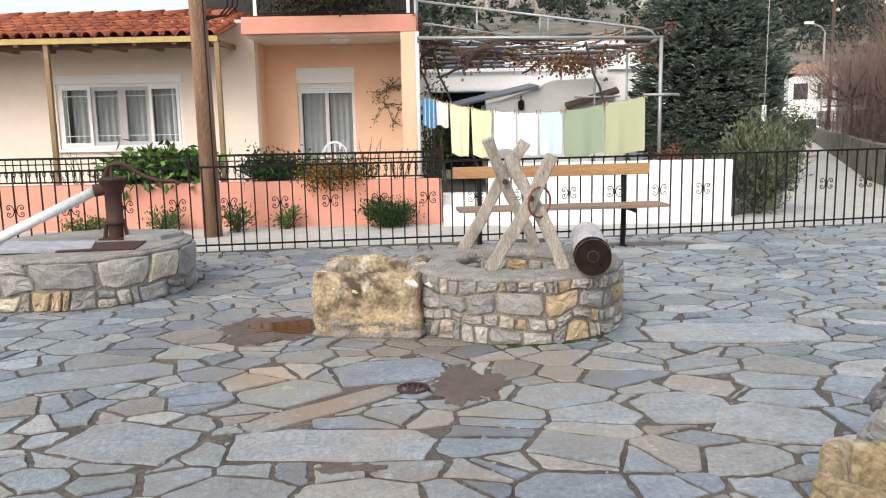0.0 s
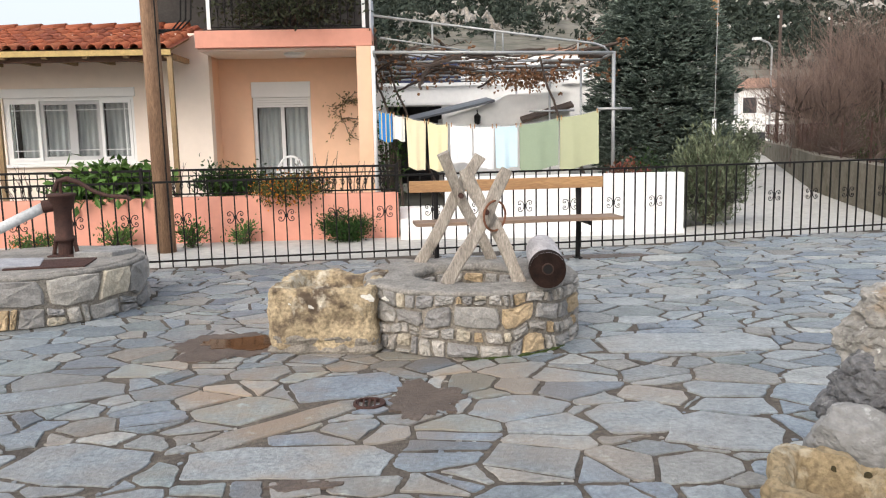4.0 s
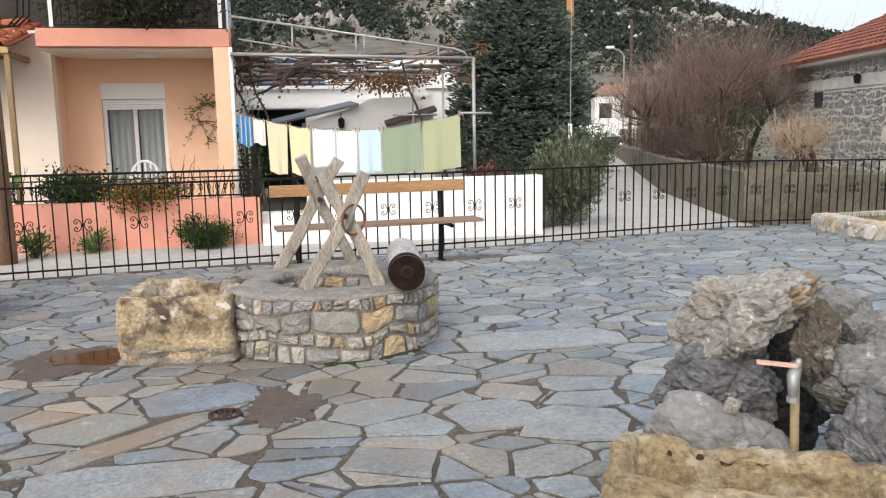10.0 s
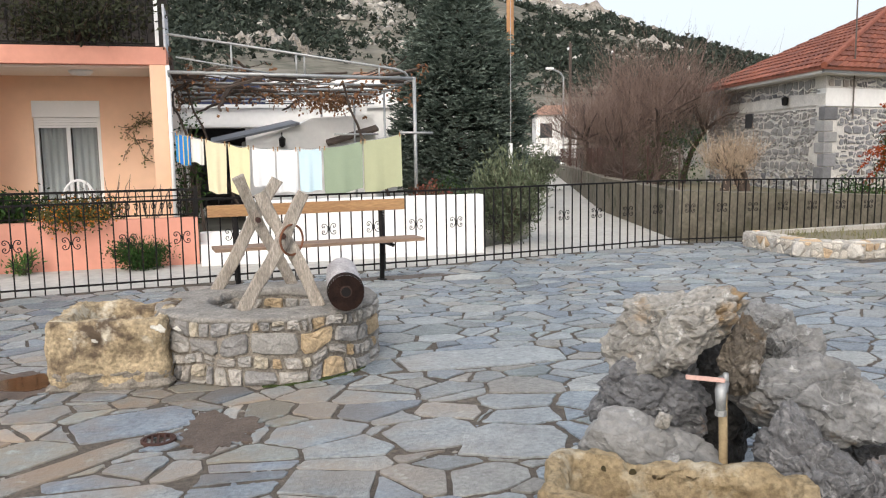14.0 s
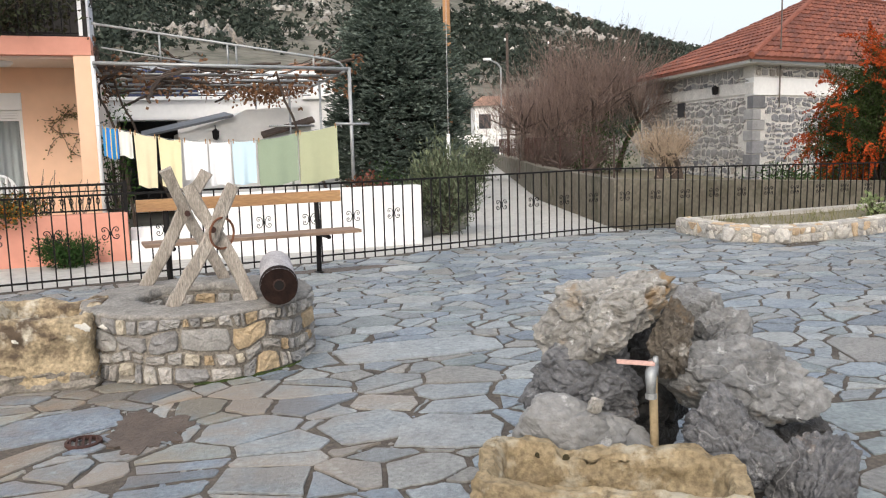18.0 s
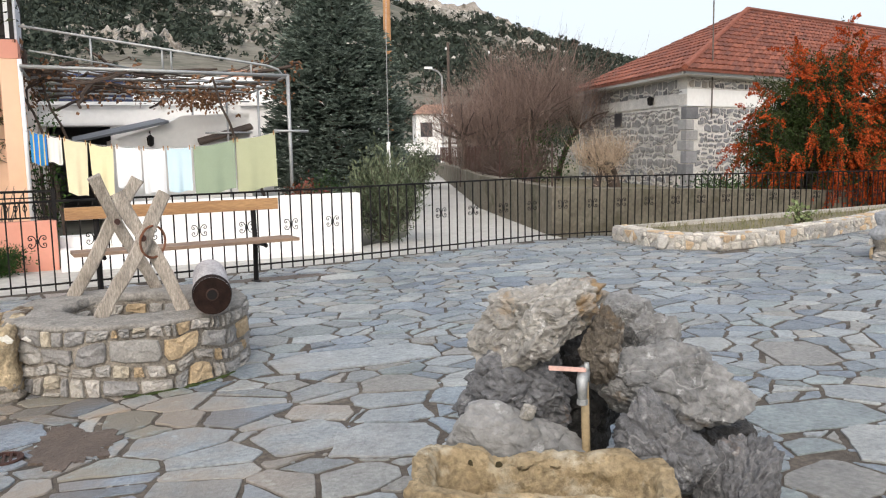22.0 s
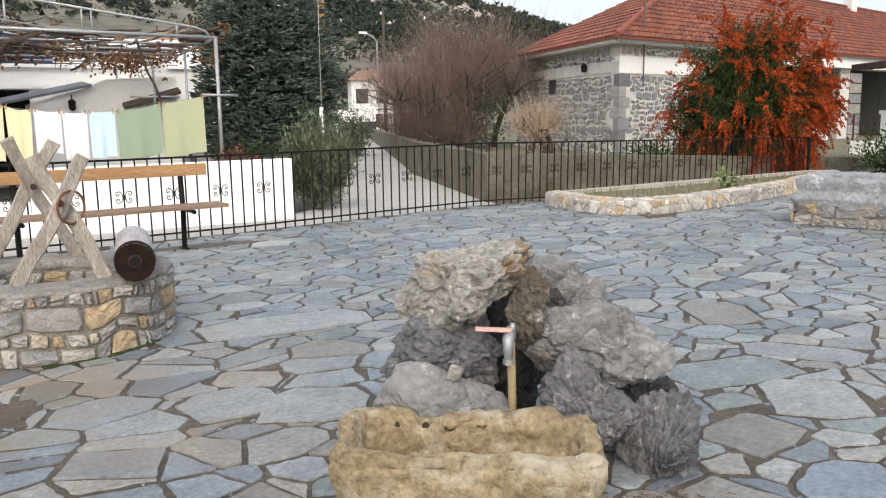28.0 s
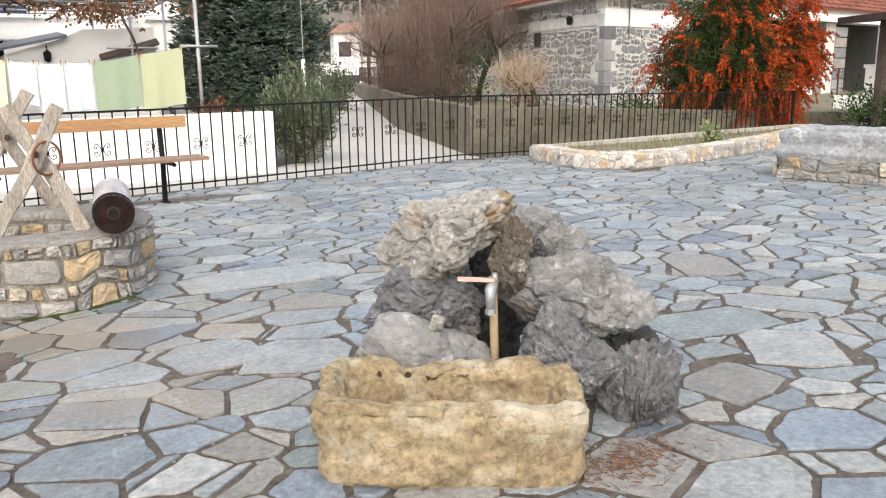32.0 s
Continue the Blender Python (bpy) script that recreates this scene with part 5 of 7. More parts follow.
# ---- blue-green spruce ----
def spruce(c, z0, h, r, seed):
    rng = random.Random(seed)
    t = thing("spruce_tree", (c[0], c[1], z0), "dense dark blue-green spruce behind the laundry", "tree")
    part("trunk", Build().tube([(c[0], c[1], z0), (c[0], c[1], z0 + h)], [0.13, 0.02], 10), BARK, t)
    v, f, v2, f2 = [], [], [], []
    wood = Build()
    z = 0.25
    while z < h - 0.08:
        k = z / h
        reach = r * float(np.interp(z + 0.62, [0, 0.5, 1.9, 2.8, 3.5, 4.1, h], [0.85, 0.98, 1.0, 0.84, 0.52, 0.28, 0.02]))
        n = int(5 + 9 * (1 - k))
        a0 = rng.uniform(0, 6.28)
        for i in range(n):
            a = a0 + 6.283 * i / n + rng.uniform(-0.25, 0.25)
            L = reach * rng.uniform(0.72, 1.12)
            out = Vector((math.cos(a), math.sin(a), 0))
            base = Vector((c[0], c[1], z0 + z + rng.uniform(-0.06, 0.06)))
            lift = rng.uniform(0.20, 0.50) + 0.25 * k
            pts = [base + out * L * s + Vector((0, 0, L * (lift * s - 0.18 * s + 0.25 * s * s * 0.6))) for s in (0, 0.3, 0.6, 0.85, 1.0)]
            wood.tube(pts, [0.018, 0.014, 0.010, 0.007, 0.003], 4, False)
            m = max(3, int(L / 0.075))
            for j in range(m):
                s = 0.18 + 0.82 * (j + rng.random()) / m
                p = base + out * L * s + Vector((0, 0, L * (lift * s - 0.18 * s + 0.15 * s * s)))
                for side in (-1, 0, 1):
                    tw = (out * rng.uniform(0.5, 1.0) + Vector((-out.y, out.x, 0)) * side * rng.uniform(0.6, 1.1) + Vector((0, 0, rng.uniform(-0.1, 0.5)))).normalized()
                    tw = (tw + Vector((0, 0, 0.35 * s))).normalized()
                    tl_ = rng.uniform(0.10, 0.21)
                    for rollk in range(4):
                        upv = (Vector((0, 0, 1)) + rand_dir(rng) * 0.9).normalized()
                        leaf(v, f, p + tw * tl_ * 0.1 * rollk, tw + rand_dir(rng) * 0.22, upv, tl_, 0.042)
        z += 0.12 + 0.10 * (1 - k)
    for k in range(4600):
        z = h * rng.random() ** 1.25 * 0.98
        reach = r * float(np.interp(z, [0, 0.5, 1.9, 2.8, 3.5, 4.1, h], [0.85, 0.98, 1.0, 0.84, 0.52, 0.28, 0.02])) * rng.uniform(0.72, 1.06) * (1 + 0.12 * noise.noise(Vector((z * 2, k, 0))))
        a = rng.uniform(0, 6.283)
        out = Vector((math.cos(a), math.sin(a), 0))
        p = Vector((c[0], c[1], z0 + z + 0.25)) + out * reach
        for j in range(4):
            axis = (out * rng.uniform(0.7, 1.1) + Vector((-out.y, out.x, 0)) * rng.uniform(-0.8, 0.8) + Vector((0, 0, rng.uniform(-0.15, 0.65)))).normalized()
            q0 = p + rand_dir(rng) * 0.09
            flat = (axis.cross(Vector((0, 0, 1))) + rand_dir(rng) * 0.2).normalized()
            tl_ = rng.uniform(0.12, 0.19)
            for side, at_, ln_ in ((0, 0.0, 1.0), (1, 0.1, 0.62), (-1, 0.1, 0.62), (1, 0.45, 0.45), (-1, 0.45, 0.45)):
                leaf(v2, f2, q0 + axis * tl_ * at_, axis + flat * side * 0.85, rand_dir(rng), tl_ * ln_, 0.026)
    part("branchwork", wood, BARK, t)["kind"] = "stuff"
    part("shoot_cover", Build().add(v2, f2), leafmat("spruce_shoots", (0.095, 0.13, 0.105), (0.18, 0.215, 0.18)), t, "pale grey-green shoots")["kind"] = "stuff"
    part("needle_cover", Build().add(v, f), LEAF_DARK, t)["kind"] = "stuff"


spruce((5.24, 16.25), 0.30, 5.0, 1.30, 7)

# ---- bush by the lane, plants along the street ----
shrub("oleander_bush", (4.46, 11.50), 0.54, 1.42, 7500, leafmat("oleander_leaves", (0.055, 0.075, 0.038), (0.17, 0.19, 0.12)), "tall grey-green oleander bush at the lane corner", "bush", 3, 0.095, 0.020, 80, 1.0, clump=0.17)
shrub("broadleaf_shrub", (-3.95, 11.55), 0.60, 0.56, 1500, leafmat("broad_leaves", (0.055, 0.12, 0.025), (0.11, 0.19, 0.045), 0.4), "large-leaved bright green shrub behind the garden railing", "shrub", 5, 0.17, 0.085, 30, -0.25, z0=0.5)
shrub("garden_shrub", (-2.4, 11.5), 0.42, 0.48, 2200, LEAF_DEEP, "dark green shrub behind the garden railing", "shrub", 6, 0.07, 0.03, 20, 0.4, z0=0.5)
shrub("flowering_creeper", (-1.45, 11.12), 0.44, 0.44, 3200, leafmat("creeper_leaves", (0.05, 0.07, 0.02), (0.12, 0.10, 0.035)), "creeper with orange flowers hanging over the salmon wall", "creeper", 7, 0.05, 0.026, 26, -0.3, z0=0.46, extra=(FLOWER, 750, 0.013))
shrub("wall_foot_bush", (-0.70, 10.78), 0.30, 0.40, 3200, LEAF_DEEP, "round dark green bush at the foot of the salmon wall", "bush", 8, 0.045, 0.018, 24, 0.7, z0=-0.02)
shrub("wall_foot_weed", (-2.05, 10.8), 0.16, 0.30, 350, LEAF_GREEN, "green weed at the foot of the salmon wall", "weed", 9, 0.06, 0.022, 10, 0.9, z0=-0.02)
shrub("wall_foot_weed", (-2.66, 10.55), 0.20, 0.36, 500, LEAF_GREEN, "green weed beside the utility pole", "weed", 10, 0.06, 0.022, 12, 0.9, z0=-0.02)
shrub("wall_foot_weed", (-3.70, 10.75), 0.18, 0.36, 450, LEAF_GREEN, "bright green weed at the foot of the salmon wall", "weed", 11, 0.06, 0.024, 12, 0.9, z0=-0.02)
shrub("wall_foot_weed", (-4.75, 10.75), 0.26, 0.24, 500, LEAF_GREEN, "low green weed with orange flowers by the salmon wall", "weed", 12, 0.05, 0.022, 14, 0.5, z0=-0.02, extra=(FLOWER, 40, 0.012))
shrub("red_leaved_plant", (3.35, 11.9), 0.30, 0.55, 500, leafmat("red_leaves", (0.22, 0.04, 0.05), (0.12, 0.08, 0.04)), "red-leaved plant behind the white wall", "plant", 13, 0.06, 0.03, 14, 0.5, z0=0.45)
shrub("low_hedge", (4.05, 12.9), 0.45, 0.8, 1200, LEAF_DEEP, "dark green hedge behind the white wall", "hedge", 14, 0.05, 0.02, 20, 0.5, z0=0.2)
shrub("pale_succulent", (10.15, 8.9), 0.14, 0.32, 160, leafmat("pale_succulent_leaves", (0.17, 0.22, 0.10), (0.24, 0.28, 0.13), 0.5), "pale green succulent in the raised bed", "plant", 15, 0.07, 0.05, 8, 0.8, z0=0.14)
rng = random.Random(4)
for i, (x, z0, h) in enumerate(((-0.95, 0.6, 0.6), (-0.6, 0.6, 0.45), (-1.15, 0.6, 0.42), (-5.0, 0.6, 0.5), (-6.3, 0.6, 0.5), (-3.0, 0.6, 0.5))):
    b = Build()
    for k in range(7):
        b.tube(twig_walk(rng, (x + rng.uniform(-0.06, 0.06), 11.35, z0 - 0.3), (rng.uniform(-0.5, 0.5), rng.uniform(-0.2, 0.2), 1), h + 0.3, 7, 0.22), [0.011, 0.01, 0.009, 0.007, 0.006, 0.005, 0.004, 0.002], 4)
    tagged(part("bare_rose_bush", b, TWIG), "bare pruned twigs behind the garden railing", "bush")
# creeper on the porch wall
b, v, f = Build(), [], []
for k in range(9):
    pts = twig_walk(rng, (-0.62, 13.97, rng.uniform(1.2, 2.2)), (-1, 0, rng.uniform(-0.5, 0.6)), rng.uniform(0.35, 0.75), 8, 0.45)
    pts = [Vector((p.x, 13.975, p.z)) for p in pts]
    b.tube(pts, 0.005, 4)
    for p in pts[1:]:
        for _ in range(3):
            leaf(v, f, p + rand_dir(rng) * 0.05 + Vector((0, -0.02, 0)), rand_dir(rng), rand_dir(rng), 0.05, 0.025)
cr = thing("wall_creeper", (-0.65, 13.9, 1.2), "dry brown creeper on the peach porch wall", "creeper")
part("stem_work", b, TWIG, cr)
part("leaf_cover", Build().add(v, f), leafmat("wilted_leaves", (0.22, 0.15, 0.07), (0.14, 0.13, 0.05)), cr)["kind"] = "stuff"
# plastic chair on the porch
ch = thing("plastic_chair", (-1.63, 12.85, 0.14), "white plastic garden chair on the porch", "chair")
b = Build()
for k in range(9):
    a = math.pi * k / 8
    b.tube([(-1.63 - 0.20 * math.cos(a) * 0.9, 12.72, 0.66), (-1.63 - 0.21 * math.cos(a), 12.66, 0.76 + 0.30 * math.sin(a) + 0.02)], 0.018, 5)
b.tube([(-1.63 - 0.215 * math.cos(math.pi * k / 14), 12.66, 0.76 + 0.31 * math.sin(math.pi * k / 14)) for k in range(15)], 0.02, 6)
part("backrest", b, PVC, ch)
part("seat", Build().box(-1.86, 12.70, 0.55, -1.40, 13.12, 0.58), PVC, ch, bevel=0.01)
for x in (-1.84, -1.42):
    for y in (12.72, 13.10):
        part("leg", Build().tube([(x, y, 0.13), (x, y, 0.56)], 0.02, 6), PVC, ch)
# plants on the balcony
shrub("balcony_plants", (-1.6, 13.0), 1.05, 0.9, 3500, leafmat("dusky_leaves", (0.022, 0.03, 0.014), (0.045, 0.045, 0.025)), "dark potted foliage behind the balcony railing", "plants", 16, 0.09, 0.04, 40, 0.2, z0=2.95)

# ---- pergola, washing line ----
perg = thing("pipe_pergola", (1.5, 14, 0), "galvanised pipe pergola carrying a bare grape vine", "pergola")
PZ = 2.53


def pipe(name, a, b, r=0.022, parent=None, material=None):
    return part(name, Build().tube([a, b], r, 8), material or STEEL, parent or perg, smooth=True)


pipe("front_beam", (-0.32, 12.3, PZ + 0.04), (3.28, 12.3, PZ - 0.02), 0.026)
pipe("front_post", (3.27, 12.3, 0.0), (3.27, 12.3, PZ), 0.028)
pipe("side_beam", (3.28, 12.3, PZ - 0.02), (3.5, 18.0, PZ - 0.05))
pipe("side_beam", (-0.3, 12.3, PZ), (-0.2, 18.0, PZ - 0.05))
for y in (13.3, 14.4, 15.5, 16.6, 17.8):
    pipe("cross_pipe", (-0.28, y, PZ - 0.02), (3.3 + (y - 12.3) * 0.04, y, PZ - 0.04), 0.018)
for x in (0.4, 1.1, 1.8, 2.5):
    pipe("wire", (x, 12.3, PZ), (x, 17.8, PZ - 0.04), 0.006)
for x, y in ((3.38, 15.0), (3.1, 16.6), (2.6, 17.8)):
    pipe("back_post", (x, y, 0.0), (x, y, PZ), 0.022)
part("upper_rail", Build().tube([(-0.3, 12.4, 3.11), (3.0, 12.4, 2.66), (3.15, 12.4, 2.61), (3.22, 12.4, 2.52)], 0.018, 8), STEEL, perg, smooth=True)
pipe("lower_rail", (-0.2, 12.4, 2.79), (1.1, 12.4, 2.58), 0.012)
for x, z in ((0.57, 2.98), (1.5, 2.86), (1.62, 2.85), (2.75, 2.69)):
    pipe("rail_post", (x, 12.4, 2.52), (x, 12.4, z), 0.014)
pipe("line_arm", (3.02, 12.28, 1.69), (3.55, 12.28, 1.68), 0.02)
pipe("line_arm", (2.35, 14.5, 1.72), (3.15, 14.5, 1.72), 0.018)
rng = random.Random(12)
vine = thing("grape_vine", (0.2, 12.8, 0), "leafless grape vine with a few dry leaves on the pergola", "vine")
v, f = [], []
stems = [((0.05, 12.7, 0), (0.1, 0.1, 1)), ((0.9, 13.6, 0), (-0.2, 0, 1)), ((3.25, 13.2, 0), (-0.1, 0, 1))]
for p, d in stems:
    pts = twig_walk(rng, p, d, PZ, 10, 0.18)
    pts[-1].z = PZ
    part("stem", Build().tube(pts, [0.03 - 0.0012 * k for k in range(11)], 6), BARK, vine)
for k in range(84):
    p = (rng.uniform(-0.2, 3.2), rng.uniform(12.4, 17.5), PZ + rng.uniform(-0.03, 0.06))
    d = (rng.choice((-1, 1)), rng.uniform(-0.5, 0.5), 0)
    pts = twig_walk(rng, p, d, rng.uniform(0.7, 1.9), 9, 0.35)
    pts = [Vector((min(3.45, max(-0.3, q.x)), max(12.3, q.y), PZ + (q.z - PZ) * 0.45 + 0.02)) for q in pts]
    r0 = rng.choice((0.008, 0.013, 0.022, 0.036, 0.045))
    part("cane", Build().tube(pts, [r0 * (1 - 0.06 * j) for j in range(10)], 5), BARK, vine)
    for q in pts:
        if rng.random() < 0.22:
            for _ in range(rng.randint(2, 7)):
                leaf(v, f, q + rand_dir(rng) * 0.10 - Vector((0, 0, 0.05)), rand_dir(rng) - Vector((0, 0, 0.8)), rand_dir(rng), rng.uniform(0.05, 0.11), 0.06)
for k in range(500):
    q = Vector((rng.gauss(2.6, 0.35), rng.uniform(15.5, 17.8), PZ - 0.1 + rng.gauss(0, 0.1)))
    leaf(v, f, q, rand_dir(rng) - Vector((0, 0, 0.6)), rand_dir(rng), rng.uniform(0.06, 0.12), 0.06)
part("dry_leaf_cover", Build().add(v, f), LEAF_DRY, vine)["kind"] = "stuff"
shrub("wall_ivy", (-0.12, 12.75), 0.22, 2.2, 900, LEAF_DEEP, "sparse ivy climbing beside the house corner", "ivy", 17, 0.06, 0.035, 24, 0.0)


def line_z(x):
    return float(np.interp(x, [-0.3, 0.1, 0.6, 1.2, 1.8, 2.4, 3.05], [1.72, 1.62, 1.51, 1.455, 1.465, 1.56, 1.67]))


tagged(part("washing_line", Build().tube([(x, 12.0, line_z(x)) for x in np.linspace(-0.32, 3.05, 20)], 0.004, 5), STEEL), "thin washing line strung across the front garden", "washing line")
CLOTH = {"white": (0.86, 0.86, 0.86), "cream": (0.80, 0.71, 0.48), "yellow": (0.82, 0.74, 0.46), "blue": (0.60, 0.76, 0.84), "sage": (0.31, 0.38, 0.27), "olive": (0.45, 0.47, 0.30), "offwhite": (0.82, 0.80, 0.72)}
cm = {k: mat(k + "_cotton", c, tuple(q * 0.95 for q in c), 6, 0.95, 0.15, 120, grain=0.03) for k, c in CLOTH.items()}
stripe = mat("striped_cotton", (0.1, 0.35, 0.6), (0.1, 0.3, 0.55), 6, 0.95, 0.2, 120)
sn = stripe.node_tree
wv = sn.nodes.new("ShaderNodeTexWave")
wv.bands_direction = "X"
wv.inputs["Scale"].default_value, wv.inputs["Distortion"].default_value = 2.6, 0.0
crn = sn.nodes.new("ShaderNodeValToRGB")
crn.color_ramp.interpolation = "CONSTANT"
for i, c in enumerate(((0.04, 0.25, 0.55, 1), (0.75, 0.55, 0.12, 1), (0.03, 0.20, 0.60, 1))):
    if i > 1:
        crn.color_ramp.elements.new(0.66)
    crn.color_ramp.elements[i].position = i * 0.33
    crn.color_ramp.elements[i].color = c
gq = sn.nodes.new("ShaderNodeNewGeometry")
sn.links.new(gq.outputs["Position"], wv.inputs["Vector"])
sn.links.new(wv.outputs[0], crn.inputs[0])
sn.links.new(crn.outputs[0], sn.nodes["Principled BSDF"].inputs["Base Color"])


def washing(x0, x1, drop, key, label, seed, waist=0.0):
    rng = random.Random(seed)
    n, k = 26, 16
    v, f = [], []
    ph = rng.uniform(0, 6)
    for side in (-1, 1):
        for j in range(k + 1):
            s = j / k
            for i in range(n + 1):
                u = i / n
                x = x0 + (x1 - x0) * (u + (0.5 - u) * waist * s * (1 if j else 0))
                z = line_z(x) + 0.008 - drop * s * (1 if side < 0 else 0.93) - 0.02 * math.sin(u * math.pi) * (1 - s) + 0.012 * s * math.sin(u * 7 + ph)
                y = 12.0 + side * (0.008 + 0.02 * s) + 0.014 * s * math.sin(u * 8 + ph) + 0.004 * math.sin(u * 17 + ph * 2) * (0.3 + s)
                v.append((x, y, z))
    w = n + 1
    for q in range(2):
        o = q * (k + 1) * w
        for j in range(k):
            for i in range(n):
                a = (o + j * w + i, o + j * w + i + 1, o + (j + 1) * w + i + 1, o + (j + 1) * w + i)
                f.append(a if q == 0 else a[::-1])
    t = thing("hanging_towel", ((x0 + x1) / 2, 12.0, line_z((x0 + x1) / 2)), label, "towel", "laundry on the line")
    part("cloth", Build().add(v, f), stripe if key == "stripe" else cm[key], t, smooth=True)
    for x in (x0 + 0.02, x1 - 0.02):
        part("clothes_peg", Build().box(x - 0.007, 11.985, line_z(x) - 0.03, x + 0.007, 12.015, line_z(x) + 0.035), BENCHWOOD, t)


washing(-0.25, -0.06, 0.42, "stripe", "blue and yellow striped towel on the washing line", 1)
washing(-0.05, 0.12, 0.36, "offwhite", "small off-white cloth on the washing line", 2)
washing(0.14, 0.43, 0.73, "cream", "long cream shirt hanging on the washing line", 3, 0.16)
washing(0.45, 0.75, 0.69, "yellow", "pale yellow shirt hanging on the washing line", 4, 0.14)
washing(0.78, 1.10, 0.55, "white", "white cloth on the washing line", 5, 0.03)
washing(1.12, 1.42, 0.62, "white", "long white cloth on the washing line", 6, 0.03)
washing(1.44, 1.77, 0.62, "blue", "pale blue patterned cloth on the washing line", 7, 0.05)
washing(1.80, 2.38, 0.70, "sage", "wide sage-green towel on the washing line", 8, 0.03)
washing(2.40, 2.97, 0.78, "olive", "wide olive-green towel on the washing line", 9, 0.0)

# ---- white buildings behind the pergola ----
DARK = mat("dark_interior", (0.05, 0.05, 0.052), (0.035, 0.035, 0.04), 2, 0.9, 0.0)
SLATE = mat("grey_sheet_roof", (0.19, 0.20, 0.22), (0.14, 0.15, 0.165), 3, 0.6, 0.1)
wb = thing("white_house", (1.5, 19, 0), "low whitewashed house with flat roof and deep veranda opening", "house")
part("wall", wall_with_hole(-0.34, 6.5, 0, 2.42, -0.2, 1.05, 0.2, 1.98, 19.0, 0.25), WHITE, wb)
part("roof_slab", Build().box(-0.4, 18.9, 2.425, 6.6, 24, 2.5), WHITE, wb)
part("veranda_back", Build().box(-0.3, 20.2, 0, 1.2, 20.3, 2.4), DARK, wb)
part("lintel", Build().box(-0.3, 18.9, 2.0, 1.8, 18.99, 2.06), WHITE, wb)
an = thing("white_annex", (2.2, 17, 0), "whitewashed lean-to annex with grey sheet roof", "annex")
part("gable_wall", Build().add([(0.95, 17.0, 0), (3.6, 17.0, 0), (3.6, 17.0, 2.18), (2.3, 17.0, 2.12), (1.99, 17.0, 1.97), (0.95, 17.0, 1.66), (0.95, 18.9, 0), (3.6, 18.9, 0), (3.6, 18.9, 2.18), (2.3, 18.9, 2.12), (1.99, 18.9, 1.97), (0.95, 18.9, 1.66)],
     [(0, 1, 2, 3, 4, 5), (11, 10, 9, 8, 7, 6), (0, 5, 11, 6), (1, 7, 8, 2), (2, 8, 9, 3), (3, 9, 10, 4), (4, 10, 11, 5), (0, 6, 7, 1)]), WHITE, an)
part("sheet_roof", Build().add([(0.28, 16.85, 1.64), (2.02, 16.85, 2.02), (2.02, 18.6, 2.14), (0.28, 18.6, 1.76), (0.28, 16.85, 1.60), (2.02, 16.85, 1.97), (2.02, 18.6, 2.09), (0.28, 18.6, 1.72)],
     [(0, 1, 2, 3), (7, 6, 5, 4), (0, 4, 5, 1), (1, 5, 6, 2), (2, 6, 7, 3), (3, 7, 4, 0)]), SLATE, an, "grey sheet roof")
part("wooden_canopy", Build().add([(2.56, 16.7, 1.58), (3.62, 16.7, 1.88), (3.62, 17.0, 1.97), (2.56, 17.0, 1.67), (2.56, 16.7, 1.53), (3.62, 16.7, 1.83), (3.62, 17.0, 1.92), (2.56, 17.0, 1.62)],
     [(0, 1, 2, 3), (7, 6, 5, 4), (0, 4, 5, 1), (1, 5, 6, 2), (2, 6, 7, 3), (3, 7, 4, 0)]), BARK, an, "dark wooden canopy")
part("chimney", Build().box(3.25, 17.3, 2.1, 3.5, 17.55, 2.42), WHITE, an)
lan = part("wall_lantern", Build().lathe([(0.0, 0.20), (0.07, 0.14), (0.06, 0.0), (0.03, -0.03), (0.0, -0.04)], 6, (1.66, 16.9, 1.56)), IRON, an, "black wall lantern, unlit")
part("lantern_arm", Build().tube([(1.66, 16.9, 1.76), (1.66, 16.92, 1.82), (1.66, 17.0, 1.80)], 0.012, 5), IRON, lan)
# further village houses
FARTILE = mat("faded_far_tile", (0.40, 0.24, 0.165), (0.30, 0.175, 0.125), 1.5, 0.9, 0.2, 20)


def far_house(c, w, d, h, rz, roof, label, windows=2):
    t = thing("distant_house", (*c, 0), label, "house", "village houses on the slope")
    m = pose(*c, 0, 0, 0, rz)
    z0 = hill_height(math.hypot(c[0], c[1]), math.degrees(math.atan2(c[0], c[1]))) - 1.0
    part("wall_block", Build().box(-w / 2, -d / 2, z0, w / 2, d / 2, z0 + h + 1, m), WHITE, t)
    zt = z0 + h + 1
    o = 0.3
    if roof:
        part("roof", Build().add([m @ Vector(p) for p in ((-w / 2 - o, -d / 2 - o, zt), (w / 2 + o, -d / 2 - o, zt), (w / 2 + o, d / 2 + o, zt), (-w / 2 - o, d / 2 + o, zt), (-w / 4, 0, zt + d * 0.22), (w / 4, 0, zt + d * 0.22))],
             [(0, 1, 5, 4), (1, 2, 5), (2, 3, 4, 5), (3, 0, 4), (3, 2, 1, 0)]), FARTILE, t, "terracotta tile roof")
    for k in range(windows):
        x = -w / 2 + w * (k + 0.5) / windows
        wn_ = part("window", Build().box(x - 0.5, -d / 2 - 0.04, zt - 1.9, x + 0.5, -d / 2 + 0.02, zt - 0.7, m), DARK, t, "dark window")
        part("sill", Build().box(x - 0.6, -d / 2 - 0.10, zt - 2.0, x + 0.6, -d / 2 - 0.01, zt - 1.905, m), WHITE, wn_)


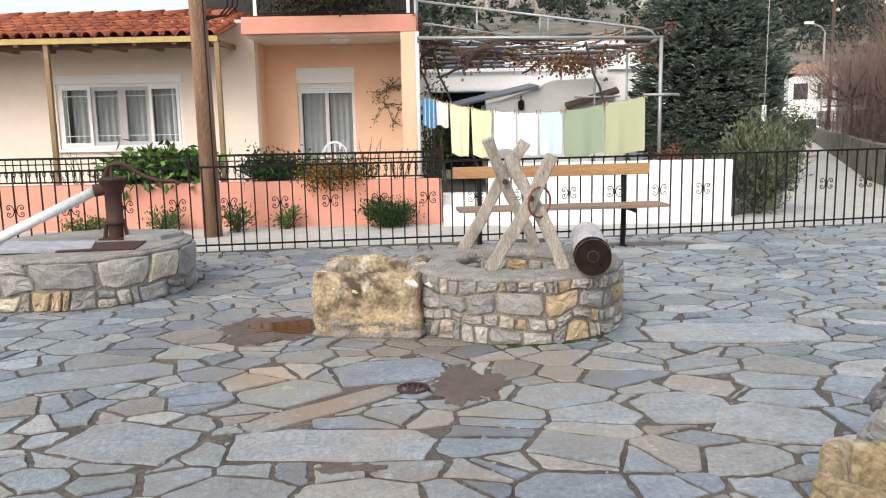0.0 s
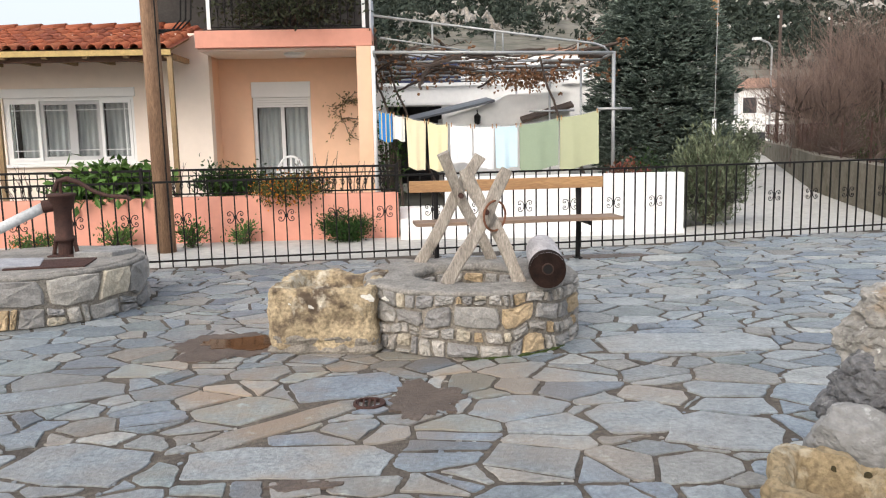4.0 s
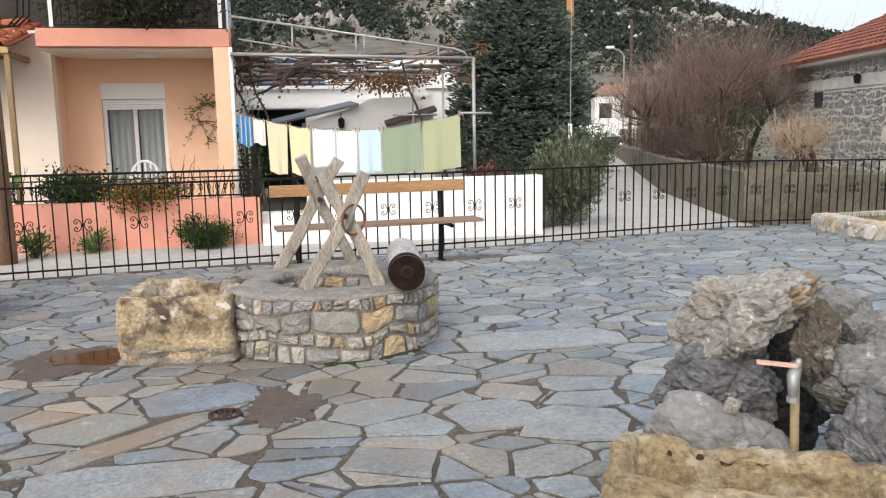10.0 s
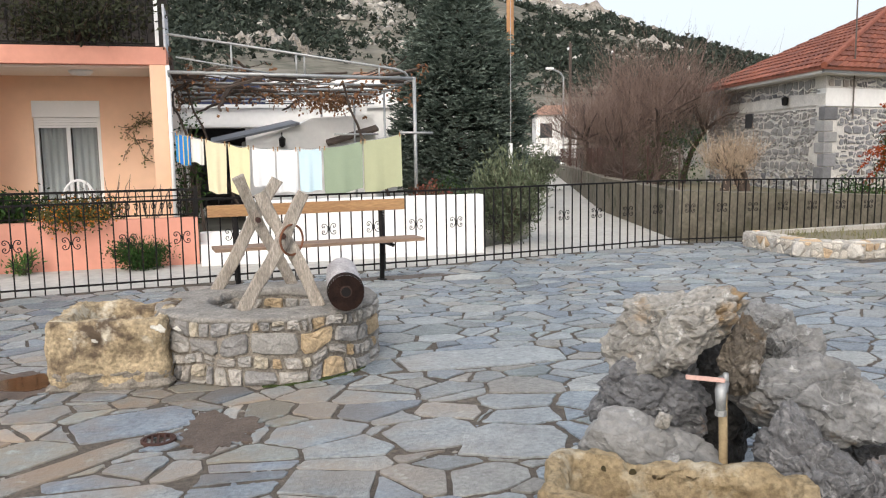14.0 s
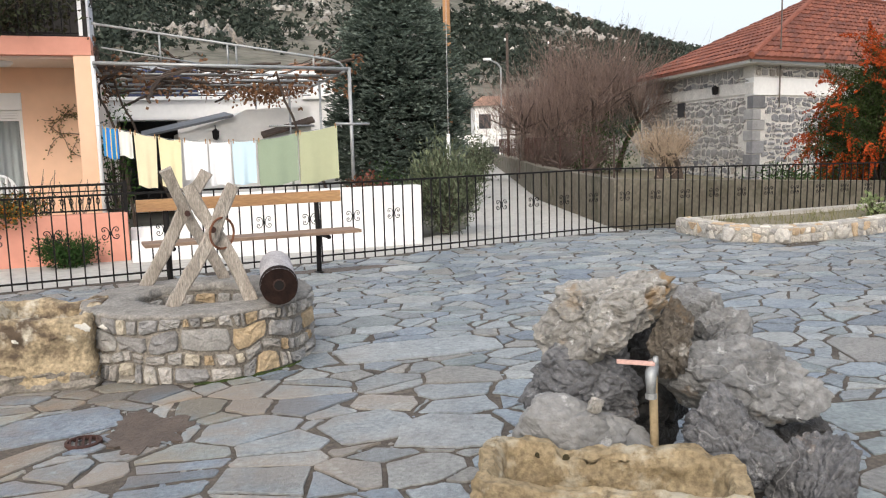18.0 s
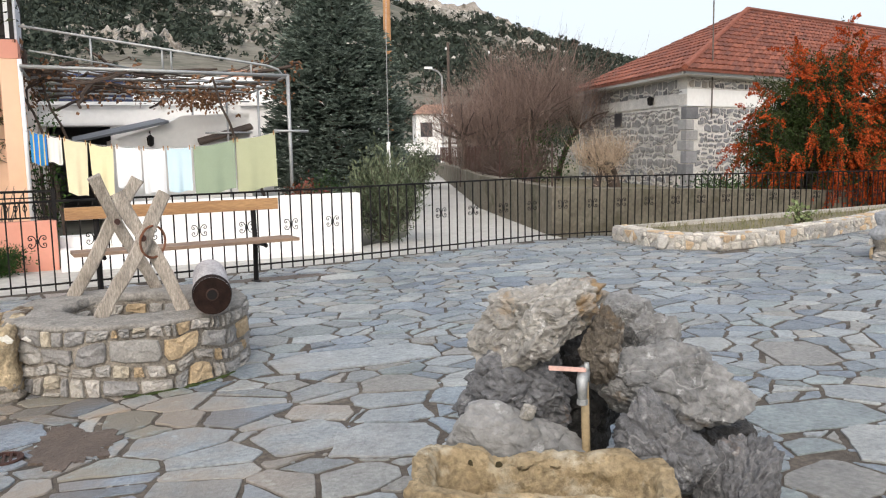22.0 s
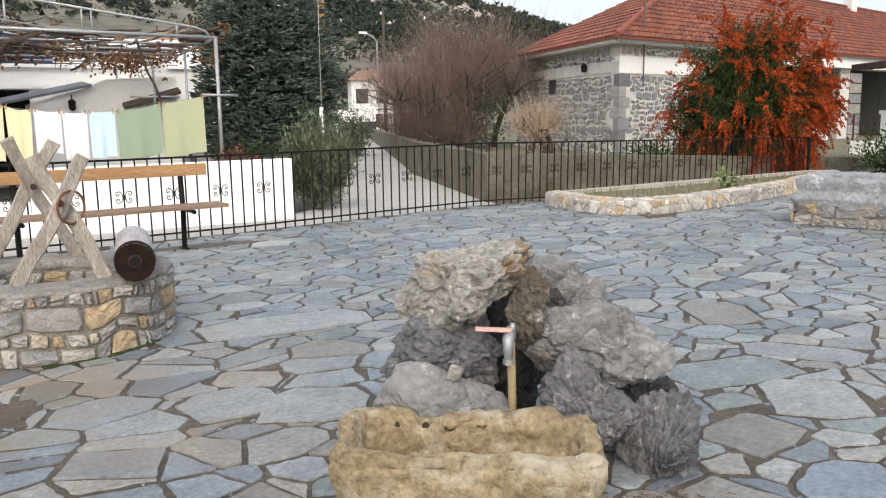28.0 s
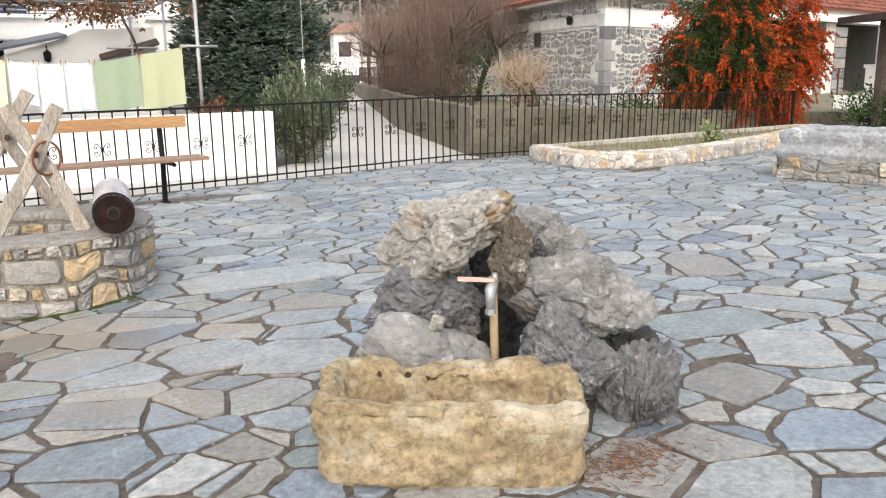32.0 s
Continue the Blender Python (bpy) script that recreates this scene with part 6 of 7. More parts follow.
for c, w, d, h, rz, roof in (((7.0, 36), 3.4, 4, 2.3, -8, True), ((13.2, 78), 3.0, 4, 4.5, -8, True), ((3.5, 27), 4.7, 4, 3.62, 2, False), ((6.4, 31.5), 2.3, 4, 3.6, 0, True), ((29.0, 65), 3.4, 4, 3.4, -18, True), ((20.0, 47), 2.6, 3, 1.7, -18, False), ((10.5, 50), 6, 5, 3.4, 0, True), ((14.5, 60), 8, 6, 4, -10, True), ((3.0, 47), 5, 4, 3.4, 4, True)):
    far_house(c, w, d, h, rz, roof, "whitewashed village house with terracotta roof" if roof else "flat-roofed whitewashed village house")
solar = thing("solar_heater", (0.9, 24.2, 2.6), "dark solar water-heater panel on a flat roof", "solar panel")
part("panel", Build().box(-0.9, -0.05, 0, 0.9, 0.05, 1.2, pose(0.95, 23.9, 2.5, 40, 0, 0)), mat("solar_glass", (0.03, 0.04, 0.09), (0.05, 0.06, 0.11), 3, 0.2, 0.0), solar, "dark blue glass panel")
part("tank", Build().tube([(0.1, 24.7, 3.45), (1.6, 24.7, 3.45)], 0.22, 14), STEEL, solar, smooth=True)


# ---- retaining wall, stone house ----
rw = thing("retaining_wall", (10, 13, 0), "stained old concrete retaining wall along lane and yard", "wall")
LW = [(6.95, 10.75), (8.75, 16.8), (11.9, 24.6), (19.1, 42.6)]
ZT = [0.74, 0.74, 0.72, 0.55]
for i in range(3):
    (xa, ya), (xb, yb) = LW[i], LW[i + 1]
    part("lane_wall", Build().add([(xa, ya, -0.1), (xb, yb, -0.1), (xb + 0.28, yb - 0.1, -0.1), (xa + 0.28, ya + (0.0 if i else 0.0), -0.1), (xa, ya, ZT[i]), (xb, yb, ZT[i + 1]), (xb + 0.28, yb - 0.1, ZT[i + 1]), (xa + 0.28, ya, ZT[i])],
         [(0, 3, 2, 1), (4, 5, 6, 7), (0, 1, 5, 4), (1, 2, 6, 5), (2, 3, 7, 6), (3, 0, 4, 7)]), OLDWALL, rw)
part("front_wall", Build().add([(6.954, 10.75, -0.3), (18, 11.6, -0.3), (18, 11.85, -0.3), (7.2, 11.0, -0.3), (6.954, 10.75, 0.738), (18, 11.6, 0.22), (18, 11.85, 0.22), (7.2, 11.0, 0.738)],
     [(0, 3, 2, 1), (4, 5, 6, 7), (0, 1, 5, 4), (1, 2, 6, 5), (2, 3, 7, 6), (3, 0, 4, 7)]), OLDWALL, rw)
tagged(part("garden_soil", Build().slab([(7.15, 11.1), (18, 11.8), (26, 11.0), (40, 40), (19.3, 42), (12.1, 24.5), (8.95, 16.7)], -0.1, 0.25), EARTH), "dry garden ground above the retaining wall", "ground", kind="structure")
wf = thing("wire_fence", (9, 16, 0.7), "rusty posts and wires on the retaining wall", "fence")
for k in range(14):
    s = 0.3 + k * 2.1
    y = 10.9 + s * 0.93
    x = float(np.interp(y, [p[1] for p in LW], [p[0] for p in LW])) + 0.14
    part("post", Build().tube([(x, y, 0.6), (x, y, 1.42)], 0.016, 6), RUST if k % 3 else BARK, wf)
for z in [0.8 + 0.075 * k for k in range(9)]:
    part("wire", Build().tube([(p[0] + 0.14, p[1], z) for p in LW], 0.0022, 3), RUST, wf)

net = Build()
for k in range(330):
    y = 10.9 + 0.085 * k
    x = float(np.interp(y, [p[1] for p in LW], [p[0] for p in LW])) + 0.14
    net.tube([(x, y, 0.74), (x, y, 1.40)], 0.0024, 3, False)
part("netting", net, RUST, wf, "rusty wire netting")["kind"] = "stuff"

C, U, V = Vector((14.2, 16.1, 0)), Vector((0.975, 0.222, 0)), Vector((0.235, 0.972, 0))
Z = Vector((0, 0, 1))
LU, LV, ZE = 25.0, 7.6, 3.02
sh = thing("stone_house", (18, 19, 0), "grey rubble-stone house with pale mortar and hipped tile roof", "house")


def hb(u0, v0, z0, u1, v1, z1):
    """A block in the stone house's own directions."""
    b = Build()
    pts = [C + U * u + V * v + Z * z for z in (z0, z1) for u, v in ((u0, v0), (u1, v0), (u1, v1), (u0, v1))]
    return b.add(pts, [(0, 3, 2, 1), (4, 5, 6, 7), (0, 1, 5, 4), (1, 2, 6, 5), (2, 3, 7, 6), (3, 0, 4, 7)])


PALEMORTAR = mat("pale_pointing", (0.74, 0.71, 0.66), (0.56, 0.54, 0.50), 2.5, 0.95, 0.5, 40)
HOUSESTONE = tones(mat("house_stone", (0.90, 0.88, 0.86), (0.62, 0.61, 0.60), 4, 0.92, 0.5, 24, rnd=0.16), [(0.31, 0.315, 0.33), (0.44, 0.44, 0.44), (0.26, 0.265, 0.28), (0.37, 0.365, 0.36), (0.47, 0.435, 0.39)])
part("end_wall", hb(0.02, 0.02, 0, 0.42, LV, ZE), PALEMORTAR, sh, "stone end wall in pale mortar")
part("front_wall", hb(0.42, 0.02, 0, 5.6, 0.42, ZE), PALEMORTAR, sh, "stone front wall in pale mortar")
# the veranda's shade is put into this wall's dark colour
part("veranda_back", hb(5.6, 3.6, 0, LU, 3.9, ZE), mat("shade_dark_veranda_plaster", (0.065, 0.06, 0.05), (0.04, 0.037, 0.032), 2, 0.9, 0.2), sh, "veranda wall coloured dark for the roof's shade")
part("veranda_window", hb(16.0, 3.52, 1.0, 17.6, 3.6, 2.2), DARK, sh, "dark veranda window")
part("veranda_beam", hb(5.6, -0.30, 2.72, LU, 0.35, ZE), WHITE, sh)
part("veranda_wing", hb(12.9, 0.0, 0, 13.72, 0.35, 2.70), PALEMORTAR, sh, "pale plastered wing wall")
for k in range(7):
    part("pillar_stone", hb(13.73, -0.03, 0.02 + 0.37 * k, 14.75, 0.40, 0.36 + 0.37 * k), HOUSESTONE, sh, bevel=0.02)
for u in (8.0, 10.4):
    part("veranda_pillar", hb(u, 0.05, 0, u + 0.35, 0.35, 2.45), WHITE, sh)
part("veranda_wall", hb(5.6, 0.05, 0, 12.29, 0.25, 0.95), WHITE, sh)
part("rear_wall", hb(0.42, LV - 0.4, 0, LU, LV, ZE), PALEMORTAR, sh)
part("plaster_band", hb(-0.015, 0.0, 2.34, 0.5, LV, 2.60), PALEMORTAR, sh, "pale plaster band")
part("plaster_band", hb(0.0, -0.02, 2.30, 5.6, 0.43, 2.72), WHITE, sh, "pale plaster band")
part("gutter", hb(-0.38, -0.40, ZE + 0.02, LU, -0.28, ZE + 0.12), STEEL, sh, "grey gutter")
part("gutter", hb(-0.40, -0.28, ZE + 0.02, -0.28, LV, ZE + 0.12), WHITE, sh, "white painted gutter")
part("soffit", hb(-0.36, -0.36, ZE, LU, LV, ZE + 0.03), WHITE, sh)
BARKGREY = mat("grey_brown_metal", (0.16, 0.13, 0.11), (0.10, 0.085, 0.075), 8, 0.7, 0.1, 60)
up_ = part("roof_aerial_mast", Build().tube([C + U * 0.95 - V * 0.1 + Z * 2.0, C + U * 0.95 - V * 0.1 + Z * 4.9], 0.018, 6), BARKGREY, sh, "thin grey-brown mast on the wall")
wl = C - U * 0.12 + V * 1.9 + Z * 2.5
part("wall_lantern", Build().lathe([(0.0, 0.16), (0.09, 0.10), (0.07, -0.08), (0.0, -0.1)], 8, tuple(wl)), IRON, sh, "dark wall lamp, unlit")
part("vent_window", hb(-0.03, 4.0, 1.9, 0.03, 4.5, 2.3), DARK, sh, "small dark window")
# quoins and rubble
rng = random.Random(31)
k = 0
z = 0.1
while z < 2.25:
    h = rng.uniform(0.24, 0.36)
    a, b2 = (0.46, 0.28) if k % 2 else (0.30, 0.46)
    part("quoin", hb(-0.012, -0.012, z, a, b2, min(z + h - 0.02, 2.28)), HOUSESTONE, sh, bevel=0.012)
    z += h
    k += 1
def stones_between(u0, w, z0, z1, left, size, seed, n):
    polys = courses(w, z1 - z0, size, seed, 0.036, 1.45, 0.10)
    if left:
        place = lambda u, v, d: tuple(C + V * (u0 + u) - U * (d - 0.022) + Z * (z0 + v))
    else:
        place = lambda u, v, d: tuple(C + U * (u0 + u) - V * (d - 0.022) + Z * (z0 + v))
    if not left:
        polys = [p[::-1] for p in polys]
    facing(n, polys, place, 0.03, seed, HOUSESTONE, sh)


stones_between(0.38, 7.0, 0.16, 2.28, True, 0.165, 81, 150)
stones_between(0.1, 7.3, 2.62, 3.0, True, 0.17, 82, 40)
stones_between(0.38, 4.7, 0.16, 2.28, False, 0.165, 83, 80)
stones_between(0.1, 5.0, 2.74, 3.0, False, 0.15, 84, 25)
# hipped roof of flat tiles in courses
E0, E1 = (-0.45, -0.45), (LU, LV + 0.4)
APU, APV, APZ = 6.1, 3.75, 5.72
ZR = ZE + 0.13


def roof_face(pa, pb, pc, pd, rows_, name, lab):
    """Courses of tiles on the slope from eave pa-pb to ridge pd-pc."""
    b, single = Build(), 0
    nrm = (pb - pa).cross(pd - pa).normalized()
    if nrm.z < 0:
        nrm = -nrm
    part("roof_slope", Build().add([pa, pb, pc, pd, pa - Z * 0.06, pb - Z * 0.06, pc - Z * 0.06, pd - Z * 0.06], [(0, 1, 2, 3), (7, 6, 5, 4), (0, 4, 5, 1)]), ROOFTILE, sh, lab)
    for r in range(rows_):
        s0, s1 = r / rows_, (r + 1.12) / rows_
        s1 = min(1.0, s1)
        a0, b0, a1, b1 = pa.lerp(pd, s0), pb.lerp(pc, s0), pa.lerp(pd, s1), pb.lerp(pc, s1)
        n = max(1, int((b0 - a0).length / 0.24))
        for i in range(n):
            g = 0.04
            p = [a0.lerp(b0, (i + g) / n), a0.lerp(b0, (i + 1 - g) / n), a1.lerp(b1, (i + 1 - g) / n), a1.lerp(b1, (i + g) / n)]
            lift = rng.uniform(0.03, 0.042)
            q = [p[0] + nrm * lift, p[1] + nrm * lift, p[2] + nrm * 0.008, p[3] + nrm * 0.008]
            m0, m1 = p[0].lerp(p[1], 0.5) + nrm * (lift + 0.018), p[3].lerp(p[2], 0.5) + nrm * 0.026
            v = [q[0], m0, q[1], q[2], m1, q[3], p[0], p[1]]
            f = [(0, 1, 4, 5), (1, 2, 3, 4), (6, 7, 2, 1, 0)]
            if r < 5 and single < 110 and i < 24:
                part("roof_tile", Build().add(v, f), ROOFTILE_ONE, sh)
                single += 1
            else:
                b.add(v, f)
    part(name, b, ROOFTILE, sh)["kind"] = "stuff"


P = lambda u, v, z: C + U * u + V * v + Z * z
roof_face(P(E0[0], E1[1], ZR), P(E0[0], E0[1], ZR), P(APU, APV, APZ), P(APU, APV + 0.3, APZ), 15, "end_tiling", "hip slope of old clay tiles")
roof_face(P(E0[0], E0[1], ZR), P(E1[0], E0[1], ZR), P(LU, APV, APZ), P(APU, APV, APZ), 16, "front_tiling", "front slope of old clay tiles")
part("hip_cap", Build().tube([P(E0[0], E0[1], ZR + 0.03), P(APU, APV, APZ + 0.04)], 0.075, 8), ROOFTILE_ONE, sh, "hip tiles bedded in mortar")
part("ridge_cap", Build().tube([P(APU, APV, APZ + 0.04), P(LU, APV, APZ + 0.04)], 0.075, 8), ROOFTILE_ONE, sh)
part("chimney", hb(19.4, 3.4, 5.3, 19.95, 3.95, 6.95), WHITE, sh, "white chimney")
part("flue_cap", Build().lathe([(0.0, 7.32), (0.20, 7.26), (0.22, 7.12), (0.12, 7.08), (0.12, 6.94), (0.0, 6.94)], 12, (C + U * 19.67 + V * 3.67).to_tuple()), STEEL, sh, "metal flue cap")

# ---- garden wall and gate pillar right of the railing ----
gp = thing("white_gate_pillar", (16.3, 10.3, 0), "white plastered gate pillar with a flat cap beside the shelter", "pillar")
part("shaft", Build().box(-0.05, -0.2, -0.05, 0.75, 0.2, 1.22, pose(16.2, 10.35, 0, 0, 0, -57)), WHITE, gp)
part("cap", Build().box(-0.09, -0.24, 1.22, 0.79, 0.24, 1.29, pose(16.2, 10.35, 0, 0, 0, -57)), WHITE, gp)
gw = thing("low_garden_wall", (18.5, 12.6, 0), "low whitewashed garden wall with a wire mesh fence", "wall")
GA, GB = (18.33, 12.54), (18.72, 11.95)
gd = math.degrees(math.atan2(GB[1] - GA[1], GB[0] - GA[0]))
part("wall", Build().box(0, -0.1, -0.1, 2.6, 0.1, 0.57, pose(*GA, 0, 0, 0, gd)), WHITE, gw)
for k in range(4):
    part("mesh_post", Build().tube([pose(*GA, 0, 0, 0, gd) @ Vector((0.05 + 0.8 * k, 0, 0.57 - 0.1)), pose(*GA, 0, 0, 0, gd) @ Vector((0.05 + 0.8 * k, 0, 0.57 + 0.62))], 0.02, 6), RUST, gw)
for k in range(30):
    part("mesh_wire", Build().tube([pose(*GA, 0, 0, 0, gd) @ Vector((0.05 + 0.083 * k, 0, 0.57)), pose(*GA, 0, 0, 0, gd) @ Vector((0.05 + 0.083 * k, 0, 0.57 + 0.6))], 0.004, 3), RUST, gw)
for k in range(7):
    part("mesh_wire", Build().tube([pose(*GA, 0, 0, 0, gd) @ Vector((0.05, 0, 0.57 + 0.09 * k)), pose(*GA, 0, 0, 0, gd) @ Vector((2.5, 0, 0.57 + 0.09 * k))], 0.004, 3), RUST, gw)

# ---- fire-thorn bush with orange berries ----
def firethorn(c, r, z0, h, seed):
    rng = random.Random(seed)
    t = thing("firethorn_bush", (c[0], c[1], z0), "huge evergreen firethorn covered in orange-red berries behind the railing", "bush")
    wood, lv, lf, bb = Build(), [], [], Build()
    core = Vector((c[0], c[1], z0 + h * 0.45))

    def berries(p, run, L, n, fat):
        """One drooping spray of berries."""
        for _ in range(n):
            g = rng.random()
            q = p + run * L * g - Vector((0, 0, 0.32 * L * g * g)) + rand_dir(rng) * fat * rng.random() * (1.15 - 0.75 * g)
            w = rng.uniform(0.011, 0.021)
            bb.add([q + Vector((w, 0, 0)), q + Vector((-w, 0, 0)), q + Vector((0, w, 0)), q + Vector((0, -w, 0)), q + Vector((0, 0, w)), q + Vector((0, 0, -w))],
                   [(0, 2, 4), (2, 1, 4), (1, 3, 4), (3, 0, 4), (2, 0, 5), (1, 2, 5), (3, 1, 5), (0, 3, 5)])

    for k in range(300):
        a = rng.uniform(0, 6.283)
        el = rng.uniform(-0.8, 1.45)
        reach = rng.uniform(0.62, 1.02) * (1 + 0.16 * noise.noise(Vector((math.cos(a) * 2, math.sin(a) * 2, el * 2))))
        tip = core + Vector((math.cos(a) * math.cos(el) * r, math.sin(a) * math.cos(el) * r, math.sin(el) * h * 0.50)) * reach
        long = rng.random() < 0.13
        if long:
            tip += (tip - core) * 0.20 + Vector((0, 0, 0.30))
        tip.z = max(z0 + 0.1, tip.z)
        root = Vector((c[0] + rng.uniform(-0.3, 0.3), c[1] + rng.uniform(-0.3, 0.3), z0))
        mid = root.lerp(tip, 0.55) + Vector((0, 0, 0.25 * h * rng.random()))
        wood.tube([root, mid, tip], [0.022, 0.013, 0.004], 4, False)
        side = (tip - core).normalized()
        berry = 0.49 + 0.58 * side.x - 0.15 * side.y - 0.50 * side.z + rng.uniform(-0.40, 0.40) + (0.7 if long else 0.0)
        for s in range(9):
            p = mid.lerp(tip, s / 8.0) - Vector((0, 0, 0.10 * (s / 8) ** 2))
            for _ in range(10 if long and s > 5 else 26):
                leaf(lv, lf, p + rand_dir(rng) * rng.uniform(0.03, 0.20), rand_dir(rng) + side * 0.4, rand_dir(rng), rng.uniform(0.045, 0.08), 0.026)
            if berry > 0.12 and s > 2:
                run = (side * rng.uniform(0.3, 1) + rand_dir(rng) * 0.5 + Vector((0, 0, rng.uniform(-1.0, 0.15)))).normalized()
                berries(p, run, rng.uniform(0.28, 0.62), int(72 * min(1.3, 0.35 + berry)), 0.085)
    lv = [Vector((p.x, max(p.y, fence_y(p.x) + 0.07 + 0.06 * noise.noise(p * 9)), p.z)) for p in lv]
    bb.v = [(p[0], max(p[1], fence_y(p[0]) + 0.05 + 0.06 * noise.noise(Vector(p) * 9)), p[2]) for p in bb.v]
    part("branchwork", wood, BARK, t)["kind"] = "stuff"
    part("leaf_cover", Build().add(lv, lf), leafmat("firethorn_leaves", (0.018, 0.036, 0.010), (0.05, 0.065, 0.02)), t)["kind"] = "stuff"
    part("berry_cover", bb, BERRY, t, "clusters of orange-red berries")["kind"] = "stuff"


firethorn((14.36, 12.1), 1.74, -0.1, 3.45, 5)


# ---- bare brown trees by the lane, reeds ----
def brush(name, c, rx, ry, h, n, material, label, category, seed, z0=0.2, trunks=5, thick=0.0052):
    rng = random.Random(seed)
    t = thing(name, (c[0], c[1], z0), label, category)
    b, tr = Build(), Build()
    heads = []
    for k in range(trunks):
        p = Vector((c[0] + rng.uniform(-0.7, 0.7) * rx, c[1] + rng.uniform(-0.7, 0.7) * ry, z0))
        pts = twig_walk(rng, p, (rng.uniform(-0.3, 0.3), rng.uniform(-0.3, 0.3), 1), h * 0.45, 6, 0.25)
        part("trunk", Build().tube(pts, [0.12, 0.11, 0.10, 0.09, 0.08, 0.07, 0.06], 7), BARK, t)
        heads += pts[2:]
        for _ in range(6):
            q = twig_walk(rng, pts[-1], (rng.uniform(-1, 1), rng.uniform(-1, 1), rng.uniform(0.3, 1)), h * 0.35, 5, 0.3)
            tr.tube(q, [0.05, 0.04, 0.032, 0.025, 0.02, 0.012], 5, False)
            heads += q[1:]
    if tr.v:
        part("limb_work", tr, BARK, t)
    for k in range(n):
        q = rng.choice(heads)
        p = q + Vector((rng.gauss(0, 0.2) * rx, rng.gauss(0, 0.2) * ry, rng.gauss(0, 0.07) * h))
        p.z = max(z0 + 0.1, p.z)
        out = Vector((p.x - c[0], p.y - c[1], 0)) * 0.28 / max(rx, 0.1)
        L = h * rng.choice((rng.uniform(0.08, 0.22), rng.uniform(0.12, 0.42)))
        pts = twig_walk(rng, p, out + Vector((rng.gauss(0, 0.5), rng.gauss(0, 0.5), rng.uniform(0.2, 1.5))), L, 3, 0.22, 0.08)
        b.tube(pts, [thick, thick * 0.8, thick * 0.6, thick * 0.3], 3, False)
    part("twig_mass", b, material, t)["kind"] = "stuff"


brush("bare_tree", (12.0, 22.6), 1.5, 1.3, 3.3, 3200, TWIG, "bare reddish-brown tree thicket above the lane wall", "tree", 3)
brush("bare_tree", (14.2, 23.0), 1.8, 1.3, 4.5, 3900, TWIG, "bare reddish-brown tree thicket beside the stone house", "tree", 4)
brush("bare_tree", (16.5, 31.0), 1.8, 1.6, 4.2, 3500, TWIG, "bare reddish-brown tree thicket up the lane", "tree", 5)
brush("dry_reeds", (12.6, 16.9), 0.75, 0.6, 1.6, 1300, TWIG_PALE, "pale dry reed clump before the stone house", "reeds", 6, 0.2, 3, 0.006)
DEADWOOD = mat("dark_dead_twigs", (0.085, 0.065, 0.05), (0.05, 0.038, 0.03), 4, 0.9, 0.0, island=0.3)
brush("dry_undergrowth", (9.75, 17.4), 0.7, 1.3, 1.35, 480, DEADWOOD, "dark tangled dry undergrowth behind the wire fence", "undergrowth", 31, 0.2, 4, 0.006)
brush("dry_undergrowth", (10.9, 20.2), 0.7, 1.3, 1.4, 480, DEADWOOD, "dark tangled dry undergrowth along the lane wall", "undergrowth", 32, 0.2, 4, 0.006)
brush("dry_undergrowth", (12.2, 23.4), 0.7, 1.3, 1.5, 480, DEADWOOD, "dark tangled dry undergrowth beneath the bare trees", "undergrowth", 33, 0.2, 4, 0.006)
shrub("ivy_thicket", (13.6, 22.8), 1.4, 1.9, 3500, LEAF_DEEP, "dark ivy thicket under the bare trees", "thicket", 18, 0.09, 0.06, 40, 0.2, z0=0.1)
shrub("lane_bush", (11.05, 25.6), 0.65, 1.7, 2600, LEAF_OLIVE, "green bush at the far end of the lane", "bush", 19, 0.10, 0.05, 24, 0.4, z0=0.0)
shrub("porch_plants", (15.6, 9.6), 0.8, 1.1, 1500, LEAF_DEEP, "green garden plants near the firethorn", "plants", 20, 0.10, 0.04, 30, 0.6, z0=-0.1)
shrub("wall_top_plants", (12.0, 12.4), 0.7, 0.55, 900, LEAF_DEEP, "low green plants above the retaining wall", "plants", 21, 0.07, 0.03, 24, 0.6, z0=0.2)

# ---- further poles and lamps ----
for c, h, lab in (((9.3, 23.9), 8.5, "orange-brown wooden utility pole behind the spruce"), ((19.2, 40.8), 7.0, "grey-brown utility pole along the lane"), ((23.6, 44.2), 7.3, "grey-brown utility pole beyond the trees")):
    t = thing("utility_pole", (*c, 0), lab, "pole")
    part("shaft", Build().tube([(*c, -0.2), (*c, h)], [0.125, 0.105] if c[0] < 10 else [0.09, 0.075], 12), mat("orange_pole_wood", (0.46, 0.25, 0.11), (0.36, 0.19, 0.085), 3, 0.8, 0.2) if c[0] < 10 else BARK, t, smooth=True)
    part("insulator", Build().lathe([(0.0, -0.1), (0.05, -0.08), (0.06, 0.0), (0.03, 0.06), (0.0, 0.08)], 8, (c[0] - 0.12, c[1], h - 0.3)), PVC, t)
guy = thing("guy_wire", (5.72, 14.6, 0), "steel guy wire with grey guard tube", "wire")
part("wire", Build().tube([(5.72, 14.6, 0.0), (5.74, 14.6, 3.6), (9.28, 23.8, 6.6)], 0.007, 4), STEEL, guy)
part("guard", Build().tube([(5.72, 14.6, 0.85), (5.725, 14.6, 1.52)], 0.04, 8), PVC, guy)
lamp = thing("street_lamp", (18.2, 41.0, 0), "street lamp on a curved arm, unlit", "street lamp")
